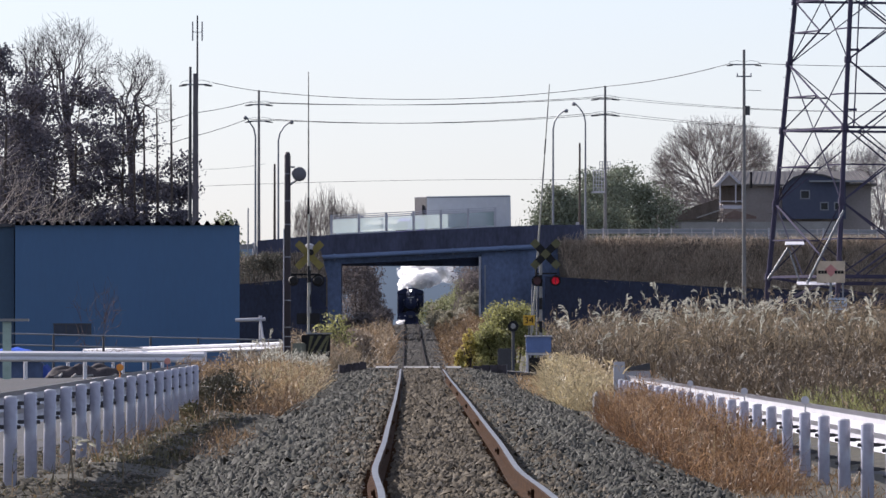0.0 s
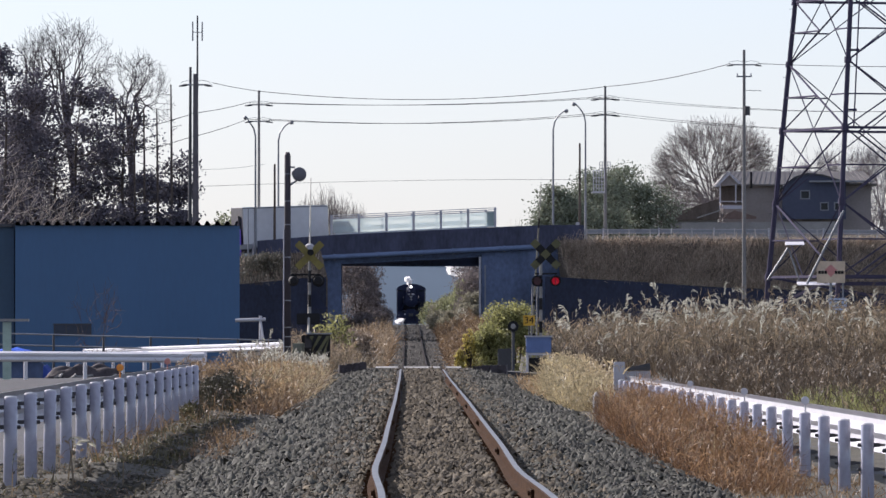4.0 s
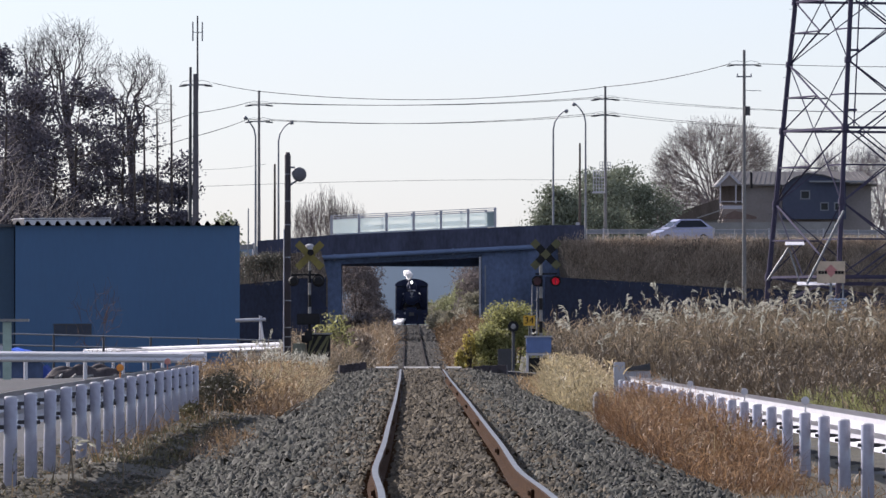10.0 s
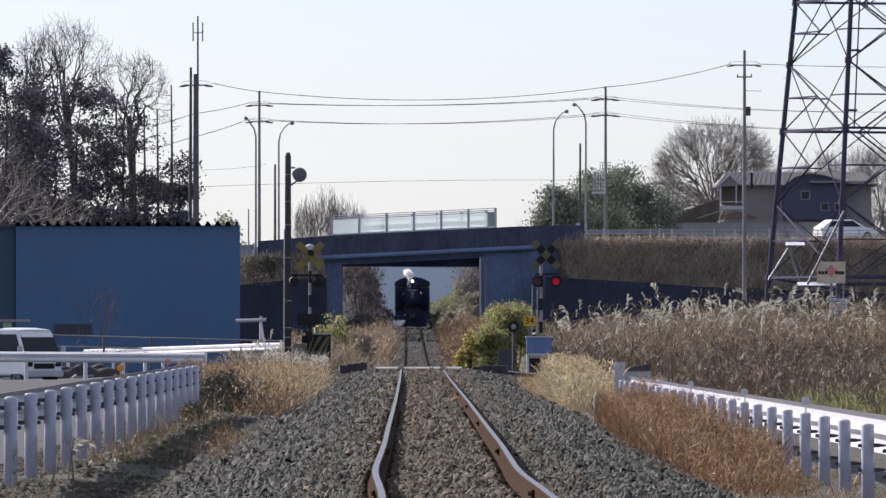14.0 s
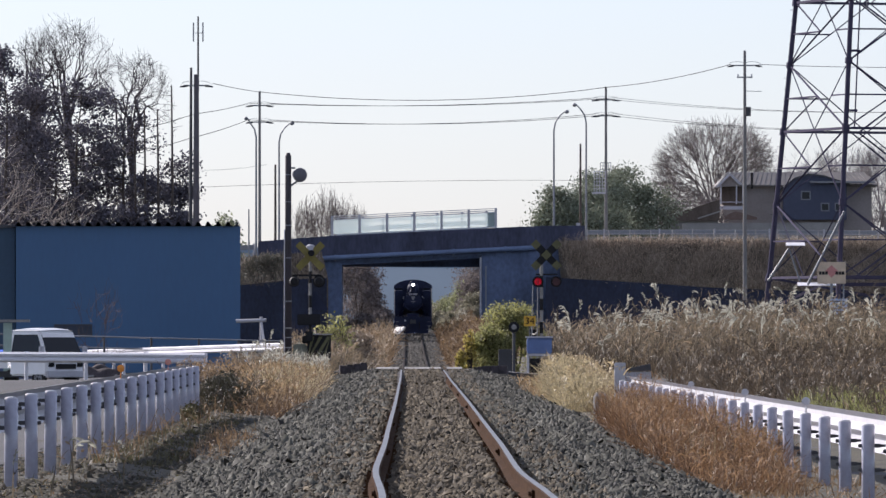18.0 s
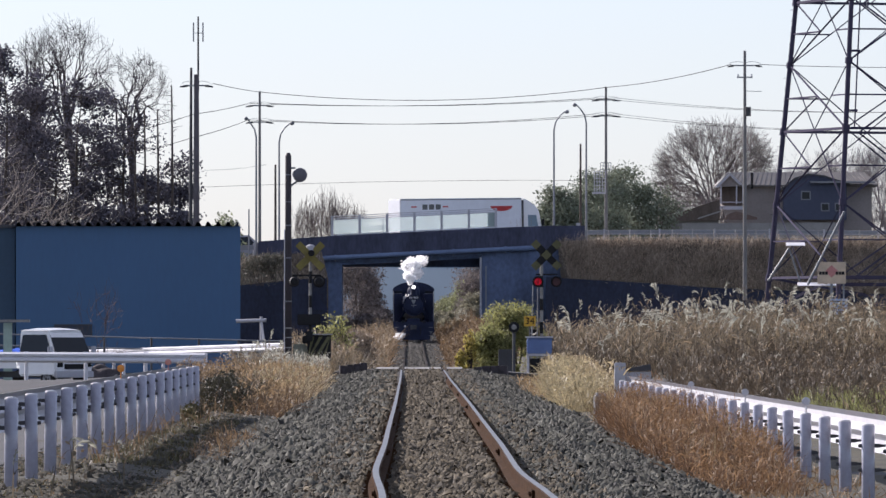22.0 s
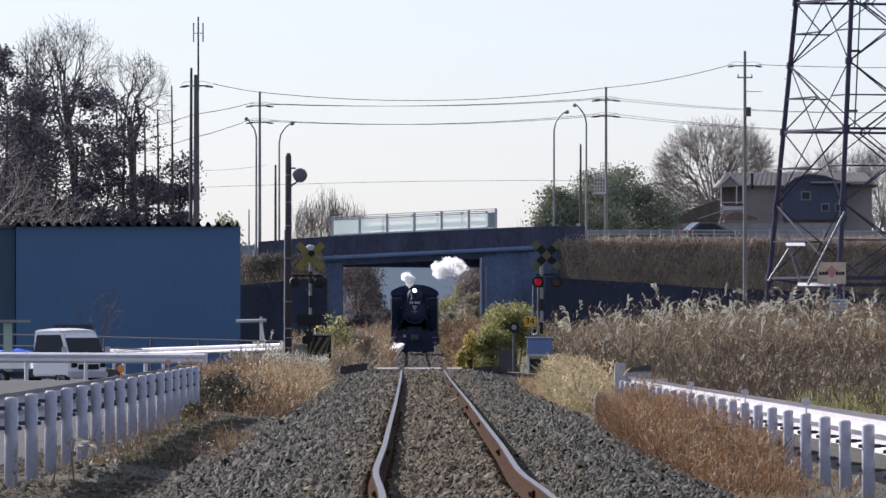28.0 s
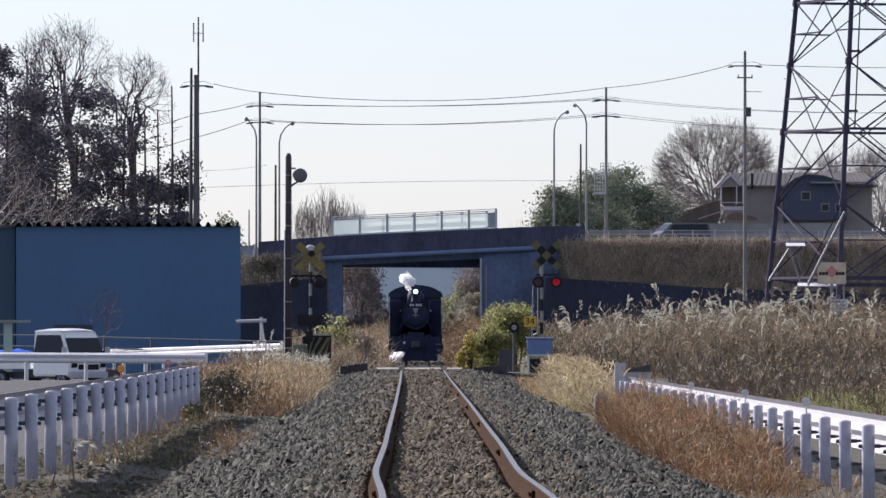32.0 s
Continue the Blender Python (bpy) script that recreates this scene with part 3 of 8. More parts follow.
def guard_rail(name, label, x, y0, n, top_at, drop, face, delineators, deep=0.35, bolts=(0.60, 0.38)):
    g = base(name, label, "guard rail", "white guard rails")
    pm, be = post_mesh(0.79), beam_mesh(3.99, face)
    rr = random.Random(len(label))
    for k in range(n):
        y = y0 + 4 * k
        t = top_at(y)
        p = piece("post", pm, g, pose(x, y, t - 0.79, rr.uniform(-.6, .6), rr.uniform(-.8, .8), 0))
        for dz in bolts:
            piece("bracket", ARM, p, Matrix.Translation((0, 0, dz)) @ Matrix.Diagonal((face, 1, 1, 1)))
        if k < n - 1:
            t2 = top_at(y + 4)
            piece("beam", be, g, Matrix.Translation((x + face * 0.115, y, t - drop)) @ Matrix.Rotation(math.atan2(t2 - t, 4), 4, "X") @ Matrix.Diagonal((1, 1, deep / 0.35, 1)))
        if k in delineators:
            col, lab = delineators[k]
            b = tubes(([(0, 0, 0.79), (0, 0, 0.87)], 0.008, 6), ([(0, -0.02, 0.92), (0, -0.012, 0.92), (0, 0.012, 0.92), (0, 0.02, 0.92)], [0.025, 0.045, 0.045, 0.025], 14))
            part("delineator", b, col, g, lab).matrix_local = pose(x, y, t - 0.79)
    return g


M_ORANGE = mat("orange_reflector", (0.75, 0.28, 0.03), 0.3, vary=0.15)
M_PINK = mat("faded_red_reflector", (0.55, 0.25, 0.2), 0.4, vary=0.15)
guard_rail("guard_rail", "white steel guard rail on round posts, seen from behind", -3.43, 65.1, 19, lambda y: 0.52, 0.31, -1,
           {9: (M_ORANGE, "orange round reflector"), 14: (M_PINK, "faded red round reflector")}, deep=0.34, bolts=(0.70, 0.53))
guard_rail("guard_rail", "sunlit white guard rail half hidden by dry red grass", 4.18, 68.7, 25, lambda y: 0.246 - (y - 76.7) * 0.0014, 0.26, 1,
           {5: (M_WHITE, "white round reflector"), 9: (M_WHITE, "white round reflector"), 14: (M_WHITE, "white round reflector")})
endpost = base("end_post", "thick white concrete post at the end of the guard rail", "post", at=pose(4.19, 166.77, -0.45))
part("shaft", boxes((-0.11, 0.11, -0.11, 0.11, -0.2, 0.92), bevel=0.012), M_WHITE, endpost)
bm = boxes((0.12, 0.62, 0.02, 0.08, 0.56, 0.74), bevel=0.008)
part("end_plate", bm, M_WHITE, endpost)
bm = bmesh.new()
prism(bm, [(0.12, 0.76), (0.62, 0.75), (0.60, 0.90), (0.14, 0.80)], 1, -0.03, 0.09)
part("dark_flap", bm, M_DARKSTEEL, endpost, "dark sloping flap")
stub = base("marker_post", "short weathered concrete marker post in the grass", "post", at=pose(3.55, 155.83, -0.62))
bm = tubes(([(0, 0, -0.2), (0, 0, 0.5), (0, 0, 0.58)], [0.13, 0.13, 0.08], 10))
part("shaft", bm, M_POLE, stub)


M_BRIGHTWHITE = mat("brighter_white_paint", (0.70, 0.70, 0.74), 0.6, vary=0.08, scale=1.2, fine=18, bump=0.03, spec=0.2)


def cross_rail(name, label, p0, p1, n, h0, h1, ground, material):
    """A guard rail standing across the view, from p0 to p1."""
    g = base(name, label, "guard rail", "white guard rails")
    p0, p1 = Vector(p0), Vector(p1)
    d = p1 - p0
    L = d.length
    m = Matrix.Translation(p0) @ d.to_track_quat("Y", "Z").to_matrix().to_4x4()
    for k in range(n):
        q = p0 + d * (k / (n - 1))
        part("post", tubes(([(q.x, q.y + 0.14, ground - 0.2), (q.x, q.y + 0.14, q.z + h1 + 0.02)], 0.06, 10)), material, g)
    for k in range(n - 1):
        be = beam_mesh(L / (n - 1) - 0.01, 1, material)
        beam = piece("beam", be, g, m @ Matrix.Translation((0, k * L / (n - 1), h0)) @ Matrix.Diagonal((1, 1, (h1 - h0) / 0.35, 1)))
        # sloping lip added so that the beam's top edge shows a sunlit line
        bm = bmesh.new()
        prism(bm, [(0.082, 0.28), (0.088, 0.30), (-0.12, 0.36), (-0.125, 0.345)], 1, 0, L / (n - 1) - 0.01)
        part("sun_lip", bm, material, beam)
    return g


cross_rail("guard_rail", "white guard rail along the road to the crossing", (-13.00, 249.33, 0), (-5.93, 249.33 - 1.5, -0.03), 5, 0.17, 0.47, -0.7, M_BRIGHTWHITE)
cross_rail("guard_rail", "bright white guard rail on the far side of the road", (-16.17, 318.29, 0), (-11.06, 318.29, 0), 4, -0.11, 0.16, -0.8, M_BRIGHTWHITE)
cross_rail("guard_rail", "low sunlit white guard rail in front of the storehouse", (-12.39, 325.21, -0.12), (-4.16, 299.19, 0.2), 6, 0.2, 0.48, -0.8, M_BRIGHTWHITE)
fence = base("pipe_fence", "thin dark pipe fence in front of the storehouse", "fence")
for px in (10, 97, 185, 268, 352, 422, 490):
    x = (px - 720) / 47
    part("post", tubes(([(x, 318.29 - 1, -0.8), (x, 318.29 - 1, 0.98 - (px / 490) * 0.27)], 0.045, 8)), M_DARKSTEEL, fence)
for dz in (0.0, -0.42):
    part("rail", tubes(([(-15.6, 318.29 - 1, 0.98 + dz), (-4.7, 318.29 - 1, 0.70 + dz)], 0.03, 8)), M_GALV, fence)
stubr = base("pipe_barrier", "short white pipe barrier beside the storehouse", "fence")
part("post", tubes(([(-5.8, 335, -0.9), (-5.8, 335, 1.66)], 0.06, 8)), M_WHITE, stubr)
part("rail", tubes(([(-6.8, 335, 1.48), (-5.6, 335, 1.52)], 0.07, 8)), M_WHITE, stubr)
part("brace", tubes(([(-5.8, 335, 1.5), (-5.45, 334, -0.8)], 0.04, 6)), M_WHITE, stubr)
tee = base("shelter_post", "pale green post under a flat pale plate", "post", at=pose(-13.58, 287.68, -0.7))
part("shaft", boxes((-0.17, 0.12, -0.1, 0.1, -0.1, 1.37 + 0.7)), mat("pale_green_paint", (0.35, 0.45, 0.38), 0.6), tee)
part("plate", boxes((-1.2, 0.72, -0.3, 0.3, 1.39 + 0.7, 1.48 + 0.7)), M_CONC, tee)
tarp = bmesh.new()
bmesh.ops.create_grid(tarp, x_segments=18, y_segments=14, size=1)
for v in tarp.verts:
    r = max(abs(v.co.x), abs(v.co.y))
    v.co.z = (1 - r ** 3) * 0.42 + 0.06 * noise.noise(v.co * 4) + 0.05 * noise.noise(v.co * 9)
    v.co.x *= 1.0
thing("tarpaulin", tarp, mat("blue_tarpaulin", (0.02, 0.10, 0.62), 0.5, vary=0.3, scale=2, fine=12), "crumpled blue plastic tarpaulin over a low heap", "tarpaulin", at=pose(-14.20, 305.30, 0.02), smooth=True)
M_TARP2 = mat("dark_blue_tarpaulin", (0.012, 0.05, 0.30), 0.5, vary=0.35, scale=2, fine=12)
M_DARKHEAP = mat("dark_scrap", (0.05, 0.042, 0.045), 0.85, vary=0.6, scale=3, fine=14, bump=0.6)


def mound(name, label, category, material, px, s, wx, wy, h, z, seed):
    """A lumpy heap under a crumpled skin."""
    bm = bmesh.new()
    bmesh.ops.create_grid(bm, x_segments=26, y_segments=14, size=1)
    for v in bm.verts:
        r = max(abs(v.co.x), abs(v.co.y))
        q = v.co + Vector((seed, 0, 0))
        v.co.z = (1 - r ** 4) * h * (0.75 + 0.5 * noise.noise(q * 2.2)) + 0.09 * h * noise.noise(q * 7)
        v.co.x, v.co.y = v.co.x * wx, v.co.y * wy
    return thing(name, bm, material, label, category, at=pose((px - 720) / s, 14960 / s, z), smooth=True)


mound("tarpaulin", "dark blue sheet draped over a low stack", "tarpaulin", M_TARP2, 58, 49, 0.85, 0.5, 0.62, -0.72, 3.3)
# scrap heap, drawn out sideways to darken the shaded strip below the guard rail
mound("scrap_mound", "heap of scrap beside the road, widened to fill a shaded strip", "heap", M_DARKHEAP, 152, 49.5, 1.55, 0.6, 0.66, -0.74, 8.1)
r = random.Random(12)
for k in range(9):
    bm = boxes((-0.12, 0.14, -0.05, 0.05, -0.03, 0.04), bevel=0.012)
    thing("broken_slab", bm, M_CONC, "pale broken piece lying on the scrap heap", "rubble", "broken slabs", at=pose((152 - 720) / 49.5 + r.uniform(-1.3, 1.3), 14960 / 49.5 - 0.62, -0.62 + r.uniform(0, 0.12), r.uniform(-30, 30), r.uniform(-40, 40), r.uniform(0, 90)))
heap = bmesh.new()
box(heap, -1.3, 1.0, -0.6, 0.6, -0.7, -0.05, bevel=0.05)
thing("rubble_heap", heap, M_CONC_SHADE, "low stack of boards beneath the tarpaulin", "heap", at=pose(-14.12, 305.30, 0))

# ---------- level crossing equipment ----------


def band_pole(name, parent, x, y, z0, z1, r, cols, step, label=""):
    """A pole painted in bands: one mesh, two paints."""
    zs = list(np.arange(z0, z1, step)) + [z1]
    bm = tubes(([(x, y, z) for z in zs], r, 10))
    for f in bm.faces:
        f.material_index = int((f.calc_center_median().z - z0) / step) % 2
    return part(name, bm, cols, parent, label)


def lamp_head(parent, x, y, z, face, lit=None, shutter=False, board=0.185):
    """A round black signal lamp with back board and hood; face -1 looks back along the line."""
    bm = tubes(([(x, y, z), (x, y + face * 0.02, z)], board, 18))
    b = part("lamp_board", bm, M_BLACK, parent, "round black lamp board")
    part("lamp_body", tubes(([(x, y - face * 0.02, z), (x, y - face * 0.16, z)], [0.14, 0.10], 14)), M_BLACK, b)
    hood = bmesh.new()
    n = 12
    ring = [[(x + math.cos(a) * 0.125, y + face * d, z + math.sin(a) * 0.125) for a in (math.pi * (0.0 + k / n) for k in range(n + 1))] for d in (0.02, 0.26)]
    loft(hood, ring, closed=False, cap=False)
    part("hood", hood, M_BLACK, b)
    part("lens", tubes(([(x, y + face * 0.021, z), (x, y + face * 0.05, z)], [0.105, 0.085], 16)), lit or mat("dull_red_lens", (0.10, 0.012, 0.014), 0.25), b, "red glass lens")
    if not shutter:
        return None
    # added disc, coloured like an unlit lens, that blocks the constant glow
    flap = part("shutter", tubes(([(0, -0.004, 0), (0, 0.004, 0)], 0.112, 16)), mat("unlit_lens_red", (0.06, 0.012, 0.016), 0.4), b, "added dark disc that hides the glowing lens while its lamp is off")
    flap.location = (x, y + face * 0.165, z)
    return flap


M_LIT = glow("lit_red_lens", (0.60, 0.012, 0.03), 0.2)
LX, LY = -2.65, 230.15
sigl = base("crossing_signal", "crossing warning signal with a yellow crossbuck, seen from behind", "crossing signal", "crossing signals", at=pose(LX, LY, -0.15))
band_pole("mast", sigl, 0, 0, -0.1, 3.35, 0.042, [M_BLACK, M_CONC], 0.33, "black and white banded mast")
for s in (-1, 1):
    bm = bmesh.new()
    box(bm, -0.48, 0.48, -0.015, 0.015, -0.095, 0.095, bevel=0.008, m=pose(0, -0.09 - 0.02 * s, 3.28, 0, s * 45, 0))
    part("crossbuck_arm", bm, M_YELLOW, sigl, "yellow arm of the crossbuck")
part("speaker", tubes(([(0.03, -0.05, 3.38), (0.03, -0.15, 3.38), (0.03, -0.32, 3.36)], [0.05, 0.06, 0.09], 14)), M_BLACK, sigl)
part("cap", tubes(([(0, 0, 3.35), (0, 0, 3.56), (0, 0, 3.6)], [0.12, 0.12, 0.05], 12)), M_WHITE, sigl, "pale rounded cap")
part("lamp_arm", boxes((-0.50, 0.30, -0.03, 0.03, 2.73, 2.78)), M_BLACK, sigl)
lamp_head(sigl, -0.44, 0.0, 2.59, 1, board=0.15)
lamp_head(sigl, 0.24, 0.0, 2.59, 1, board=0.17)
bm = bmesh.new()
prism(bm, [(0.06, 2.30), (0.15, 2.30), (0.50, 1.82), (0.06, 1.82)], 1, 0.05, 0.08)
part("light_shade", bm, mat("dark_blue_steel", (0.03, 0.035, 0.06), 0.8, spec=0.1), sigl)
part("relay_box", boxes((-0.35, 0.28, -0.16, 0.16, 1.40, 1.70), bevel=0.02), M_BLACK, sigl)
gate = base("gate_machine", "crossing gate machine in a hazard-striped cabinet", "gate machine", "crossing gates", at=pose(LX + 0.25, LY - 0.8, -0.12))
part("cabinet", boxes((-0.32, 0.32, -0.3, 0.3, 0.40, 1.10), bevel=0.02), M_BLACK, gate, "dark cabinet")
part("plinth", boxes((-0.24, 0.24, -0.22, 0.22, -0.3, 0.395)), M_DARKSTEEL, gate)
for k in range(5):
    bm = bmesh.new()
    a = -0.60 + k * 0.22
    pts = [(a, 0.44), (a + 0.10, 0.44), (a + 0.48, 1.06), (a + 0.38, 1.06)]
    pts = [(min(max(p, -0.31), 0.31), q) for p, q in pts]
    if pts[1][0] - pts[0][0] + pts[2][0] - pts[3][0] > 0.05:
        prism(bm, pts, 1, -0.306, -0.301)
        part("stripe", bm, M_OLIVE, gate, "dull yellow slanting stripe")
part("top_plate", boxes((-0.36, 0.36, -0.34, 0.34, 1.105, 1.14)), M_GALV, gate)
part("motor_box", boxes((-0.70, -0.33, -0.25, 0.25, 0.42, 0.86), bevel=0.03), mat("pale_olive_paint", (0.15, 0.16, 0.12), 0.6, vary=0.3), gate, "pale olive motor box")
part("hinge_plate", boxes((-0.46, -0.30, -0.12, 0.12, 0.87, 1.08), bevel=0.02), M_BLACK, gate)


def boom(at, length, label):
    """A barrier boom along its own +y from its hinge; its counterweight lies behind."""
    b = base("barrier_boom", label, "barrier boom", "crossing gates", at=at)
    bm = bmesh.new()
    n = 8
    tube(bm, [(0, 0, 0), (0, length * 0.55, 0), (0, length, 0.06)], [0.034, 0.024, 0.012], 8)
    part("bar", bm, mat("boom_paint", (0.35, 0.34, 0.28), 0.5, vary=0.3), b, "slender fibre bar")
    for k in range(7):
        y = 0.5 + k * length * 0.13
        r = 0.037 - 0.0033 * k
        part("band", tubes(([(0, y, 0.002 * k), (0, y + 0.45, 0.002 * k)], r, 8)), M_BLACK if k % 2 else M_CONC, b)
    part("counterweight", boxes((-0.1, 0.1, -0.75, -0.15, -0.14, 0.14), bevel=0.02), M_BLACK, b)
    return b


HL, HR = Vector((LX - 0.02, LY - 0.75, 0.95)), Vector((3.64, 245.24 + 0.5, 1.0))
boom_l = boom(Matrix.Translation(HL), 7.15, "slender crossing barrier boom with pale and dark bands")
boom_r = boom(Matrix.Translation(HR), 7.25, "slender crossing barrier boom leaning over the road")

cpole = base("signal_pole", "dark steel pole carrying a round loudspeaker", "pole", at=pose(-3.30, 233.74, -0.3))
part("shaft", tubes(([(0, 0, -0.2), (0, 0, 6.22), (0, 0, 6.32)], [0.098, 0.085, 0.05], 14)), mat("dark_brown_steel", (0.05, 0.043, 0.05), 0.7, vary=0.3), cpole, smooth=True)
for z in (0.66, 0.92, 1.2, 1.46, 2.2, 3.4, 4.3, 4.95, 5.7):
    part("strap", tubes(([(0, 0, z), (0, 0, z + 0.03)], 0.104 - 0.0025 * z, 12)), M_CONC if z < 1.5 else M_GALV, cpole)
part("conduit", tubes(([(-0.108, -0.03, 0), (-0.100, -0.03, 4.2)], 0.016, 6)), M_WHITE, cpole)
part("speaker", tubes(([(0.16, 0.1, 5.75), (0.30, 0.03, 5.72), (0.33, -0.1, 5.70), (0.335, -0.12, 5.70)], [0.10, 0.19, 0.20, 0.13], 18)), mat("speaker_grey", (0.13, 0.13, 0.15), 0.6), cpole, "grey round loudspeaker", smooth=True)
part("speaker_arm", tubes(([(0, 0, 5.36), (0.28, 0, 5.56)], 0.03, 8), ([(0.05, 0, 5.9), (0.2, 0, 5.9)], 0.025, 8)), M_GALV, cpole)

RX, RY = 3.82, 241.28
sigr = base("crossing_signal", "crossing signal with a black and yellow crossbuck and red lamps", "crossing signal", "crossing signals", at=pose(RX, RY, -0.2))
band_pole("mast", sigr, 0, 0, -0.1, 3.5, 0.05, [M_BLACK, M_CONC], 0.33, "black and pale banded mast")
for s in (-1, 1):
    bm = bmesh.new()
    for k in range(5):
        before = len(bm.faces)
        box(bm, -0.525 + k * 0.21, -0.315 + k * 0.21, -0.015, 0.015, -0.105, 0.105, m=pose(0.14, -0.1 + 0.02 * s, 3.46, 0, s * 45, 0), mi=(k + 1) % 2 if s > 0 else (k % 2 + 1) % 2)
    part("crossbuck_arm", bm, [M_BLACK, M_OLIVE], sigr, "chequered black and yellow arm")
part("lamp_arm", boxes((-0.16, 0.46, -0.03, 0.03, 2.88, 2.93)), M_BLACK, sigr)
flaps = []
for x in (-0.10, 0.42):
    flaps.append(lamp_head(sigr, x, -0.06, 2.70, -1, M_LIT, True, board=0.16))
part("ladder", tubes(([(-0.30, 0, 0.0), (-0.24, 0, 2.6)], 0.018, 6), ([(-0.12, 0.05, 0.0), (-0.1, 0.05, 2.6)], 0.018, 6), *[([(-0.30 + 0.02 * k, 0.01, 0.4 + 0.35 * k), (-0.12, 0.05, 0.4 + 0.35 * k)], 0.012, 5) for k in range(6)]), M_GALV, sigr)
part("bracket", boxes((-0.3, 0.35, -0.1, 0.05, 1.02, 1.08)), M_DARKSTEEL, sigr)
plate = base("number_plate", "small yellow plate with black figures", "sign", at=pose(3.48, RY - 0.5, 1.37))
part("plate", boxes((-0.165, 0.165, 0.0, 0.02, -0.145, 0.145), bevel=0.006), mat("bright_yellow", (0.62, 0.36, 0.02), 0.5, vary=0.2), plate)
part("stay", tubes(([(0, 0.05, -1.5), (0, 0.05, 0.1)], 0.02, 6)), M_DARKSTEEL, plate)
cu = bpy.data.curves.new("figures", "FONT")
cu.body, cu.size, cu.align_x, cu.align_y, cu.extrude = "34", 0.27, "CENTER", "CENTER", 0.003
cu.materials.append(M_BLACK)
fg = new("figures", cu)
fg.parent = plate
fg.matrix_local = pose(0, -0.006, 0, 90, 0, 0)
disc = base("round_signal", "small round signal head on a dark post", "signal", at=pose(2.94, 233.74, -0.3))
part("shaft", tubes(([(0, 0, -0.2), (0, 0, 1.35)], 0.042, 8)), M_DARKSTEEL, disc)
part("head", tubes(([(0, 0.06, 1.5), (0, -0.08, 1.5)], [0.12, 0.15], 16)), M_BLACK, disc, smooth=False)
part("lens", tubes(([(0, -0.081, 1.5), (0, -0.1, 1.5)], [0.075, 0.06], 14)), M_CONC, disc, "pale round lens")
cabi = base("relay_cabinet", "grey-blue relay cabinet with a white rim over a framed dark box", "cabinet", at=pose(3.74, 237.45, -0.3))
part("body", boxes((-0.39, 0.31, -0.25, 0.25, 0.76, 1.20), bevel=0.02), mat("blue_grey_paint", (0.13, 0.19, 0.38), 0.55), cabi)
part("lid", boxes((-0.42, 0.34, -0.3, 0.3, 1.20, 1.24)), M_WHITE, cabi, "white lid")
for x in (-0.36, 0.28):
    part("leg", boxes((x - 0.03, x + 0.03, -0.2, 0.2, -0.2, 0.755)), M_WHITE, cabi, "white frame leg")
part("rail", boxes((-0.33, 0.25, -0.24, -0.18, 0.69, 0.755)), M_WHITE, cabi, "white frame rail")
part("lower_box", boxes((-0.31, 0.23, -0.15, 0.2, -0.1, 0.62), bevel=0.02), M_BLACK, cabi)
cab2 = base("relay_cabinet", "small dark cabinet behind the round signal", "cabinet", at=pose(2.88, 249.33, -0.3))
part("body", boxes((-0.2, 0.2, -0.2, 0.2, -0.1, 0.85), bevel=0.02), M_DARKSTEEL, cab2)
for x, y, turn, half, top in ((-1.43, 222.0, 3, 0.36, 0.26), (2.19, 222.0, -4, 0.44, 0.20)):
    pit = base("cable_pit", "dark worn cable trough covers beside the crossing", "cover", at=pose(x, y, 0, 0, 0, turn))
    rk = random.Random(int(y + x * 10))
    w = half / 2
    for k in range(4):
        part("cover_slab", boxes((-half + k * w + 0.003, -half + (k + 1) * w - 0.003, -0.3, 0.3, -0.45, top - (0.025 * (3 - k) if x < 0 else 0.05 * rk.random())), bevel=0.006), M_DARKHEAP, pit)

# ---------- poles, lamps and wires ----------


def pole(x, y, z0, z1, r, label, material=None, category="utility pole"):
    p = base("utility_pole", label, category, "utility poles", at=pose(x, y, z0))
    part("shaft", tubes(([(0, 0, -1.5), (0, 0, z1 - z0)], [r, r * 0.62], 12)), material or M_POLE, p)
    return p


def crossarm(p, h, half, n=3, depth=0.0):
    a = part("crossarm", boxes((-half, half, -0.05, 0.05, h - 0.045, h + 0.045)), M_GALV, p)
    for k in range(n):
        for s in (-1, 1):
            x = s * half * (k + 0.9) / n
            part("insulator", tubes(([(x, 0, h + 0.045), (x, 0, h + 0.10), (x, 0, h + 0.13), (x, 0, h + 0.2)], [0.03, 0.06, 0.035, 0.05], 8)), M_WHITE, a)
    return a


def strain_arm(p, h, half, reach):
    """A crossarm with dark strain insulators pulled out to both sides and pale jumper loops over them."""
    a = part("crossarm", boxes((-half, half, -0.05, 0.05, h - 0.045, h + 0.045)), M_GALV, p)
    for s in (-1, 1):
        for dy in (-0.14, 0.14):
            part("insulator", tubes(([(s * half, dy, h), (s * (half + 0.06), dy, h - 0.01), (s * (half + 0.5 * reach), dy, h - 0.04), (s * (half + reach), dy, h - 0.09)], [0.02, 0.06, 0.065, 0.02], 8)), M_DARKSTEEL, a, "dark strain insulator")
        part("jumper_loop", tubes(([(s * (half + reach), 0, h - 0.08), (s * (half + 0.6 * reach), 0, h + 0.18), (s * half * 0.7, 0, h + 0.27), (s * 0.08, 0, h + 0.2)], 0.014, 5)), M_GALV, a)
    return a


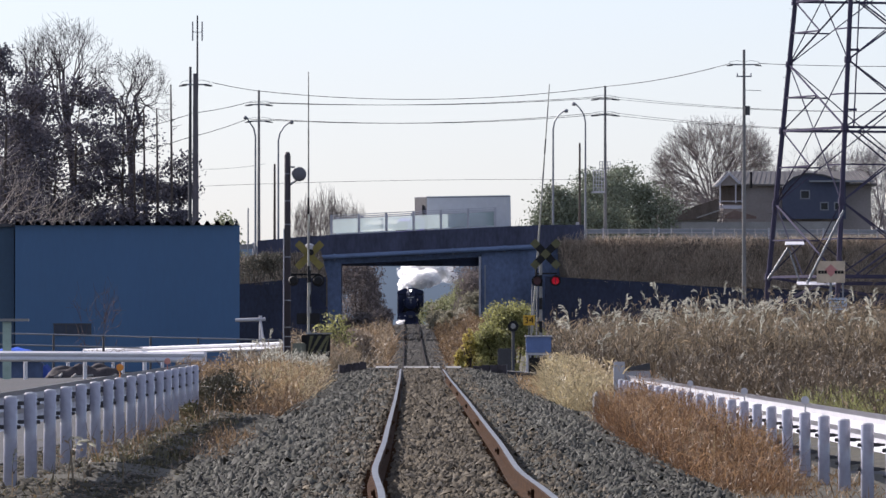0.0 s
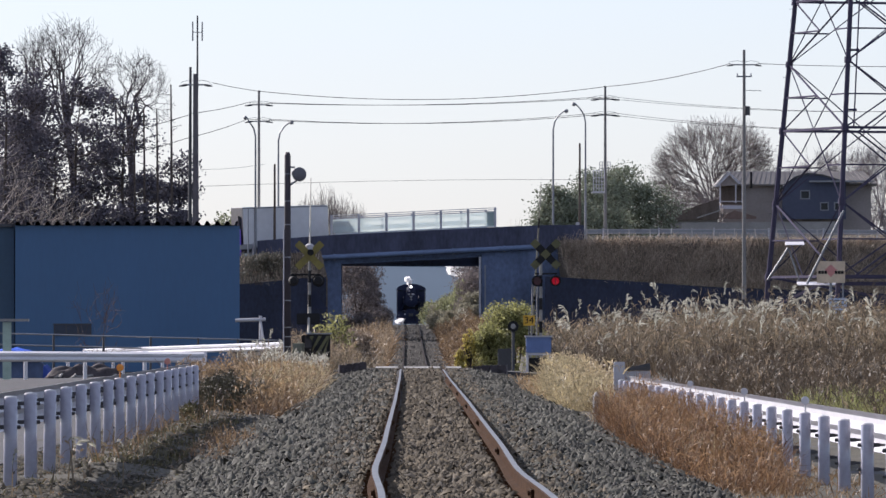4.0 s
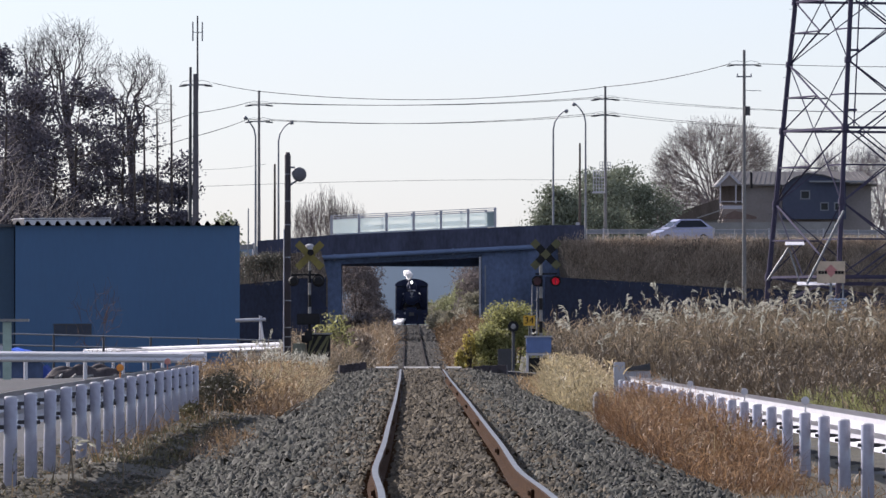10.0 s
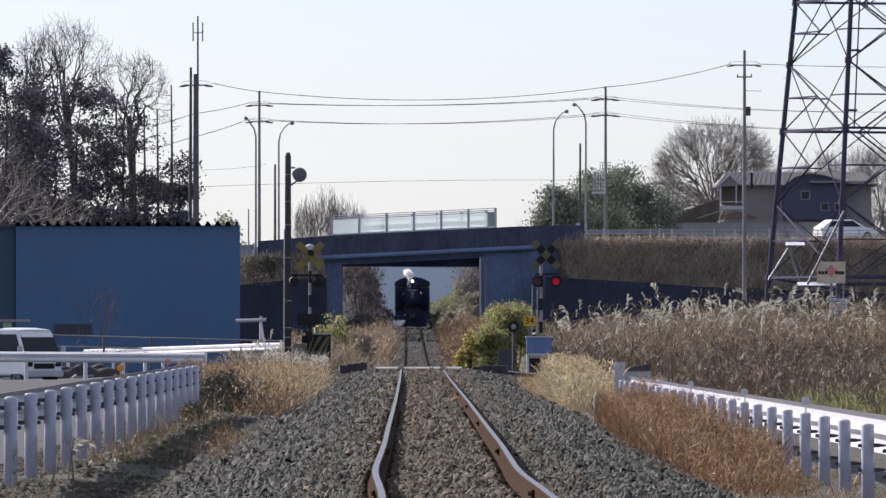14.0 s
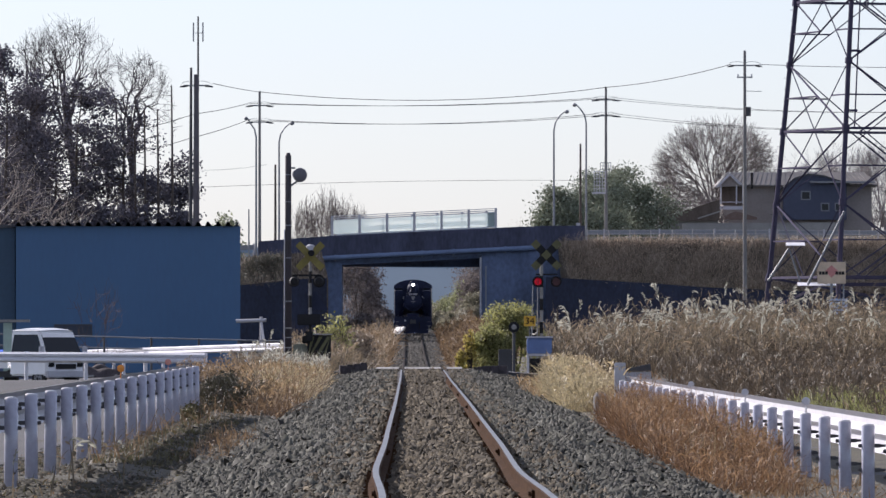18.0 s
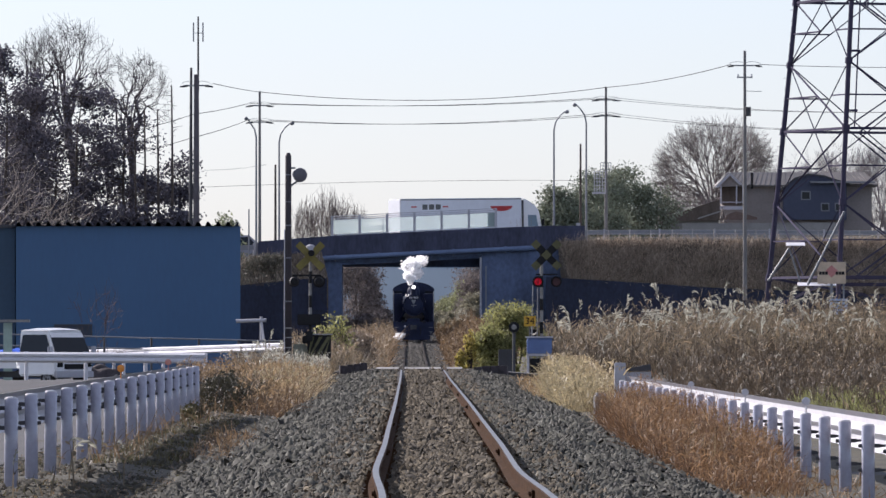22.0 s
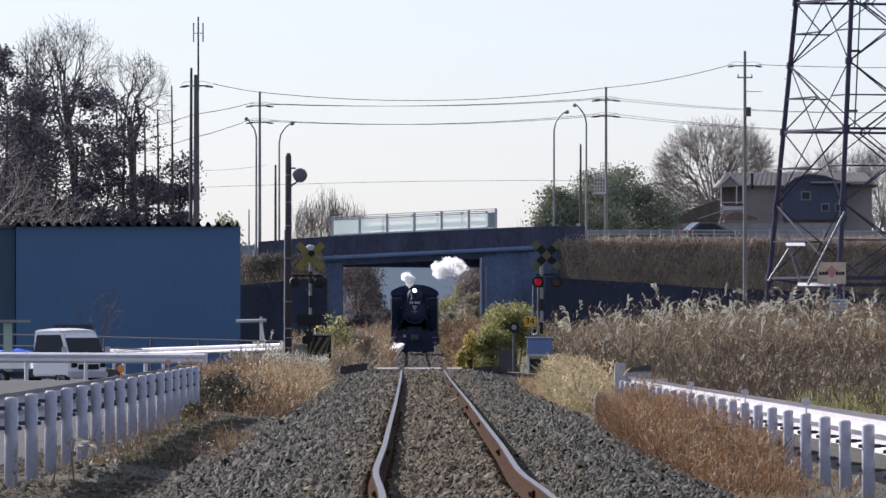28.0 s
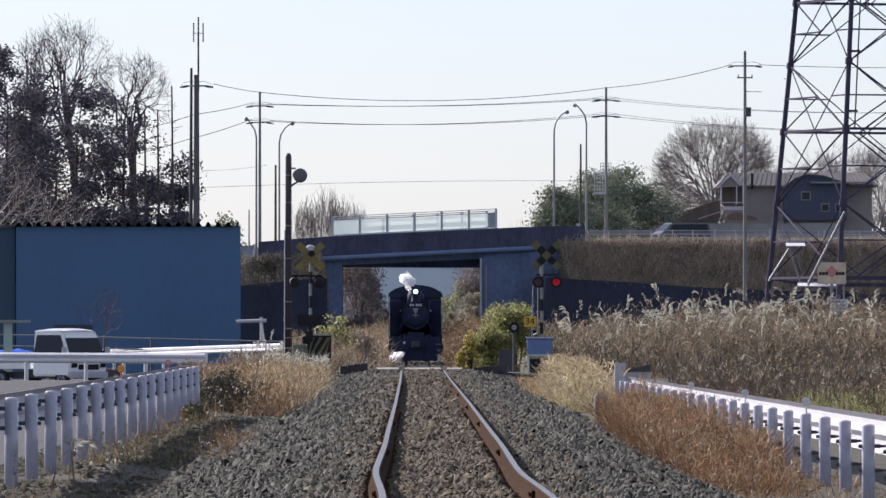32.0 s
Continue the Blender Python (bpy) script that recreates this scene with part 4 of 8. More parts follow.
def wire(name, a, b, sag, r, label="", group="overhead wires"):
    bm = bmesh.new()
    a, b = Vector(a), Vector(b)
    pts = [a.lerp(b, t) - Vector((0, 0, 4 * sag * t * (1 - t))) for t in (k / 16 for k in range(17))]
    tube(bm, pts, r, 5)
    return thing(name, bm, M_BLACK, label or "thin dark overhead wire sagging between poles", "wire", group)


PA = Vector((-10.31, 588.96, 17.79))
PB = Vector((14.27, 608.11, 18.66))
PC = Vector((22.11, 554.06, 19.47))
PD = Vector((-12.06, 482.57, 16.00))
pa = pole(PA.x, PA.y, 5.0, PA.z, 0.13, "concrete utility pole with two crossarms beside the bridge")
hA = PA.z - 5.0
for dz in (1.0, 2.15):
    strain_arm(pa, hA - dz, 0.42, 0.55)
pb = pole(PB.x, PB.y, 7.0, PB.z, 0.135, "concrete utility pole with two crossarms above the embankment")
hB = PB.z - 7.0
for dz in (0.95, 2.1):
    strain_arm(pb, hB - dz, 0.42, 0.62)
cage = part("wire_cage", tubes(*[([(-0.85 + 0.2 * k, -0.25, hB - 7.6), (-0.85 + 0.2 * k, -0.25, hB - 6.05)], 0.025, 5) for k in range(5)], *[([(-0.88, -0.25, hB - 7.6 + 0.25 * k), (-0.02, -0.25, hB - 7.6 + 0.25 * k)], 0.022, 5) for k in range(7)]), M_WHITE, pb, "pale wire cage on the pole")
part("upper_cage", tubes(*[([(-0.4 + 0.19 * k, -0.25, hB - 6.04), (-0.4 + 0.19 * k, -0.25, hB - 5.45)], 0.022, 5) for k in range(5)], *[([(-0.42, -0.25, hB - 5.95 + 0.24 * k), (0.38, -0.25, hB - 5.95 + 0.24 * k)], 0.02, 5) for k in range(3)]), M_GALV, cage)
part("platform", boxes((-0.98, -0.02, -0.45, -0.05, hB - 7.72, hB - 7.62)), M_WHITE, cage)
pc = pole(PC.x, PC.y, 4.6, PC.z, 0.145, "tall concrete utility pole with a transformer")
hC = PC.z - 4.6
strain_arm(pc, hC - 0.98, 0.68, 0.46)
part("side_arm", tubes(([(0, 0, hC - 2.65), (1.1, 0, hC - 2.68)], 0.02, 5)), M_GALV, pc)
crossarm(pc, hC - 1.75, 0.5, 1)
part("transformer", tubes(([(0.2, -0.1, hC - 4.3), (0.2, -0.1, hC - 3.7)], 0.2, 12)), M_DARKSTEEL, pc, "dark transformer can", smooth=False)
pd = pole(PD.x, PD.y, -0.6, PD.z - 0.27, 0.23, "tall dark pole with a slim antenna mast on top", mat("dark_pole", (0.12, 0.11, 0.12), 0.8, vary=0.2))
hD = PD.z + 0.6
part("second_shaft", tubes(([(-0.36, 0.1, 0), (-0.30, 0.1, hD + 0.12)], [0.15, 0.07], 10)), M_DARKSTEEL, pd)
strain_arm(pd, hD - 0.9, 0.45, 0.5)
part("mast", tubes(([(0.1, 0, hD - 1.2), (0.1, 0, hD + 3.05)], [0.06, 0.045], 8)), M_DARKSTEEL, pd)
for s in (-1, 1):
    part("antenna", tubes(([(0.1 + s * 0.27, 0, hD + 1.6), (0.1 + s * 0.27, 0, hD + 2.7)], 0.04, 8), ([(0.1, 0, hD + 2.1), (0.1 + s * 0.27, 0, hD + 2.1)], 0.02, 5)), M_GALV, pd, "slim grey panel antenna")


def shift(p, dx, dz):
    return (p.x + dx, p.y, p.z + dz)


FARR = Vector((39.20, 598.38, 18.46))
wire("overhead_wire", shift(PD, 0.95, -0.78), shift(PA, 0, -0.05), 0.04, 0.02)
wire("overhead_wire", shift(PA, 0, -0.05), shift(PB, 0, -0.05), 0.75, 0.022)
wire("overhead_wire", shift(PB, 0, -0.05), shift(PC, -0.9, -0.9), 0.22, 0.024)
wire("overhead_wire", shift(PC, 0.9, -0.9), shift(FARR, 0, 1.35), 0.12, 0.02)
for dx in (-0.7, 0.7):
    for dz, sg in ((-0.85, 0.35), (-2.0, 0.5)):
        wire("overhead_wire", shift(PA, dx, dz), shift(PB, dx, dz + 0.05), sg, 0.018)
        wire("overhead_wire", shift(PB, dx, dz + 0.05), shift(FARR, dx, dz - 0.9 if dz > -1 else dz - 1.2), 0.5, 0.014)
for dz, tz in ((-0.85, -2.5), (-2.0, -3.8)):
    wire("overhead_wire", shift(PA, -0.8, dz), shift(PD, 0.1, tz), 0.06, 0.02)
    wire("overhead_wire", shift(PD, 0, tz), (PD.x - 14, PD.y - 10, PD.z + tz - 3.2), 0.4, 0.018)
wire("overhead_wire", (-13.52, 554.06, 10.51), (12.00, 598.38, 11.74), -0.15, 0.012)
wire("overhead_wire", (-13.52, 554.06, 11.62), (-10.00, 598.38, 12.86), 0.1, 0.010)


def street_lamp(x, y, z0, z1, reach, label):
    s = base("street_lamp", label, "street lamp", "street lamps", at=pose(x, y, z0))
    h = z1 - z0
    k = 1 if reach > 0 else -1
    part("mast", tubes(([(0, 0, -0.3), (0, 0, h - 1.3), (k * 0.12, 0, h - 0.75), (k * 0.42, 0, h - 0.3), (reach * 0.75, 0, h)], [0.085, 0.06, 0.055, 0.05, 0.045], 8)), M_GALV, s)
    part("lamp_head", tubes(([(reach * 0.72, 0, h - 0.02), (reach * 0.8, 0, h - 0.03), (reach * 0.95, 0, h), (reach * 1.02, 0, h + 0.02)], [0.05, 0.13, 0.14, 0.05], 10)), M_GALV, s, "grey oval lamp head", smooth=True)
    return s


street_lamp(-9.01, 593.64 - 1, 6.2, 15.66, 1.05, "tall grey street lamp with a curved arm")
street_lamp(-10.47, 584.36, 5.6, 15.79, -0.8, "grey street lamp partly behind a utility pole")
street_lamp(10.40, 600.79, 7.6, 16.68, 1.05, "tall grey street lamp with a curved arm")
street_lamp(12.85, 608.11, 7.6, 17.36, -0.95, "tall grey street lamp arching over the road")
for x, y, z0, z1, nm in ((-9.14, 584.36, 5.5, 12.58, "short dark wooden pole beside the road"), (12.39, 605.65, 7.0, 14.50, "bare wooden pole beside the bridge end")):
    p = pole(x, y, z0, z1, 0.11, nm, M_WOOD)
    part("band", tubes(([(0, 0, z1 - z0 - 0.5), (0, 0, z1 - z0 - 0.44)], 0.1, 8)), M_GALV, p)
pole(-10.93, 582.09, 5.0, 9.47, 0.07, "short grey post beside the road", M_GALV, "post")
msign = base("marker_sign", "small white marker on a post at the bridge end", "sign", at=pose(12.11, 605.65 - 5.8, 7.0))
part("shaft", boxes((-0.05, 0.05, -0.05, 0.05, 0, 1.3)), M_WHITE, msign)
part("face", boxes((-0.14, 0.14, -0.07, -0.05, 1.0, 1.75), bevel=0.01), M_WHITE, msign)

# roadside guard rail and pipe fence on the embankment
g = base("guard_rail", "pale guard rail along the falling main road", "guard rail", "road guard rails")
for x in np.linspace(-46, -10.6, 17):
    part("post", tubes(([(x, road_y(x) - 4.9, float(deck_z(x)) - 0.5), (x, road_y(x) - 4.9, float(deck_z(x)) + 0.82)], 0.06, 8)), M_WHITE, g)
xs = np.linspace(-46, -10.6, 9)
for a, b in zip(xs, xs[1:]):
    part("beam", slab(a + 0.01, b - 0.01, -5.05, -4.97, 0.40, 0.74, 2), M_GALV, g)
    part("pipe", slab(a + 0.01, b - 0.01, -5.03, -4.98, 0.10, 0.15, 2), M_GALV, g)
M_DULLPIPE = mat("weathered_pale_pipe", (0.36, 0.355, 0.35), 0.7, vary=0.3, scale=1.5, fine=12)
g = base("pipe_fence", "weathered pipe fence along the main road above the slope", "fence")
lean = random.Random(81)
for x in np.arange(12.6, 47, 1.5):
    z = float(deck_z(x))
    part("post", tubes(([(x, road_y(x) - 4.9, z - 0.5), (x + lean.uniform(-0.04, 0.04), road_y(x) - 4.9, z + 0.66)], 0.038, 6)), M_DULLPIPE, g)
xs = np.arange(12.6, 47.5, 3.0)
for a, b in zip(xs, xs[1:]):
    for h in (0.08, 0.34, 0.60):
        part("pipe", slab(a + 0.01, b - 0.01, -4.93, -4.87, h - 0.024, h + 0.024, 2), M_DULLPIPE, g)
g = base("guard_rail", "pale guard rail on the far side of the main road", "guard rail", "road guard rails")
for a, b in zip(np.linspace(6, 46, 11), np.linspace(6, 46, 11)[1:]):
    part("beam", slab(a + 0.01, b - 0.01, 4.97, 5.05, 0.40, 0.74, 2), M_GALV, g)
    part("post", tubes(([(a, road_y(a) + 4.9, float(deck_z(a)) - 0.5), (a, road_y(a) + 4.9, float(deck_z(a)) + 0.82)], 0.06, 8)), M_WHITE, g)

# ---------- lattice tower ----------
TX, TY, TZ0 = 19.31, 332.44, 1.6
tower = base("power_pylon", "tall steel lattice power pylon standing in the reeds", "pylon", at=pose(TX, TY, 0))
M_LATTICE = mat("lattice_steel", (0.07, 0.064, 0.10), 0.9, metal=0.0, vary=0.2, spec=0.1)


def corner(k, z):
    """Corner k of the square tower at height z; it narrows upwards."""
    d = 5.49 - (z - 4.3) * (5.49 - 4.43) / (14.08 - 4.3)
    a = radians(152.5 + 90 * (k % 4))
    return Vector((d * math.cos(a), d * math.sin(a), z))


def angle_bar(p, q, w):
    """A rolled angle bar from p to q with legs of width w."""
    bm = bmesh.new()
    p, q = Vector(p), Vector(q)
    d = (q - p).normalized()
    u = d.cross(Vector((0, 1, 0))).normalized()
    v = d.cross(u)
    v = v if v.y > 0 else -v
    t = w * 0.16
    shape = [(0, 0), (w, 0), (w, t), (t, t), (t, w), (0, w)]
    return loft(bm, [[c + u * (a - w / 2) + v * (b - w / 2) for a, b in shape] for c in (p, q)])


for k in range(4):
    part("leg", tubes(([corner(k, TZ0 - 0.6), corner(k, 24.0)], [0.105, 0.088], 10)), M_LATTICE, tower, "heavy round steel leg")
    part("footing", tubes(([corner(k, TZ0 - 1.4), corner(k, TZ0 + 0.2)], [0.45, 0.35], 10)), M_CONC, tower, "round concrete footing")
levels = [3.19, 6.08, 8.97, 11.6, 14.08, 16.4, 18.6, 20.6, 22.6]
for k in range(4):
    part("brace", angle_bar(corner(k, TZ0 + 0.3), corner(k + 1, 3.19), 0.10), M_LATTICE, tower)
    for z in levels[::2]:
        part("strut", angle_bar(corner(k, z), corner(k + 1, z), 0.10), M_LATTICE, tower, "level girt")
        part("gusset", tubes(([corner(k, z - 0.14), corner(k, z + 0.14)], 0.15, 8)), M_LATTICE, tower)
    for i in range(1, len(levels), 2):
        zm = levels[i]
        vertex = corner(k, zm)
        part("gusset", tubes(([corner(k, zm - 0.12), corner(k, zm + 0.12)], 0.145, 8)), M_LATTICE, tower)
        for zg in (levels[i - 1], levels[i + 1]):
            near, far = corner(k, zg), corner(k + 1, zg)
            middle = (near + far) / 2
            end = far if k % 2 == 0 else near.lerp(far, 0.55)
            half = (vertex + end) / 2
            zq = (zm + zg) / 2
            part("brace", angle_bar(vertex, end, 0.07), M_LATTICE, tower, "main diagonal")
            part("brace", angle_bar(near, half, 0.058), M_LATTICE, tower)
            part("strut", angle_bar(corner(k, zq), half, 0.06), M_LATTICE, tower)
            part("brace", angle_bar(middle, corner(k, zm), 0.045), M_LATTICE, tower, "slender diamond brace")
            part("brace", angle_bar(middle, corner(k + 1, zm), 0.045), M_LATTICE, tower, "slender diamond brace")
            part("strut", angle_bar(corner(k + 1, zq), (middle + corner(k + 1, zm)) / 2, 0.058), M_LATTICE, tower)
lad = corner(1, 9.0), corner(1, 23.0)
off = Vector((0.34, 0, 0))
rail = part("climbing_ladder", tubes(([lad[0] + off, lad[1] + off], 0.03, 5)), M_LATTICE, tower)
for k in range(6):
    q = lad[0].lerp(lad[1], (k + 0.28) / 6)
    part("rung", tubes(([q, q + off * 1.25], 0.05, 5)), M_LATTICE, rail)
part("step_bolts", tubes(*[([corner(0, 3 + k * 0.45), corner(0, 3 + k * 0.45) + Vector((-0.2 if k % 6 == 0 else -0.13, 0, 0))], 0.012, 4) for k in range(30)]), M_LATTICE, tower, kind="stuff")
# shiny lower stays and notices
part("stay", tubes(([(15.47 - TX, -5.6, 2.88), (16.91 - TX, -5.4, 5.72)], 0.05, 6)), M_GALV, tower, "bright galvanised stay")
part("stay", tubes(([(14.11 - TX, -2.2, 3.06), (14.89 - TX, -2.6, 4.30)], 0.055, 6), ([(14.89 - TX, -2.6, 4.30), (15.33 - TX, -2.6, 2.97)], 0.035, 6)), M_GALV, tower)
for x0, x1, y0, z0 in ((15.18, 16.82, -3.9, 2.86), (14.78, 15.51, -2.8, 4.43)):
    bm = bmesh.new()
    prism(bm, [(y0, z0 - 0.02), (y0, z0), (y0 + 0.55, z0 + 0.12), (y0 + 0.55, z0 - 0.02)], 0, x0 - TX, x1 - TX)
    part("ledge", bm, M_BRIGHTWHITE, tower, "bright white sloping ledge")
part("ledge", boxes((16.82 - TX, 19.33 - TX, -3.9, -3.5, 2.83, 2.97)), M_LATTICE, tower)
board = base("notice_board", "cream warning board with a red diamond and dark bars", "sign", at=pose(16.40, 326.9, 3.34))
part("panel", boxes((-0.55, 0.55, 0, 0.03, -0.42, 0.42), bevel=0.01), mat("cream_board", (0.62, 0.50, 0.36), 0.6), board)
bm = bmesh.new()
prism(bm, [(-0.24, 0.08), (0, 0.30), (0.24, 0.08), (0, -0.20)], 1, -0.008, -0.002)
part("emblem", bm, mat("faded_pink_paint", (0.55, 0.24, 0.22), 0.6, vary=0.25, scale=6), board, "faded red diamond")
for x in (-0.44, -0.32, -0.20, 0.20, 0.32, 0.44):
    part("bar", boxes((x - 0.05, x + 0.05, -0.014, -0.009, -0.07, 0.05)), M_BLACK, board)
part("stay", boxes((-0.05, 0.05, 0.03, 0.1, -2.4, 0.2)), M_GALV, board)
nb = base("notice_board", "small pale blue notice plate low on the pylon", "sign", at=pose(16.66, 326.9, 2.04))
part("panel", boxes((-0.36, 0.36, 0, 0.03, -0.30, 0.30), bevel=0.01), mat("pale_blue_plate", (0.35, 0.45, 0.62), 0.5), nb)
part("stay", boxes((0.18, 0.24, 0.03, 0.1, -1.2, 1.0)), M_GALV, nb)
for k in range(4):
    part("bar", boxes((-0.28, 0.28 - 0.08 * (k % 2), -0.006, -0.002, 0.17 - 0.13 * k, 0.21 - 0.13 * k)), M_DARKSTEEL, nb)

# ---------- house on the rise ----------
HP = 19.0
house = base("house", "two-storey beige house with a ribbed grey metal roof", "house", at=pose(28.84, 787.35, 10.52 - 1.0))
Z0 = 10.52 - 1.0


def hz(py):
    return 1.1 - (py - 584) / HP - Z0


M_BEIGE = mat("beige_siding", (0.275, 0.243, 0.225), 0.8, vary=0.15, scale=0.6, fine=5)
M_ROOFM = mat("ribbed_roof", (0.136, 0.124, 0.112), 0.5, metal=0.3, vary=0.2, scale=0.5, fine=5)
M_NAVY = mat("navy_siding", (0.062, 0.072, 0.115), 0.7, vary=0.15)
WID = 15.0
part("wall", boxes((0.6, WID - 0.6, 0.0, 8.0, -1.6, hz(327))), M_BEIGE, house, "beige sided wall")
bm = bmesh.new()
eave, ridge = hz(329), hz(302)
loft(bm, [[(-0.1, -0.7, eave), (14.9, -0.7, eave), (14.9, 8.7, eave), (-0.1, 8.7, eave)], [(-0.1, -0.7, eave + 0.14), (14.9, -0.7, eave + 0.14), (14.9, 8.7, eave + 0.14), (-0.1, 8.7, eave + 0.14)], [(1.1, 3.9, ridge), (13.9, 3.9, ridge), (13.9, 4.1, ridge), (1.1, 4.1, ridge)]])
roof = part("roof", bm, M_ROOFM, house, "grey ribbed metal roof")
for k in range(32):
    x0 = 0.05 + k * 0.478
    x1 = 1.15 + k * 0.41
    part("roof_rib", tubes(([(x0, -0.72, eave + 0.16), (x1, 3.95, ridge + 0.02)], 0.05, 4)), M_ROOFM, roof)
bm = bmesh.new()
prism(bm, [(-0.25, hz(331)), (1.15, hz(305)), (2.3, hz(326)), (2.0, hz(326)), (1.15, hz(309.5)), (0.05, hz(331))], 1, -1.6, -1.3)
part("gable", bm, M_WHITE, house, "white barge boards on the gable")
bm = bmesh.new()
prism(bm, [(0.05, hz(330)), (1.15, hz(310)), (2.1, hz(328))], 1, -1.29, 0.2)
part("gable_wall", bm, M_BEIGE, house)
# no recess is cut: a dark board gives the porch its shade
part("porch_back", boxes((0.4, 2.6, -0.15, -0.05, hz(362), hz(329))), M_WOOD, house, "dark board standing in for the shade of a porch recess")
for x in (0.3, 1.75, 2.35):
    part("porch_post", boxes((x - 0.06, x + 0.06, -1.5, -1.3, hz(360), hz(327))), M_WHITE, house)
part("balcony", boxes((0.15, 2.6, -1.6, -1.35, hz(370), hz(364))), M_WHITE, house, "white balcony front")
part("balcony_rail", boxes((0.15, 2.6, -1.56, -1.48, hz(357.5), hz(356))), M_WHITE, house, "thin white rail")
bm = bmesh.new()
prism(bm, [(6.1, hz(388)), (6.1, hz(330)), (7.2, hz(316)), (8.4, hz(309)), (9.8, hz(312)), (12.0, hz(325)), (12.0, hz(388))], 1, -1.2, 0.1)
part("front_wing", bm, M_NAVY, house, "dark navy wing with a curved roofline")
bm = bmesh.new()
loft(bm, [[(x, -1.45, hz(q) + dz) for x, q in ((5.8, 334), (7.1, 314), (8.4, 306), (9.9, 309), (12.3, 324))] + [(x, -1.45, hz(q) + dz - 0.16) for x, q in reversed(((5.8, 334), (7.1, 314), (8.4, 306), (9.9, 309), (12.3, 324)))] for dz in (0,)] + [[(x, 0.2, hz(q)) for x, q in ((5.8, 334), (7.1, 314), (8.4, 306), (9.9, 309), (12.3, 324))] + [(x, 0.2, hz(q) - 0.16) for x, q in reversed(((5.8, 334), (7.1, 314), (8.4, 306), (9.9, 309), (12.3, 324)))]])
part("wing_roof", bm, M_DARKSTEEL, house)
for x0, x1, q0, q1 in ((7.75, 8.65, 353, 337), (9.6, 10.4, 373, 358), (10.9, 11.4, 373, 358)):
    w = part("window", boxes((x0, x1, -1.26, -1.21, hz(q0), hz(q1))), M_GALV, house, "small window with a pale frame")
    part("pane", boxes((x0 + 0.1, x1 - 0.1, -1.275, -1.262, hz(q0) + 0.1, hz(q1) - 0.1)), M_GLASS, w)
part("awning", boxes((8.6, 14.6, -1.9, -0.2, hz(323), hz(320))), M_GALV, house, "pale flat awning")
part("chimney_pipe", tubes(([(3.2, -0.9, hz(333)), (3.2, -0.9, hz(305))], 0.12, 8)), M_BLACK, house)
bm = bmesh.new()
prism(bm, [(-0.2, hz(388)), (1.6, hz(373)), (3.6, hz(384)), (3.6, hz(388))], 1, -3.0, -1.7)
part("lean_to_roof", bm, mat("rusty_roof", (0.17, 0.12, 0.10), 0.8, vary=0.3), house, "low rusty lean-to roof")
low = base("outbuilding", "low dark outbuilding with a shallow pitched roof", "building", at=pose(23.59, 767.16, 10.02))
part("wall", boxes((-0.3, 4.6, 0, 4, -2.2, 1.15)), M_POLE, low, "grey plastered wall")
bm = bmesh.new()
prism(bm, [(-0.8, 1.2), (4.6, 2.95), (4.7, 2.9), (4.7, 1.1), (-0.8, 1.05)], 1, -0.6, 4.6)
part("roof", bm, M_WOOD, low, "dark brown sloping roof")

bm = bmesh.new()
prism(bm, [(2.7, 1.30), (4.85, 2.0), (4.9, 1.9), (2.75, 1.2)], 1, -0.75, -0.62)
part("barge_board", bm, M_CONC, low, "pale board along the roof edge")
bm = bmesh.new()
loft(bm, [[(24.6, 757.2, 7.0), (24.6, 757.2, 10.72), (24.6, 757.45, 10.72), (24.6, 757.45, 7.0)], [(38.6, 757.2, 7.0), (38.6, 757.2, 10.8), (38.6, 757.45, 10.8), (38.6, 757.45, 7.0)]])
thing("low_wall", bm, M_CONC, "long low concrete wall before the house", "wall", kind="structure")

# ---------- steam locomotive: its front at y = 0, looking back along -y ----------
LOCO_ROWS = [(0, 878), (3, 826), (6, 776), (9, 732), (13, 677), (19, 605), (23, 555), (28, 488), (32, 433)]


def loco_y(t):
    """The engine's place along the line, smooth in time."""
    ts, ys = [a for a, b in LOCO_ROWS], [b for a, b in LOCO_ROWS]
    k = max(i for i in range(len(ts) - 1) if ts[i] <= t + 1e-6)

    def slope(i):
        i0, i1 = max(i - 1, 0), min(i + 1, len(ts) - 1)
        return (ys[i1] - ys[i0]) / (ts[i1] - ts[i0])
    h = ts[k + 1] - ts[k]
    u = (t - ts[k]) / h
    return ys[k] * (2 * u ** 3 - 3 * u ** 2 + 1) + ys[k + 1] * (3 * u ** 2 - 2 * u ** 3) + h * (slope(k) * (u ** 3 - 2 * u ** 2 + u) + slope(k + 1) * (u ** 3 - u ** 2))


loco = base("steam_locomotive", "black tank steam locomotive with a lit headlamp", "locomotive", at=pose(TRACK_X, 878, 1.1))


def ring(x, y0, y1, z, r, n=28, r1=None):
    return tubes(([(x, y0, z), (x, y1, z)], [r, r1 or r], n))


BZ = 2.38
part("boiler", ring(0, 1.5, 6.4, BZ, 0.66), M_LOCO, loco, smooth=False)
sbx = part("smokebox", ring(0, 0.35, 1.5, BZ, 0.72), M_LOCO, loco, "black smokebox")
bm = tubes(([(0, 0.36, BZ), (0, 0.30, BZ), (0, 0.20, BZ), (0, 0.15, BZ)], [0.62, 0.60, 0.40, 0.06], 28))
part("smokebox_door", bm, M_LOCO, sbx, "domed round door", smooth=True)
bm = bmesh.new()
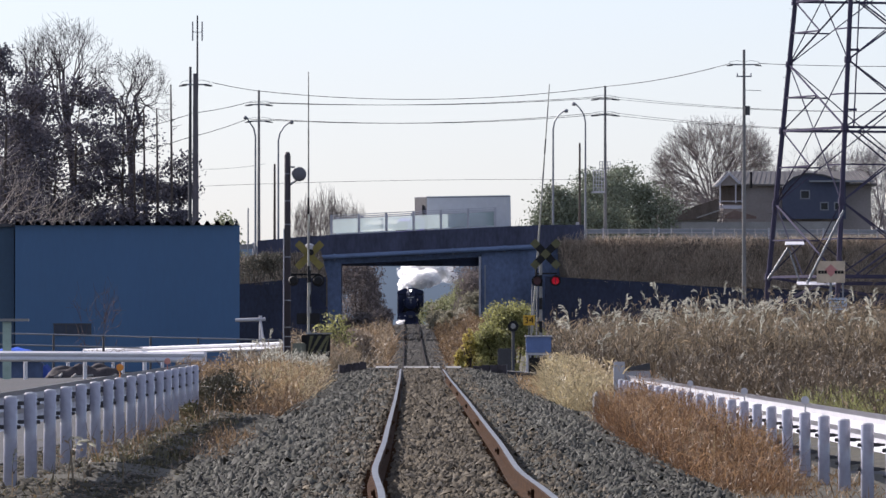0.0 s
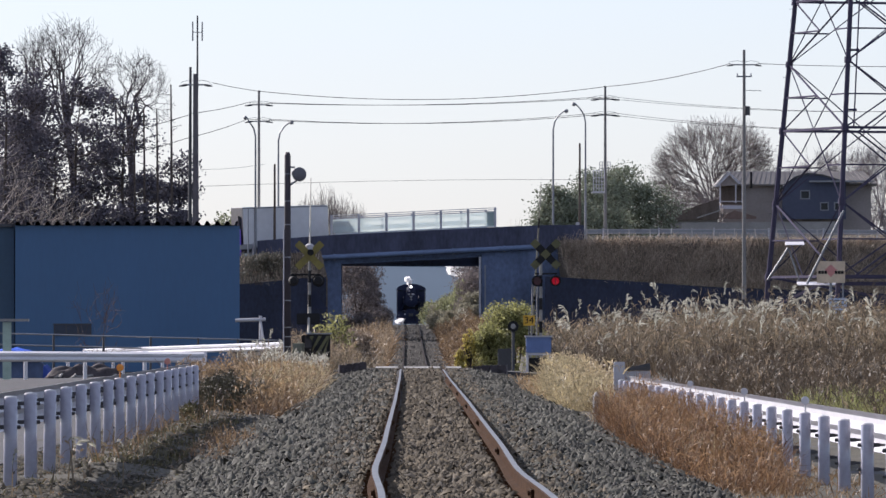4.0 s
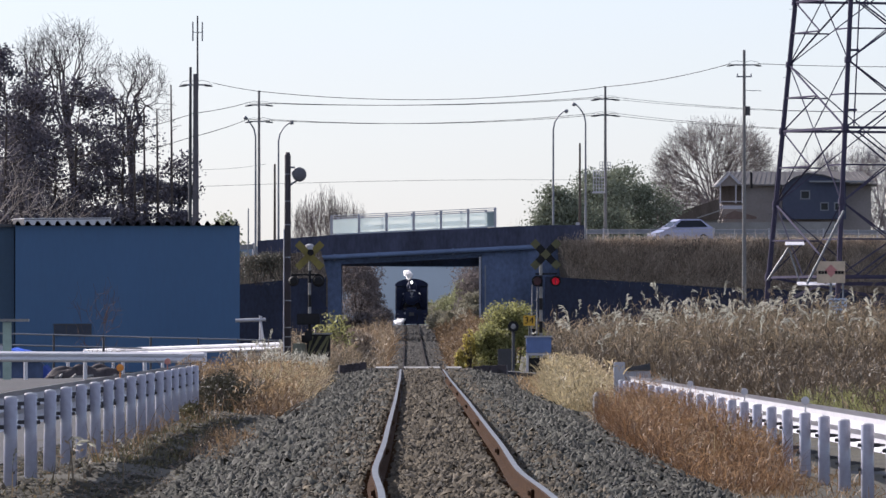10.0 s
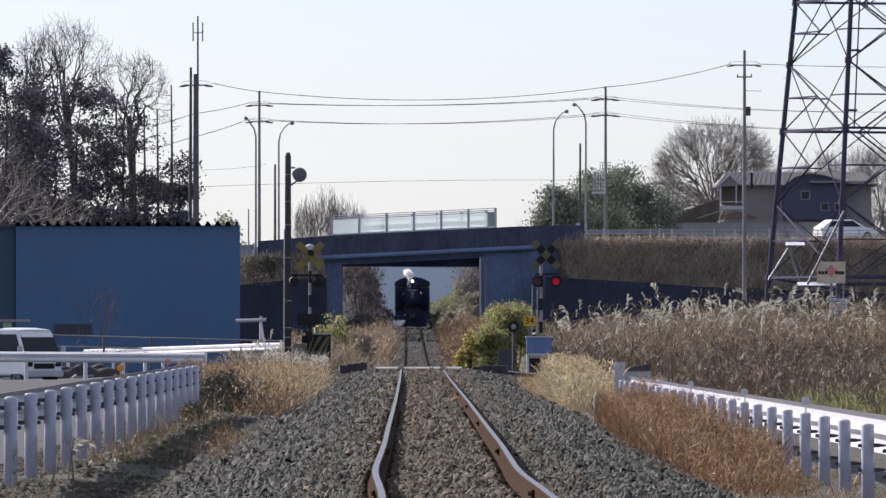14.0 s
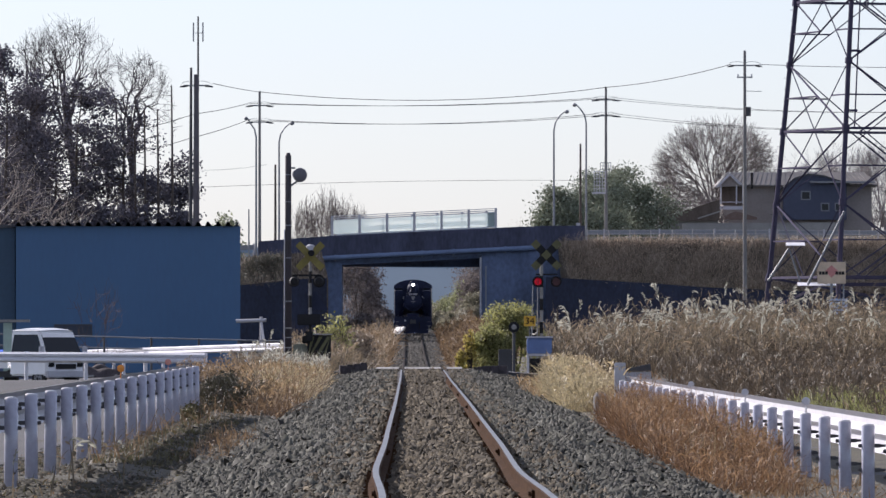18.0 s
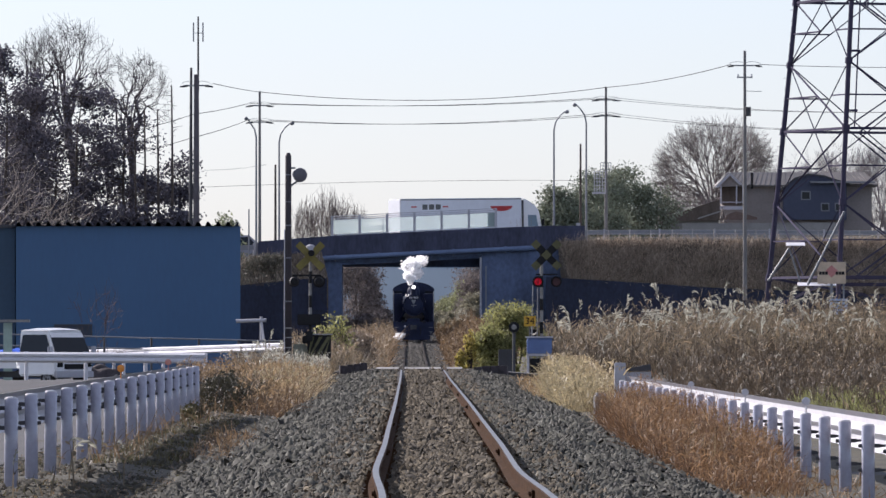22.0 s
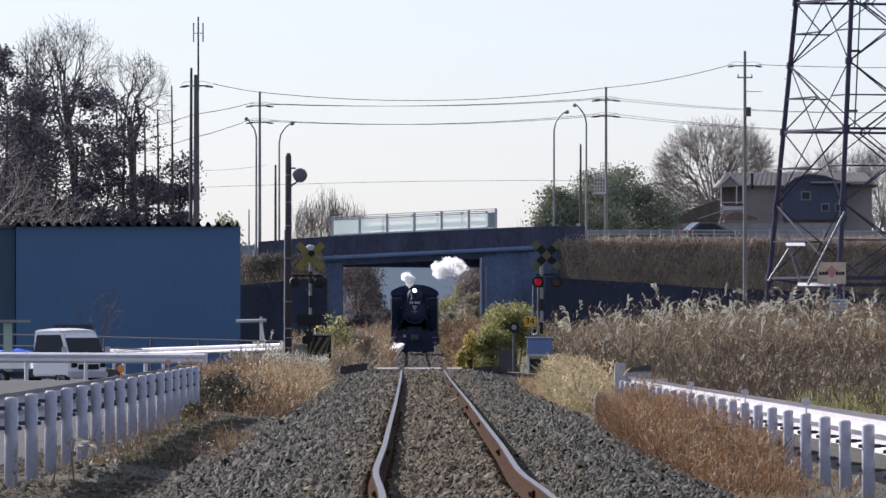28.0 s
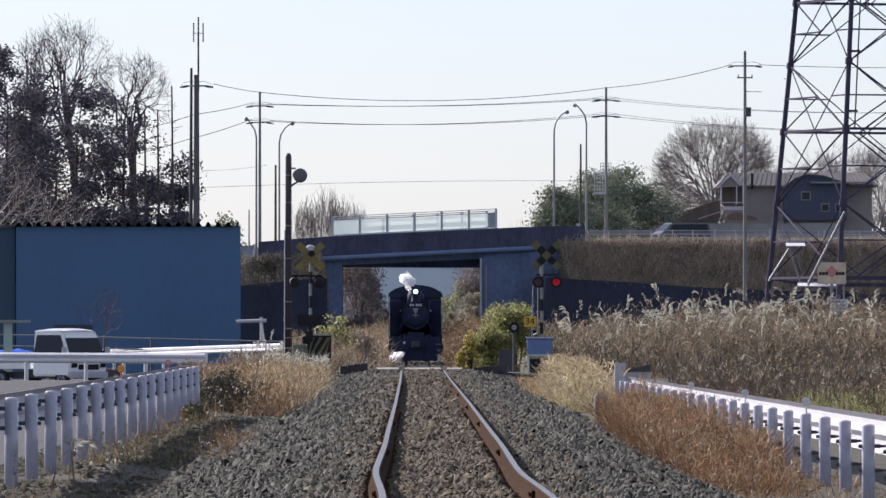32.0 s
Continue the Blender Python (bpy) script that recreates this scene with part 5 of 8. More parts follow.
for k in range(20):
    a = 2 * math.pi * k / 20
    tube(bm, [(0.67 * math.cos(a), 0.30, BZ + 0.67 * math.sin(a)), (0.67 * math.cos(a), 0.36, BZ + 0.67 * math.sin(a))], 0.02, 6)
part("rivets", bm, M_LOCO, sbx, kind="stuff")
for dz in (0.22, -0.22):
    part("hinge_strap", boxes((-0.6, 0.25, 0.22, 0.28, BZ + dz - 0.035, BZ + dz + 0.035)), M_LOCO, sbx)
part("door_handle", tubes(([(-0.18, 0.12, BZ), (0.18, 0.12, BZ)], 0.018, 6), ([(0, 0.12, BZ - 0.14), (0, 0.12, BZ + 0.14)], 0.018, 6)), M_GALV, sbx, "bright cross handle")
np_ = part("name_plate", boxes((-0.36, 0.36, 0.16, 0.185, BZ + 0.43, BZ + 0.61)), M_BLACK, loco, "black plate with pale figures")
for x in (-0.25, -0.12, 0.05, 0.16, 0.27):
    part("figure_bar", boxes((x - 0.04, x + 0.035, 0.15, 0.158, BZ + 0.455, BZ + 0.585)), M_WHITE, np_)
bm = bmesh.new()
prism(bm, [(-0.16, BZ + 0.36), (0.16, BZ + 0.36), (0.05, BZ + 0.12), (-0.05, BZ + 0.12)], 1, 0.10, 0.13)
part("emblem", bm, M_GALV, loco, "small grey emblem")
chim = part("chimney", tubes(([(0, 0.95, BZ + 0.6), (0, 0.95, BZ + 0.75), (0, 0.95, BZ + 1.30), (0, 0.95, BZ + 1.42), (0, 0.95, BZ + 1.48)], [0.34, 0.22, 0.20, 0.25, 0.21], 20)), M_LOCO, loco, smooth=True)
part("dome", tubes(([(0, 3.2, BZ + 0.55), (0, 3.2, BZ + 1.05), (0, 3.2, BZ + 1.25), (0, 3.2, BZ + 1.32)], [0.45, 0.42, 0.3, 0.08], 20)), M_LOCO, loco, smooth=True)
M_HEAD = glow("lit_headlamp", (1.0, 0.95, 0.82), 2.6)
hl = part("headlamp", tubes(([(0, 0.62, BZ + 1.22), (0, 0.50, BZ + 1.22), (0, 0.22, BZ + 1.22), (0, 0.16, BZ + 1.22)], [0.10, 0.19, 0.21, 0.22], 20)), M_LOCO, loco, "round headlamp above the smokebox")
part("lens", tubes(([(0, 0.159, BZ + 1.22), (0, 0.13, BZ + 1.22)], [0.115, 0.09], 18)), M_HEAD, hl, "glowing headlamp glass")
part("lamp_stand", boxes((-0.12, 0.12, 0.3, 0.55, BZ + 0.66, BZ + 1.04)), M_LOCO, hl)
for s in (-1, 1):
    bm = bmesh.new()
    prism(bm, [(0.1, 1.32), (2.4, 1.32), (2.4, 3.3), (0.35, 3.3), (0.1, 3.1)], 0, s * 1.33, s * 1.355)
    part("smoke_deflector", bm, M_LOCO, loco, "upright smoke deflector plate")
    part("deflector_rim", tubes(([(s * 1.34, 0.09, 1.32), (s * 1.34, 0.09, 3.11), (s * 1.34, 0.34, 3.31)], 0.018, 6)), M_GALV, loco)
    part("side_tank", boxes((min(s * 0.72, s * 1.38), max(s * 0.72, s * 1.38), 2.7, 6.4, 1.28, 3.15), bevel=0.05), M_LOCO, loco, "riveted side water tank")
    part("running_board", boxes((min(s * 0.6, s * 1.36), max(s * 0.6, s * 1.36), -0.1, 2.7, 1.22, 1.28)), M_LOCO, loco)
    part("cylinder", ring(s * 1.08, 0.9, 1.9, 0.72, 0.34, 18), M_LOCO, loco)
    part("cylinder_cover", ring(s * 1.08, 0.84, 0.9, 0.72, 0.27, 18), M_GALV, loco, "worn steel cylinder cover")
    part("valve_chest", ring(s * 1.02, 0.95, 1.85, 1.08, 0.19, 14), M_LOCO, loco)
    part("hand_rail", tubes(([(s * 0.78, 0.3, BZ + 0.2), (s * 0.78, 1.5, BZ + 0.25), (s * 0.75, 6.2, BZ + 0.25)], 0.018, 6)), M_GALV, loco)
    part("buffer_lamp", tubes(([(s * 0.72, -0.42, 1.28), (s * 0.72, -0.28, 1.28)], [0.10, 0.08], 12)), M_LOCO, loco)
    part("lamp_glass", tubes(([(s * 0.72, -0.43, 1.28), (s * 0.72, -0.421, 1.28)], 0.075, 12)), M_GLASS, loco)
    st = part("front_step", tubes(([(s * 1.05, -0.28, 0.32), (s * 1.05, -0.28, 1.2)], 0.022, 6), ([(s * 1.28, -0.28, 0.32), (s * 1.28, -0.28, 1.2)], 0.022, 6)), M_LOCO, loco)
    for z in (0.34, 0.62, 0.9):
        part("tread", boxes((min(s * 1.03, s * 1.3), max(s * 1.03, s * 1.3), -0.36, -0.22, z - 0.015, z + 0.015)), M_GALV, st)
    for y, r in ((0.2, 0.43), (2.35, 0.70), (4.15, 0.70), (5.95, 0.70), (8.0, 0.43)):
        w = tubes(([(s * 0.50, y, r), (s * 0.62, y, r)], r, 28), ([(s * 0.47, y, r), (s * 0.50, y, r)], r + 0.03, 28))
        wh = part("wheel", w, M_LOCO, loco, "black spoked wheel with a bright tyre")
        part("tyre", tubes(([(s * 0.515, y, r), (s * 0.60, y, r)], r + 0.004, 28)), M_RAILTOP, wh)
    part("coupling_rod", boxes((s * 0.9 - 0.04, s * 0.9 + 0.04, 2.3, 6.0, 0.55, 0.67)), M_GALV, loco)
    part("cab_side", boxes((min(s * 1.36, s * 1.40), max(s * 1.36, s * 1.40), 6.42, 8.4, 1.22, 3.5)), M_LOCO, loco)
    w = part("cab_window", boxes((min(s * 0.78, s * 1.28), max(s * 0.78, s * 1.28), 6.37, 6.40, 3.2, 3.56)), M_GLASS, loco, "front cab window")
    part("window_frame", boxes((min(s * 0.75, s * 1.31), max(s * 0.75, s * 1.31), 6.38, 6.41, 3.16, 3.195), (min(s * 0.75, s * 1.31), max(s * 0.75, s * 1.31), 6.38, 6.41, 3.565, 3.6)), M_LOCO, w)
part("cab_front", boxes((-1.36, 1.36, 6.41, 6.46, 1.22, 3.55)), M_LOCO, loco)
bm = bmesh.new()
arc = [(1.43 * math.cos(a), 3.30 + 0.64 * math.sin(a)) for a in (math.pi * k / 14 for k in range(15))]
prism(bm, arc, 1, 6.2, 8.7)
part("cab_roof", bm, M_LOCO, loco, "arched cab roof")
part("bunker", boxes((-1.36, 1.36, 8.41, 9.6, 1.22, 2.7), bevel=0.05), M_LOCO, loco, "coal bunker")
part("buffer_beam", boxes((-1.36, 1.36, -0.30, -0.20, 0.62, 1.22), bevel=0.02), M_LOCO, loco)
part("pilot", boxes((-1.12, 1.12, -0.26, -0.16, 0.05, 0.62), bevel=0.02), M_LOCO, loco, "plain black pilot plate")
part("frame", boxes((-0.5, -0.42, -0.2, 9.4, 0.55, 1.22), (0.42, 0.5, -0.2, 9.4, 0.55, 1.22), (-0.42, 0.42, 0.6, 1.9, 1.0, 1.5)), M_LOCO, loco)
part("front_apron", boxes((-0.95, 0.95, -0.28, 0.2, 1.22, 1.27)), M_LOCO, loco)
part("coupler", boxes((-0.13, 0.13, -0.68, -0.30, 0.78, 1.04), (-0.22, -0.06, -0.80, -0.60, 0.74, 1.08), (0.04, 0.2, -0.76, -0.6, 0.76, 1.06), bevel=0.02), M_DARKSTEEL, loco, "knuckle coupler")
part("brake_hose", tubes(([(0.45, -0.32, 0.9), (0.47, -0.5, 0.8), (0.47, -0.5, 0.5), (0.40, -0.42, 0.36)], 0.03, 8)), M_BLACK, loco)
for s in (-1, 1):
    part("rail_guard", boxes((s * 0.61 - 0.11, s * 0.61 + 0.11, -0.3, -0.262, 0.12, 0.6)), M_LOCO, loco)
part("marker_lamp", tubes(([(-0.58, -0.36, 0.98), (-0.58, -0.30, 0.98)], 0.07, 10)), M_WHITE, loco, "small pale marker lamp")
for s in (-1, 1):
    part("steam_pipe", tubes(([(s * 0.55, 1.1, BZ - 0.3), (s * 0.85, 1.15, 1.6), (s * 1.0, 1.2, 1.2)], 0.1, 10)), M_LOCO, loco, smooth=True)

# ---------- steam: lumpy white puffs ----------
M_STEAM = bpy.data.materials.new("white_steam")
M_STEAM.use_nodes = True
nt = M_STEAM.node_tree
df, tl, m1 = (nt.nodes.new(k) for k in ("ShaderNodeBsdfDiffuse", "ShaderNodeBsdfTranslucent", "ShaderNodeMixShader"))
df.inputs[0].default_value = tl.inputs[0].default_value = (0.99, 0.99, 0.99, 1)
m1.inputs[0].default_value = 0.8
nt.links.new(df.outputs[0], m1.inputs[1])
nt.links.new(tl.outputs[0], m1.inputs[2])
clear, m2 = nt.nodes.new("ShaderNodeBsdfTransparent"), nt.nodes.new("ShaderNodeMixShader")
m2.inputs[0].default_value = 0.62
nt.links.new(clear.outputs[0], m2.inputs[1])
nt.links.new(m1.outputs[0], m2.inputs[2])
nt.links.new(m2.outputs[0], nt.nodes["Material Output"].inputs[0])


def puff(name, sx, sy, sz, n, seed, label):
    """A billowing cloud: thousands of tiny white flakes gathered in soft lobes that thin out at the rim."""
    r = np.random.default_rng(seed)
    lobes = 9
    c = r.normal(0, 1, (lobes, 3))
    c *= (r.random((lobes, 1)) ** 0.5 * 0.72) / np.linalg.norm(c, axis=1, keepdims=True)
    big = r.uniform(0.26, 0.46, lobes)
    which = r.choice(lobes, n, p=big ** 2 / (big ** 2).sum())
    d = r.normal(0, 1, (n, 3))
    d *= (r.random((n, 1)) ** 0.45 + np.abs(r.normal(0, 0.14, (n, 1)))) / np.linalg.norm(d, axis=1, keepdims=True)
    p = (c[which] + d * big[which][:, None]) * np.array([sx, sy, sz])
    face = np.array(SUN_TO) + r.normal(0, 0.35, (n, 3))
    u = np.cross(face, r.normal(0, 1, (n, 3)))
    u /= np.linalg.norm(u, axis=1, keepdims=True)
    w = np.cross(face, u)
    w /= np.linalg.norm(w, axis=1, keepdims=True)
    s = (0.055 * (sx * sz) ** 0.35 * r.uniform(0.5, 1.4, n))[:, None]
    v = np.stack([p - u * s, p + w * s * 0.8, p + u * s, p - w * s * 0.8], 1)
    f = np.array([[0, 1, 2], [0, 2, 3]])[None] + (np.arange(n) * 4)[:, None, None]
    return tagged(new(name, mesh_np(name, v.reshape(-1, 3), f.reshape(-1, 3), M_STEAM)), label, "steam", "steam from the locomotive")


trail = [puff("steam_cloud", 2.2, 1.5, 1.65, 8200, 11 + k, "billowing white steam trailing the locomotive") for k in range(6)]
burst = [puff("steam_cloud", 1.15, 0.9, 0.95, 4800, 31 + k, "white steam puff drifting from the chimney") for k in range(3)]
late = [puff("steam_cloud", 1.0, 0.8, 0.7, 3400, 41 + k, "thin white steam puff leaving the chimney") for k in range(2)]
wisp = puff("steam_wisp", 0.50, 0.4, 0.60, 2600, 51, "small white steam plume at the chimney")
leak = puff("steam_wisp", 0.72, 0.6, 0.36, 2400, 52, "low white steam leak beside the cylinders")

# ---------- road vehicles ----------


def wheel_set(parent, spots, r, w):
    out = []
    for x, y in spots:
        e = part("wheel", tubes(([(0, -w / 2, 0), (0, -w / 2 + 0.02, 0), (0, w / 2 - 0.02, 0), (0, w / 2, 0)], [r * 0.93, r, r, r * 0.93], 22)), mat("tyre_rubber", (0.02, 0.02, 0.02), 0.85), parent)
        e.matrix_local = pose(x, y, r)
        s = -1 if y < 0 else 1
        part("rim", tubes(([(0, s * (w / 2 + 0.003), 0), (0, s * (w / 2 + 0.02), 0)], [r * 0.62, r * 0.5], 16)), M_GALV, e, "grey steel rim")
        part("hub", tubes(([(0, s * (w / 2 + 0.02), 0), (0, s * (w / 2 + 0.035), 0)], r * 0.16, 8), *[([(r * 0.36 * math.cos(a), s * (w / 2 + 0.006), r * 0.36 * math.sin(a)), (r * 0.36 * math.cos(a), s * (w / 2 + 0.027), r * 0.36 * math.sin(a))], r * 0.09, 6) for a in (k * 1.2566 for k in range(5))]), M_BLACK, e)
        out.append(e)
    return out


def box_truck(label, length, height, cab_len, cab_h, cab_mat, box_mat, width=2.3, fairing=False):
    """A lorry along +x: front at x = 0, its body behind it; wheels stand on z = 0."""
    t = base("box_truck", label, "truck", "road vehicles")
    L = length
    part("cargo_box", boxes((-cab_len - 0.15 - L, -cab_len - 0.15, -width / 2, width / 2, 1.0, height), bevel=0.03), box_mat, t, "tall plain cargo box")
    for s in (-1, 1):
        part("box_rail", boxes((-cab_len - 0.15 - L, -cab_len - 0.15, s * (width / 2 + 0.004) - 0.012, s * (width / 2 + 0.004) + 0.012, height - 0.12, height - 0.04)), M_GALV, t)
        part("side_skirt", boxes((-cab_len - L * 0.55, -cab_len - 1.2, s * (width / 2 - 0.1) - 0.02, s * (width / 2 - 0.1) + 0.02, 0.5, 0.85)), M_GALV, t)
    part("rear_door", boxes((-cab_len - 0.155 - L - 0.03, -cab_len - 0.155 - L, -width / 2 + 0.06, -0.01, 1.08, height - 0.1)), box_mat, t)
    part("rear_door", boxes((-cab_len - 0.155 - L - 0.03, -cab_len - 0.155 - L, 0.01, width / 2 - 0.06, 1.08, height - 0.1)), box_mat, t)
    bm = bmesh.new()
    w = width / 2 - 0.08
    shape = [(0.0, 0.45), (0.0, 1.35), (-0.22, cab_h - 0.12), (-0.45, cab_h), (-cab_len, cab_h), (-cab_len, 0.45)]
    if fairing:
        shape = [(0.0, 0.45), (0.0, 1.35), (-0.16, 2.36), (-0.26, 2.62), (-0.5, 2.92), (-0.85, 3.16), (-1.2, height - 0.12), (-cab_len, height - 0.04), (-cab_len, 0.45)]
        cab_h = 2.5
    prism(bm, shape, 1, -w, w)
    bmesh.ops.bevel(bm, geom=bm.edges[:], offset=0.04, segments=2, affect="EDGES")
    cabo = part("cab", bm, cab_mat, t, "driver's cab")
    bm = bmesh.new()
    prism(bm, [(0.006, 1.42), (-0.205, cab_h - 0.18), (-0.215, cab_h - 0.18), (-0.01, 1.42)], 1, -w + 0.12, w - 0.12)
    part("windscreen", bm, M_GLASS, cabo)
    for s in (-1, 1):
        bm = bmesh.new()
        prism(bm, [(-0.28, 1.45), (-0.42, cab_h - 0.25), (-cab_len + 0.35, cab_h - 0.25), (-cab_len + 0.35, 1.45)], 1, s * w - 0.006 + 0.0, s * w + 0.006)
        part("side_window", bm, M_PALEGLASS, cabo, "pale side window")
        part("mirror", boxes((-0.05, 0.12, s * (w + 0.12) - 0.06, s * (w + 0.12) + 0.06, 1.5, 1.95), bevel=0.02), M_BLACK, cabo)
        part("headlight", boxes((-0.01, 0.02, s * (w - 0.25) - 0.17, s * (w - 0.25) + 0.17, 0.62, 0.80)), M_GLASS, cabo)
    part("bumper", boxes((-0.1, 0.08, -w, w, 0.38, 0.60), bevel=0.02), M_GALV, cabo)
    part("chassis", boxes((-cab_len - L, -0.3, -0.45, 0.45, 0.62, 0.98)), M_DARKSTEEL, t)
    wheel_set(t, [(-0.75, -w + 0.1), (-0.75, w - 0.1), (-cab_len - L * 0.72, -w + 0.15), (-cab_len - L * 0.72, w - 0.15)], 0.46, 0.26)
    return t


def car(label, paint, length=4.4, h=1.5, van=False, width=1.7):
    """A car along +x, its front at x = 0."""
    c = base("car", label, "car", "road vehicles")
    w, L = width / 2, length
    hood = 0.62 * h
    if van:
        side = [(0.0, 0.3), (0.02, 0.7), (-0.35, hood), (-1.0, h), (-L + 0.15, h), (-L, h - 0.3), (-L, 0.3)]
        glass_o = [(-0.62, hood + 0.02), (-1.05, h - 0.12), (-L + 0.25, h - 0.12), (-L + 0.15, hood + 0.02)]
        roof_f, base_f = -1.0, -0.35
    else:
        side = [(0.0, 0.3), (0.02, 0.62), (-0.15, 0.72), (-1.1, hood + 0.02), (-1.9, h), (-L + 0.9, h), (-L + 0.2, hood + 0.06), (-L, hood), (-L, 0.3)]
        glass_o = [(-1.3, hood + 0.05), (-1.95, h - 0.1), (-L + 0.95, h - 0.1), (-L + 0.45, hood + 0.07)]
        roof_f, base_f = -1.9, -1.1
    bm = bmesh.new()
    prism(bm, side, 1, -w, w)
    for v in bm.verts:
        if v.co.z > hood + 0.1:
            v.co.y *= 0.84
    bmesh.ops.bevel(bm, geom=bm.edges[:], offset=0.05, segments=2, affect="EDGES")
    b = part("body", bm, paint, c, "", smooth=False)
    for s in (-1, 1):
        bm = bmesh.new()
        prism(bm, glass_o, 1, s * w * 0.99, s * (w + 0.004))
        for v in bm.verts:
            k = (v.co.z - hood) / (h - hood)
            v.co.y *= 1 - 0.155 * max(0, min(1, k))
            v.co.y += s * 0.012
        part("side_window", bm, M_GLASS, c)
        part("mirror", boxes((base_f - 0.35, base_f - 0.15, s * (w + 0.1) - 0.07, s * (w + 0.1) + 0.07, hood + 0.05, hood + 0.2), bevel=0.02), paint, c)
        part("headlight", boxes((-0.1, 0.03, s * (w - 0.25) - 0.2, s * (w - 0.25) + 0.2, 0.6, 0.72), bevel=0.02), M_WHITE, c)
        part("tail_light", boxes((-L - 0.015, -L + 0.05, s * (w - 0.15) - 0.1, s * (w - 0.15) + 0.1, 0.7, 0.9)), M_RED, c)
    bm = bmesh.new()
    loft(bm, [[(base_f - 0.1, s * w * 0.86, hood + 0.04), (roof_f, s * w * 0.74, h - 0.06), (roof_f + 0.03, s * w * 0.74, h - 0.03), (base_f - 0.05, s * w * 0.86, hood + 0.08)] for s in (-1, 1)])
    part("windscreen", bm, M_GLASS, c)
    part("bumper", boxes((-0.05, 0.06, -w + 0.05, w - 0.05, 0.28, 0.5), bevel=0.02), M_DARKSTEEL, c)
    wheel_set(c, [(-0.85, -w + 0.08), (-0.85, w - 0.08), (-L + 0.8, -w + 0.08), (-L + 0.8, w - 0.08)], 0.31, 0.2)
    return c


M_PALEGLASS = glass("pale_glass", (0.20, 0.28, 0.34))
M_VWHITE = mat("white_vehicle_paint", (0.82, 0.825, 0.83), 0.3, vary=0.05, bump=0.0, coat=0.3)
M_VGREY = mat("grey_box_sheet", (0.592, 0.600, 0.616), 0.45, vary=0.08, bump=0.02)
M_PURPLE = mat("purple_cab_paint", (0.16, 0.09, 0.55), 0.3, vary=0.1, bump=0, coat=0.3)
M_DARKCAR = mat("dark_car_paint", (0.06, 0.065, 0.075), 0.25, vary=0.1, bump=0, coat=0.4)

truck_1 = box_truck("grey box lorry with a purple cab on the bridge road", 6.3, 3.8, 1.4, 2.3, M_PURPLE, M_VGREY)
truck_2 = box_truck("white box lorry with a dark mark and a red half disc", 9.2, 3.48, 1.4, 3.0, M_VWHITE, mat("white_box_sheet", (0.76, 0.78, 0.82), 0.4, vary=0.06, bump=0.02), fairing=True)
# plain marks on the side of the white lorry
for s in (-1, 1):
    y = s * 1.157
    for x in (0.0, 0.5, 1.0):
        part("mark_bar", boxes((-9.1 + x, -8.72 + x, y - 0.003, y + 0.003, 2.70, 3.06)), M_DARKCAR, truck_2, "dark navy mark")
    for x in (-9.8, -7.4):
        part("mark_bar", boxes((x - 0.15, x + 0.25, y - 0.003, y + 0.003, 2.85, 2.94)), M_RED, truck_2, "thin red mark")
    bm = bmesh.new()
    prism(bm, [(-3.1 + 0.85 * math.cos(a), 2.9 + 0.36 * math.sin(a)) for a in (math.pi + math.pi * k / 12 for k in range(13))], 1, y - 0.003, y + 0.003)
    part("half_disc", bm, M_RED, truck_2, "red half disc")
# solid dark block that stands for shade in the gap behind the cab
part("gap_shade_block", boxes((-1.56, -1.42, -1.16, 1.16, 0.9, 3.30)), M_DARKSTEEL, truck_2, "dark block standing in for the shaded gap behind the cab")
part("front_wall", boxes((-1.548, -1.535, -1.12, 1.12, 1.05, 3.76)), M_DARKSTEEL, truck_1, "dark front wall of the cargo box")
part("cooling_unit", boxes((-1.53, -1.36, -0.7, 0.7, 2.05, 3.2), bevel=0.03), M_DARKSTEEL, truck_1, "dark unit above the cab")
car_1 = car("silver-blue estate car driving along the main road", mat("silver_blue_paint", (0.36, 0.37, 0.50), 0.3, metal=0.3, vary=0.05, bump=0, coat=0.3), 4.4, 1.68)
car_2 = car("white saloon car driving over the bridge", M_VWHITE, 4.4, 1.5)
car_3 = car("silver-grey van following the white lorry", mat("lavender_grey_paint", (0.34, 0.34, 0.40), 0.35, vary=0.06, bump=0, coat=0.3), 3.4, 1.85, van=True)
car_4 = car("dark small car following the van", M_DARKCAR, 4.0, 1.5)
car_5 = car("grey estate car coming along the main road", M_DARKCAR, 3.9, 1.5, van=True)

# small flat-nosed pick-up
kei = base("pickup_truck", "small white cab-over pick-up waiting beside the guard rail", "truck", "road vehicles")
bm = bmesh.new()
prism(bm, [(0.0, 0.35), (0.03, 0.85), (-0.30, 1.72), (-0.42, 1.78), (-1.28, 1.78), (-1.36, 1.70), (-1.36, 0.35)], 1, -0.73, 0.73)
for v in bm.verts:
    if v.co.z > 1.0:
        v.co.y *= 0.90
bmesh.ops.bevel(bm, geom=bm.edges[:], offset=0.05, segments=3, affect="EDGES")
kc = part("cab", bm, M_VWHITE, kei, "white rounded cab")
bm = bmesh.new()
roof_rows = []
for u in np.linspace(-1.34, -0.30, 9):
    e = 1 - ((u + 0.82) / 0.56) ** 4
    roof_rows.append([(u, 0.665 * v, 1.74 + 0.085 * max(0.0, e) * (1 - abs(v) ** 3)) for v in np.linspace(-1, 1, 13)])
loft(bm, roof_rows, closed=False, cap=False)
part("roof", bm, M_VWHITE, kc, "domed white roof panel", smooth=True)
bm = bmesh.new()
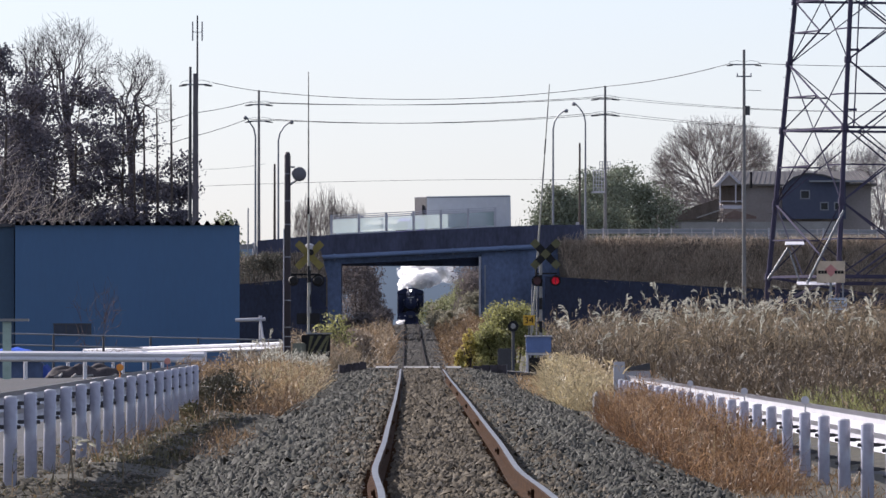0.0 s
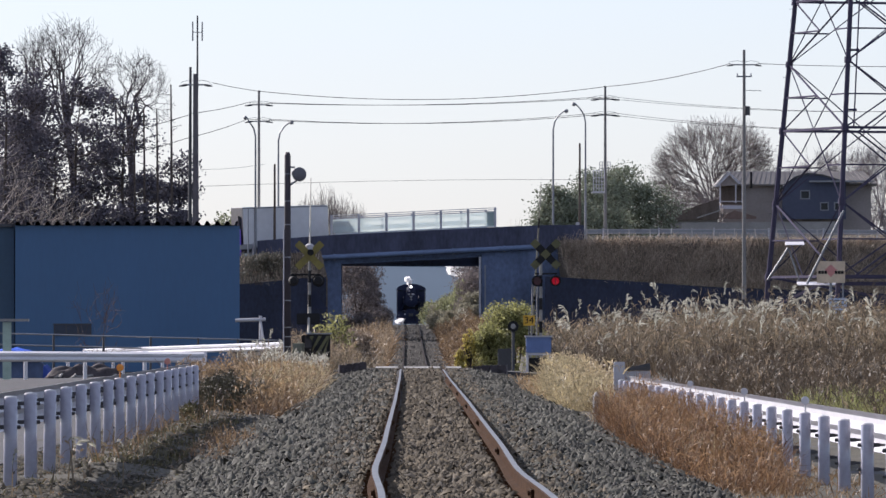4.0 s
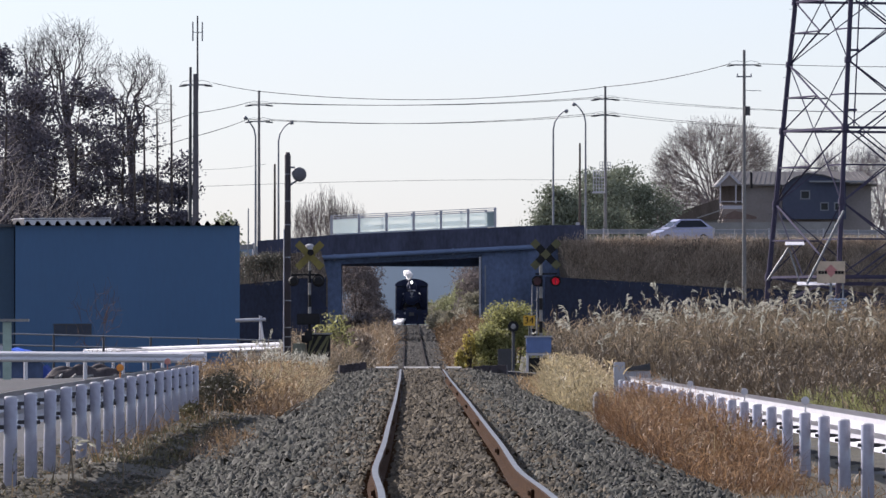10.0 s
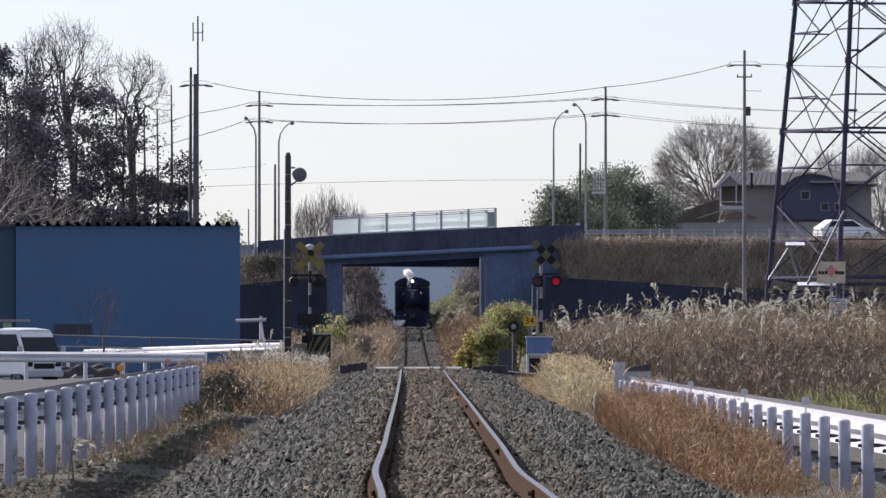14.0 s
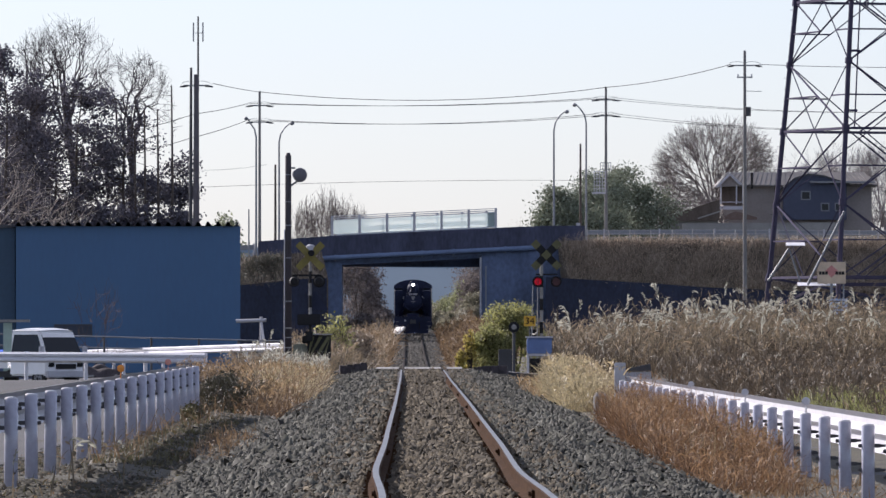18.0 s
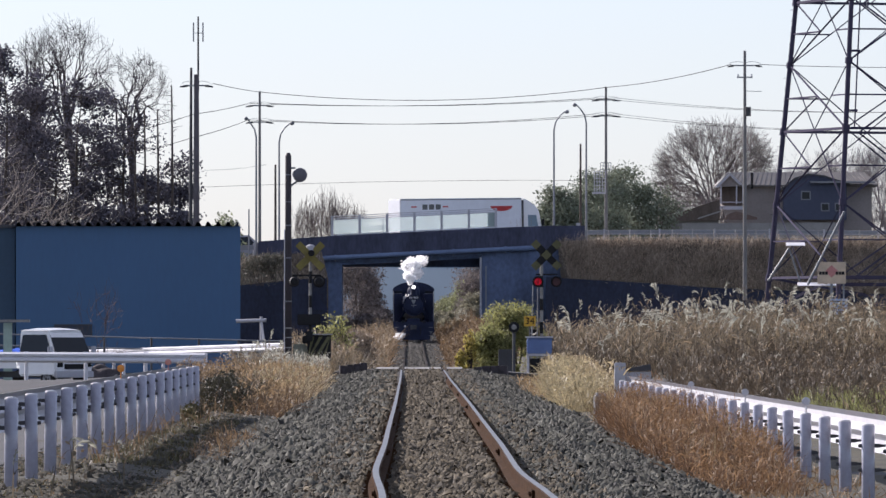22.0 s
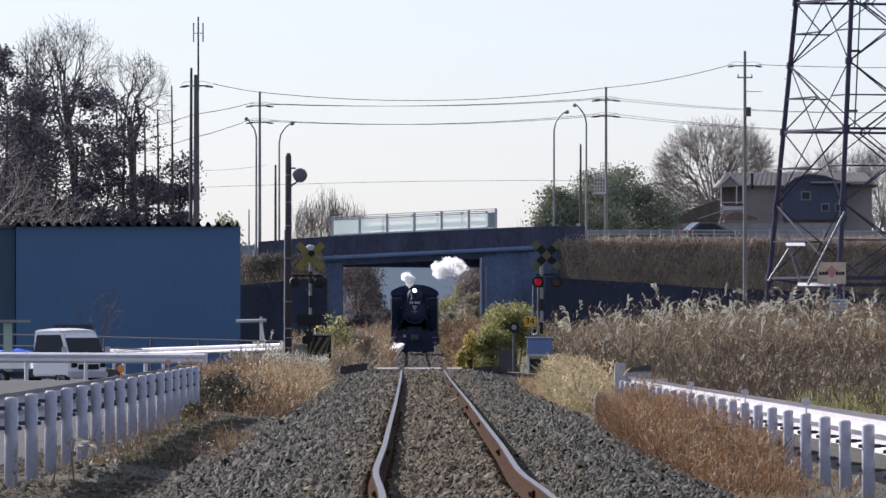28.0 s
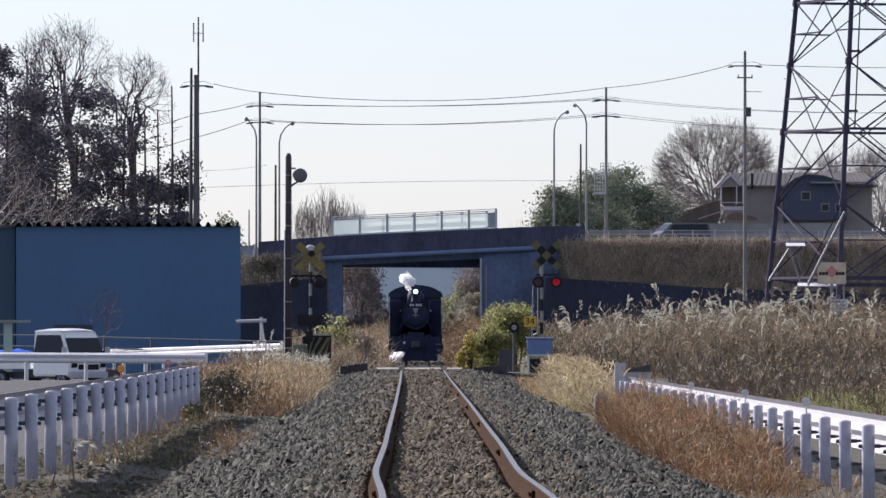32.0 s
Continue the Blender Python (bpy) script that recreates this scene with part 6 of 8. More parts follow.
loft(bm, [[(0.012, s * 0.68, 0.95), (-0.265, s * 0.615, 1.62), (-0.28, s * 0.615, 1.62), (-0.003, s * 0.68, 0.95)] for s in (-1, 1)])
part("windscreen", bm, M_GLASS, kc)
for s in (-1, 1):
    bm = bmesh.new()
    loft(bm, [[(-0.13, s * 0.728, 1.0), (-0.37, s * 0.664, 1.62), (-1.22, s * 0.664, 1.62), (-1.29, s * 0.728, 1.0)], [(-0.13, s * 0.738, 1.0), (-0.37, s * 0.674, 1.62), (-1.22, s * 0.674, 1.62), (-1.29, s * 0.738, 1.0)]])
    part("side_window", bm, M_GLASS, kc)
    part("mirror", boxes((-0.12, -0.02, s * 0.84 - 0.07, s * 0.84 + 0.07, 1.02, 1.26), bevel=0.02), M_WHITE, kc)
    part("headlight", boxes((-0.02, 0.04, s * 0.55 - 0.12, s * 0.55 + 0.12, 0.62, 0.78), bevel=0.02), M_GLASS, kc)
    part("door_line", boxes((-1.22, -0.28, s * 0.734 - 0.004, s * 0.734 + 0.004, 0.84, 0.855)), M_DARKSTEEL, kc)
part("bumper", boxes((-0.05, 0.07, -0.72, 0.72, 0.30, 0.50), bevel=0.02), M_WHITE, kc)
part("grille", boxes((0.02, 0.045, -0.38, 0.38, 0.56, 0.72)), M_BLACK, kc, "dark grille")
part("chassis", boxes((-3.2, -0.3, -0.4, 0.4, 0.30, 0.48)), M_DARKSTEEL, kei)
part("bed_floor", boxes((-3.38, -1.42, -0.71, 0.71, 0.58, 0.66)), M_VWHITE, kei)
for s in (-1, 1):
    part("bed_side", boxes((-3.38, -1.42, s * 0.70 - 0.015, s * 0.70 + 0.015, 0.66, 0.95)), M_VWHITE, kei, "low drop side")
part("tailgate", boxes((-3.40, -3.37, -0.71, 0.71, 0.62, 0.95)), M_VWHITE, kei)
kei_wheels = wheel_set(kei, [(-0.34, -0.62), (-0.34, 0.62), (-2.55, -0.62), (-2.55, 0.62)], 0.265, 0.15)

# a broader one-tonner: widen the body and keep the wheels round
grow = Matrix.Diagonal((1.14, 1.18, 1.0, 1.0))
for ob in kei.children_recursive:
    if ob not in kei_wheels and ob.parent not in kei_wheels:
        ob.data.transform(grow)
for ob in kei_wheels:
    ob.location.x *= 1.14
    ob.location.y *= 1.18

# ---------- plants ----------


def blades(name, x, y, z, height, width, lean, material, seed, parent=None, label="", category="", bend=0.5, droop=0.35):
    """Tapered bent blades, three triangles each, rooted at the given points."""
    r = np.random.default_rng(seed)
    n = len(x)
    h = height * r.uniform(0.55, 1.15, n) if np.isscalar(height) else height
    a = r.random(n) * 6.283
    d = np.stack([np.cos(a), np.sin(a)], -1)
    t = np.stack([-d[:, 1], d[:, 0]], -1)
    out = np.abs(r.normal(0, lean, n))[:, None] * h[:, None]
    w = (width * r.uniform(0.6, 1.4, n))[:, None]
    p = np.stack([x, y], -1)

    def at(f, ww, hh):
        q = p + d * out * f
        return [np.concatenate([q + s * t * w * ww, (z + h * hh)[:, None]], -1) for s in ((-1, 1) if ww else (0,))]
    v = np.stack(at(0, 1.0, 0) + at(0.35 * (1 - bend) + 0.05, 0.8, 0.6) + at(1.0, 0, 1 - droop * r.random(n)), 1)
    f = np.array([[0, 1, 3], [0, 3, 2], [2, 3, 4]])[None] + (np.arange(n) * 5)[:, None, None]
    me = mesh_np(name, v.reshape(-1, 3), f.reshape(-1, 3), material)
    ob = new(name, me)
    if parent is not None:
        ob.parent = parent
        return tagged(ob, label, kind="stuff")
    return tagged(ob, label, category, kind="stuff")


def strands(name, x, y, z, length, width, lean, curl, material, seed, parent=None, label="", category="", k=4, sway=0.5):
    """Curling ribbons of k pieces: each starts at its own lean and bends over on the way."""
    r = np.random.default_rng(seed)
    n = len(x)
    L = length * r.uniform(0.5, 1.3, n)
    a = r.random(n) * 6.283
    e = math.pi / 2 - np.abs(r.normal(0, lean, n))
    bend = curl * r.gamma(1.5, 0.66, n) / k
    p = np.stack([x, y, z + np.zeros(n)], -1)
    w = width * r.uniform(0.6, 1.4, n)
    turn = r.random(n) * 6.283
    vs = []
    for i in range(k + 1):
        d = np.stack([np.cos(a) * np.cos(e), np.sin(a) * np.cos(e), np.sin(e)], -1)
        side = np.stack([-np.sin(a), np.cos(a), 0 * a], -1)
        flat = side * np.cos(turn)[:, None] + np.cross(d, side) * np.sin(turn)[:, None]
        ww = (w * (1.0, 1.0, 0.8, 0.5, 0.25)[min(4, int(i * 4 / k))])[:, None]
        vs += [p - flat * ww, p + flat * ww] if i < k else [p]
        p = p + d * (L / k)[:, None]
        e = e - bend * r.uniform(0.4, 1.6, n)
        a = a + r.normal(0, sway, n)
    v = np.stack(vs, 1)
    fs = []
    for i in range(k - 1):
        fs += [[2 * i, 2 * i + 1, 2 * i + 3], [2 * i, 2 * i + 3, 2 * i + 2]]
    fs.append([2 * k - 2, 2 * k - 1, 2 * k])
    f = np.array(fs)[None] + (np.arange(n) * (2 * k + 1))[:, None, None]
    ob = new(name, mesh_np(name, v.reshape(-1, 3), f.reshape(-1, 3), material))
    if parent is not None:
        ob.parent = parent
        return tagged(ob, label, kind="stuff")
    return tagged(ob, label, category, kind="stuff")


def scatter(seed, n, x0, x1, y0, y1, power=1.0):
    r = np.random.default_rng(seed)
    return x0 + (x1 - x0) * r.random(n), y0 + (y1 - y0) * r.random(n) ** power


def patchy(x, y, scale, seed, keep=0.45):
    """Thins a scatter out in patches."""
    k = np.array([noise.noise((a * scale, b * scale * 0.5, seed)) for a, b in zip(x, y)]) + 0.5
    m = k > np.random.default_rng(seed).random(len(x)) * keep * 1.6
    return x[m], y[m]


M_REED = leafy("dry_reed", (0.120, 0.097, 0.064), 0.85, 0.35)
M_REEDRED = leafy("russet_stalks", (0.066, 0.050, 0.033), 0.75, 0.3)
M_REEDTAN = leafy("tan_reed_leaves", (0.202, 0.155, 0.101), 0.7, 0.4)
M_PLUME = leafy("reed_plume", (0.35, 0.34, 0.28), 0.65, 0.4)
M_REDGRASS = leafy("red_brown_grass", (0.104, 0.058, 0.028), 0.8, 0.35)
M_REDFLECK = leafy("rusty_dry_leaves", (0.205, 0.126, 0.064), 0.75, 0.35)
M_STRAW = leafy("straw_grass", (0.315, 0.262, 0.150), 0.65, 0.35)
M_BROWNGR = leafy("brown_grass", (0.166, 0.112, 0.061), 0.75, 0.3)
M_TANGR = leafy("tan_grass", (0.324, 0.258, 0.150), 0.7, 0.35)
M_RUSTTAN = leafy("rusty_tan_grass", (0.238, 0.166, 0.090), 0.75, 0.35)
M_BROWNDARK = leafy("dark_brown_stems", (0.108, 0.068, 0.036), 0.7, 0.3)
M_DULLGR = leafy("dull_grass", (0.079, 0.072, 0.032), 0.5, 0.3)
# dry slope grass, brightened in colour to stand for haze
M_EMBGR = leafy("haze_lifted_grass", (0.36, 0.295, 0.225), 0.75, 0.3)
M_BUSH = leafy("yellow_green_leaves", (0.225, 0.225, 0.09), 0.7, 0.55)
M_EVER = leafy("dark_evergreen_leaves", (0.084, 0.080, 0.098), 0.6, 0.25, 0.9)
M_GREEN = leafy("green_leaves", (0.170, 0.187, 0.115), 0.5, 0.5)
M_FARGREEN = leafy("pale_green_leaves", (0.23, 0.24, 0.13), 0.5, 0.4)
M_SHRUB = leafy("brown_shrub_leaves", (0.221, 0.178, 0.132), 0.55, 0.3)
M_BRUSH = leafy("pale_brown_brush", (0.230, 0.217, 0.157), 0.5, 0.4)


def plumes(x, y, z, parent, seed, scale=1.0):
    """Feathery heads that curl over to one side, strand by strand along a bent rib."""
    r = np.random.default_rng(seed)
    m = 15
    n = len(x)
    size = scale * r.uniform(0.55, 1.5, n)
    bow = r.normal(0.25, 0.75, n)
    deep = r.normal(0, 0.4, n)
    u = np.tile(np.linspace(0, 1, m), n)
    rep = lambda a: np.repeat(a, m)
    ang = rep(bow) * (0.3 + 1.5 * u)
    ax = rep(x) + rep(size) * 0.34 * np.sin(ang * 0.6) * u
    az = rep(z) + rep(size) * 0.40 * np.cos(ang * 0.6) * u - 0.06 * rep(size)
    ay = rep(y) + rep(size * deep) * 0.15 * u
    L = (0.085 + 0.085 * np.sin(u * 3.1)) * rep(size) * r.uniform(0.6, 1.3, n * m)
    th = ang + r.normal(0.3, 0.38, n * m) * np.sign(rep(bow))
    p = np.stack([ax, ay, az], -1)
    q = p + np.stack([np.sin(th) * L, r.normal(0, 0.05, n * m) * rep(size), np.cos(th) * L], -1)
    w = (0.012 + 0.008 * r.random(n * m)) * rep(size)
    mid = p * 0.45 + q * 0.55
    nx, nz = np.cos(th) * w, -np.sin(th) * w
    off = np.stack([nx, 0 * nx, nz], -1)
    v = np.stack([p, mid + off, q, mid - off], 1)
    f = np.array([[0, 1, 2], [0, 2, 3]])[None] + (np.arange(n * m) * 4)[:, None, None]
    ob = new("plumes", mesh_np("plumes", v.reshape(-1, 3), f.reshape(-1, 3), M_PLUME))
    ob.parent = parent
    return tagged(ob, "pale silvery feathery plumes", kind="stuff")


def reeds(name, x, y, seed, tall, label, heads=0.5, leaves=9, tone=None):
    """Pampas-like reeds: leaning stalks, chaotic dry leaves and curled plumes at the top."""
    r = np.random.default_rng(seed)
    n = len(x)
    z = ground_z(x, y) - 0.05
    lump = np.array([noise.noise((a * 0.55, b * 0.10, seed)) for a, b in zip(x, y)])
    h = tall * (0.45 + 0.50 * r.random(n) ** 0.7 + 0.30 * lump + 0.38 * (r.random(n) < 0.05)) * np.interp(x, [-9, 4.5, 7, 10, 12, 16], [1, 0.62, 0.85, 1, 0.86, 0.74])
    root = base(name, label, "reeds", kind="stuff")
    strands("stalks", x, y, z, h, 0.008, 0.13, 0.12, M_REED, seed + 1, root, "thin dry stalks", k=3, sway=0.1)
    k = leaves
    xl, yl = np.repeat(x, k) + r.normal(0, 0.12, n * k), np.repeat(y, k) + r.normal(0, 0.12, n * k)
    up = r.uniform(0.05, 0.98, n * k)
    zl = np.repeat(z, k) + up * np.repeat(h, k)
    c = r.random(n * k)
    for nm, pick_, m, ln, wd, lab in (("leaves", c < 0.5, tone or M_REED, 0.42, 0.013, "long dry curling leaves"), ("pale_leaves", (c >= 0.5) & (up + 0.25 * r.normal(0, 1, n * k) > 0.62), M_REEDTAN, 0.32, 0.014, "tan leaf curls near the top"), ("dark_leaves", (c > 0.7) & (up < 0.6), M_REEDRED, 0.45, 0.016, "darker leaves in the lower part")):
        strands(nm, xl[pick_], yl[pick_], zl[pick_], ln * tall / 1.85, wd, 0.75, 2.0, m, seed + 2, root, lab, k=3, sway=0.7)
    keep = (r.random(n) < heads * np.clip((h / tall - 0.55) * 2.4, 0.04, 1.0)) if heads else np.zeros(n, bool)
    if keep.any():
        plumes(x[keep], y[keep], z[keep] + 0.96 * h[keep], root, seed + 3, 0.15 + 0.7 * tall / 1.85)
    return root


x, y = scatter(21, 6200, 4.6, 27, 240, 322)
reeds("reed_field", *patchy(x, y, 0.25, 3, 0.35), 22, 1.9, "wide bed of dry pampas reeds with pale plumes", 0.30)
x, y = scatter(23, 2400, 7.0, 16, 105, 224)
reeds("reed_field", *patchy(x, y, 0.3, 6, 0.4), 24, 0.95, "dry reeds behind the guard rail", 0.03, 12, M_REEDRED)
x, y = scatter(25, 11000, 4.4, 24, 236, 300)
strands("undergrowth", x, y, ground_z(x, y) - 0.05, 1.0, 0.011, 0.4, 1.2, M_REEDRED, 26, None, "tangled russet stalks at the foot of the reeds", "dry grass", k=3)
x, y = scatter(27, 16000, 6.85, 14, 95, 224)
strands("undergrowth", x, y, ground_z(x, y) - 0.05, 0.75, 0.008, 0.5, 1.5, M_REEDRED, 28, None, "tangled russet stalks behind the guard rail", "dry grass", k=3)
x, y = scatter(501, 9000, 6.85, 14, 95, 224)
strands("brown_tangle", x, y, ground_z(x, y) + 0.8 * np.random.default_rng(3).random(len(x)), 0.3, 0.008, 1.0, 2.0, M_REEDRED, 502, None, "withered brown leaves behind the guard rail", "dry grass", k=3, sway=0.8)
x, y = scatter(503, 1300, 9.6, 11.4, 186, 212)
strands("green_weeds", x, y, ground_z(x, y) - 0.02, 0.35, 0.008, 0.5, 1.2, M_GREEN, 504, None, "low green weeds behind the guard rail", "weeds")
x, y = scatter(29, 160, -5.6, -3.6, 242, 300)
reeds("reed_clump", x, y, 30, 1.15, "clump of dry reeds beside the crossing signal")
x, y = scatter(619, 120, -4.1, -2.7, 238, 252)
reeds("reed_clump", x, y, 620, 1.2, "pale plumed reeds behind the signal pole", 0.9)


def sward(name, label, box_, seed, count, height, thin, fleck, dense=(0.45, 1.1, 0.0036), bits=(0.14, 0.0045), keep=None, share=0.5, where=None, thick=None):
    """Tangled dry grass: a fine dark mass with lighter curled leaves all through it."""
    x, y = scatter(seed, count, *box_)
    if keep:
        x, y = patchy(x, y, keep[0], seed % 17, keep[1])
    if where is not None:
        m = where(x, y)
        x, y = x[m], y[m]
    r = np.random.default_rng(seed + 5)
    hh = np.interp(y, *height) * (1 + 0.45 * np.array([noise.noise((a * 1.3, b * 0.22, seed)) for a, b in zip(x, y)]))
    if thick is not None:
        hh = hh * thick(x, y)
    z = ground_z(x, y) - 0.04
    root = base(name, label, "dry grass", kind="stuff")
    strands("stems", x, y, z, hh, dense[2], dense[0], dense[1], thin, seed + 1, root, "fine tangled stems", k=3)
    m = r.random(len(x)) < share
    strands("curled_leaves", x[m], y[m], z[m] + hh[m] * 0.98 * r.random(m.sum()) ** 0.6, bits[0], bits[1], 1.1, 2.2, fleck, seed + 2, root, "dry curled leaves", k=3, sway=0.9)
    return root


# dry grass beside the ballast
sward("dry_grass", "fine red-brown dry grass beside the ballast", (2.65, 4.45, 78, 170), 31, 34000, ([78, 82, 90, 110, 142, 156, 170], [0.22, 0.40, 0.50, 0.58, 0.6, 0.62, 0.62]), M_REDGRASS, M_REDFLECK, keep=(1.1, 0.4), share=0.5, where=lambda x, y: ((y + 7 * np.sin(31 * x + 0.9 * y) + 5 * np.sin(11 * x) < 140) | ((x > 3.95) & (y < 154))) & ((y > 97) | (x < 3.72 + (y - 79) * 0.02)) & (x > np.interp(y, [78, 95, 118, 158, 170], [2.72, 2.64, 2.86, 3.45, 3.6])), thick=lambda x, y: np.where((x > 3.6) & (y > 97), 1.12, 1.0))
sward("dry_grass", "straw-yellow tufted grass near the crossing", (2.85, 4.35, 158, 219), 33, 16000, ([160, 185, 205, 219], [0.5, 0.86, 0.78, 0.45]), M_STRAW, M_STRAW, dense=(0.28, 2.2, 0.005), bits=(0.17, 0.011), share=0.95, where=lambda x, y: ((y > 167) | (x < 3.75)) & (x > np.interp(y, [158, 180, 200, 219], [2.85, 2.95, 3.35, 3.6])), thick=lambda x, y: np.where(x > 3.8, 0.75, 1.0))
sward("dry_grass", "brown dry grass at the end of the guard rail", (-5.2, -2.0, 138, 221), 35, 14000, ([138, 221], [0.58, 0.66]), M_BROWNDARK, M_RUSTTAN, dense=(0.5, 1.6, 0.005), bits=(0.16, 0.010), keep=(0.8, 0.5), where=lambda x, y: x > np.interp(y, [138, 162, 182], [-2.85, -3.15, -5.2]))
r = np.random.default_rng(640)
x, y = scatter(641, 5200, 2.95, 4.35, 165, 219)
m = x > np.interp(y, [165, 180, 200, 219], [2.95, 3.0, 3.2, 3.45])
x, y = patchy(x[m], y[m], 0.7, 17, 0.75)
strands("curled_straw", x, y, ground_z(x, y) + 0.82 * r.random(len(x)) ** 0.8 * np.interp(x, [2.95, 3.5], [0.5, 1.0]), 0.2, 0.012, 1.3, 2.2, M_TANGR, 642, None, "pale curled straw leaves near the crossing", "dry grass", k=3, sway=0.9)
x, y = scatter(643, 1500, 2.7, 3.7, 172, 219)
strands("low_weeds", x, y, ground_z(x, y) - 0.02, 0.42, 0.009, 0.8, 1.8, M_RUSTTAN, 644, None, "low rusty weeds at the foot of the straw grass", "weeds", k=3, sway=0.8)
sward("dry_grass", "pale straw grass above the ballast edge", (-3.4, -2.0, 165, 221), 37, 4500, ([165, 221], [0.5, 0.6]), M_TANGR, M_STRAW, dense=(0.6, 1.6, 0.005), bits=(0.18, 0.007))
x, y = scatter(39, 5000, -4.1, -2.3, 62, 145)
x, y = patchy(x, y, 1.2, 9, 0.7)
strands("short_grass", x, y, ground_z(x, y) - 0.02, 0.10, 0.005, 0.9, 1.0, M_DULLGR, 40, None, "short dull grass and weeds below the guard rail", "grass", k=3)
x, y = scatter(41, 260, -3.6, -2.9, 84, 140)
strands("tall_weeds", x, y, ground_z(x, y) - 0.02, 0.42, 0.005, 0.4, 1.2, M_BROWNGR, 42, None, "scattered dry weeds along the guard rail posts", "weeds")
x, y = scatter(43, 3500, 2.8, 4.6, 60, 100)
strands("short_grass", x, y, ground_z(x, y) - 0.02, 0.18, 0.005, 0.9, 1.2, M_BROWNGR, 44, None, "short trampled dry grass beside the lane", "grass", k=3)
sward("tall_weeds", "tall pale brown weeds beyond the crossing", (-3.6, -1.5, 238, 330), 45, 6500, ([238, 330], [1.2, 1.5]), M_REED, M_REEDTAN, dense=(0.3, 1.0, 0.010), bits=(0.3, 0.014), share=0.8)
sward("tall_weeds", "pale withered weeds before the gate machine", (-3.9, -2.1, 221.5, 228), 618, 1500, ([221, 228], [0.75, 0.8]), M_REED, M_PLUME, dense=(0.35, 1.0, 0.007), bits=(0.2, 0.012), share=0.9)
sward("tall_weeds", "dry weeds lining the far track", (-3.6, -0.95, 330, 575), 47, 5000, ([330, 575], [1.1, 1.7]), M_BROWNGR, M_REEDTAN, dense=(0.35, 1.0, 0.016), bits=(0.4, 0.022), share=0.8)
sward("tall_weeds", "russet weeds lining the far track", (2.1, 4.8, 300, 640), 49, 6500, ([300, 640], [0.6, 1.1]), M_BROWNDARK, M_BROWNGR, dense=(0.35, 1.0, 0.016), bits=(0.4, 0.022), share=0.8)
sward("low_weeds", "low brown weeds creeping onto the far ballast", (-1.7, -0.85, 238, 520), 616, 2200, ([238, 520], [0.28, 0.4]), M_BROWNDARK, M_BROWNGR, dense=(0.5, 1.2, 0.012), bits=(0.2, 0.014), keep=(0.5, 0.7))
sward("low_weeds", "low brown weeds creeping onto the far ballast", (1.5, 2.4, 238, 520), 617, 2400, ([238, 520], [0.28, 0.4]), M_BROWNDARK, M_BROWNGR, dense=(0.5, 1.2, 0.012), bits=(0.2, 0.014), keep=(0.5, 0.7))
# rubble and litter on the verge below the guard rail
M_CLOD = mat("mossy_clods", (0.058, 0.053, 0.033), 0.95, vary=0.5, scale=0.6, fine=30, bump=0.3, rnd=0.5)
r = np.random.default_rng(401)
n = 11000
gx, gy = r.uniform(-4.2, -2.25, n), 58 * (150 / 58) ** r.random(n)
gz = ground_z(gx, gy) + 0.01
bv = np.array([(1, 0, 0), (-1, 0, 0), (0, 1, 0), (0, -1, 0), (0, 0, 1)], float)
bf = np.array([(0, 2, 4), (2, 1, 4), (1, 3, 4), (3, 0, 4)])
j = (bv[None] * (1 + r.uniform(-0.4, 0.5, (n, 5, 1))) + r.normal(0, 0.25, (n, 5, 3))) * (0.017 * np.exp(r.normal(0, 0.5, (n, 1, 1)))) * np.array([1.3, 1.0, 0.6])
v = j + np.stack([gx, gy, gz], -1)[:, None]
f = bf[None] + (np.arange(n) * 5)[:, None, None]
tagged(new("rubble", mesh_np("rubble", v.reshape(-1, 3), f.reshape(-1, 3), M_CLOD)), "scattered stones and clods on the earth verge", "rubble", kind="stuff")
n = 11000
gy = 70 * (150 / 70) ** r.random(n)
gx = np.interp(gy, [70, 76, 117, 150], [-1.95, -2.05, -2.55, -2.45]) + np.abs(r.normal(0, 0.38, n)) - 0.1
gx = np.minimum(gx, -1.6 + 0 * gx)
j = (bv[None] * (1 + r.uniform(-0.4, 0.5, (n, 5, 1))) + r.normal(0, 0.25, (n, 5, 3))) * (0.019 * np.exp(r.normal(0, 0.42, (n, 1, 1)))) * np.array([1.4, 1.0, 0.6])
v = j + np.stack([gx, gy, ground_z(gx, gy) + 0.012], -1)[:, None]
f = bf[None] + (np.arange(n) * 5)[:, None, None]
tagged(new("spilt_ballast", mesh_np("spilt_ballast", v.reshape(-1, 3), f.reshape(-1, 3), M_STONE)), "grey ballast stones spilt onto the earth verge", "ballast", kind="stuff")
x, y = scatter(403, 20000, -4.2, -2.2, 58, 150)
x, y = patchy(x, y, 1.6, 12, 0.9)
blades("dry_litter", x, y, ground_z(x, y) + 0.0, 0.035, 0.006, 4.0, M_BROWNGR, 404, None, "flattened dry grass litter on the verge", "litter", droop=0.9)
# single plume stalks close to the lens
x, y = np.array([-2.98, -2.9, -3.05, -2.62, -3.2]), np.array([70.5, 73.5, 76.0, 78.0, 68.5])
reeds("foxtail_grass", x, y, 61, 0.55, "a few curled foxtail stalks by the posts", 3.0, 4)

sward("dry_grass", "low rusty weeds on the ballast edge", (-2.55, -1.9, 92, 116), 613, 1500, ([92, 116], [0.16, 0.2]), M_BROWNDARK, M_BROWNGR, keep=(1.5, 0.6))
x, y = scatter(614, 9000, 6.9, 9.4, 118, 152)
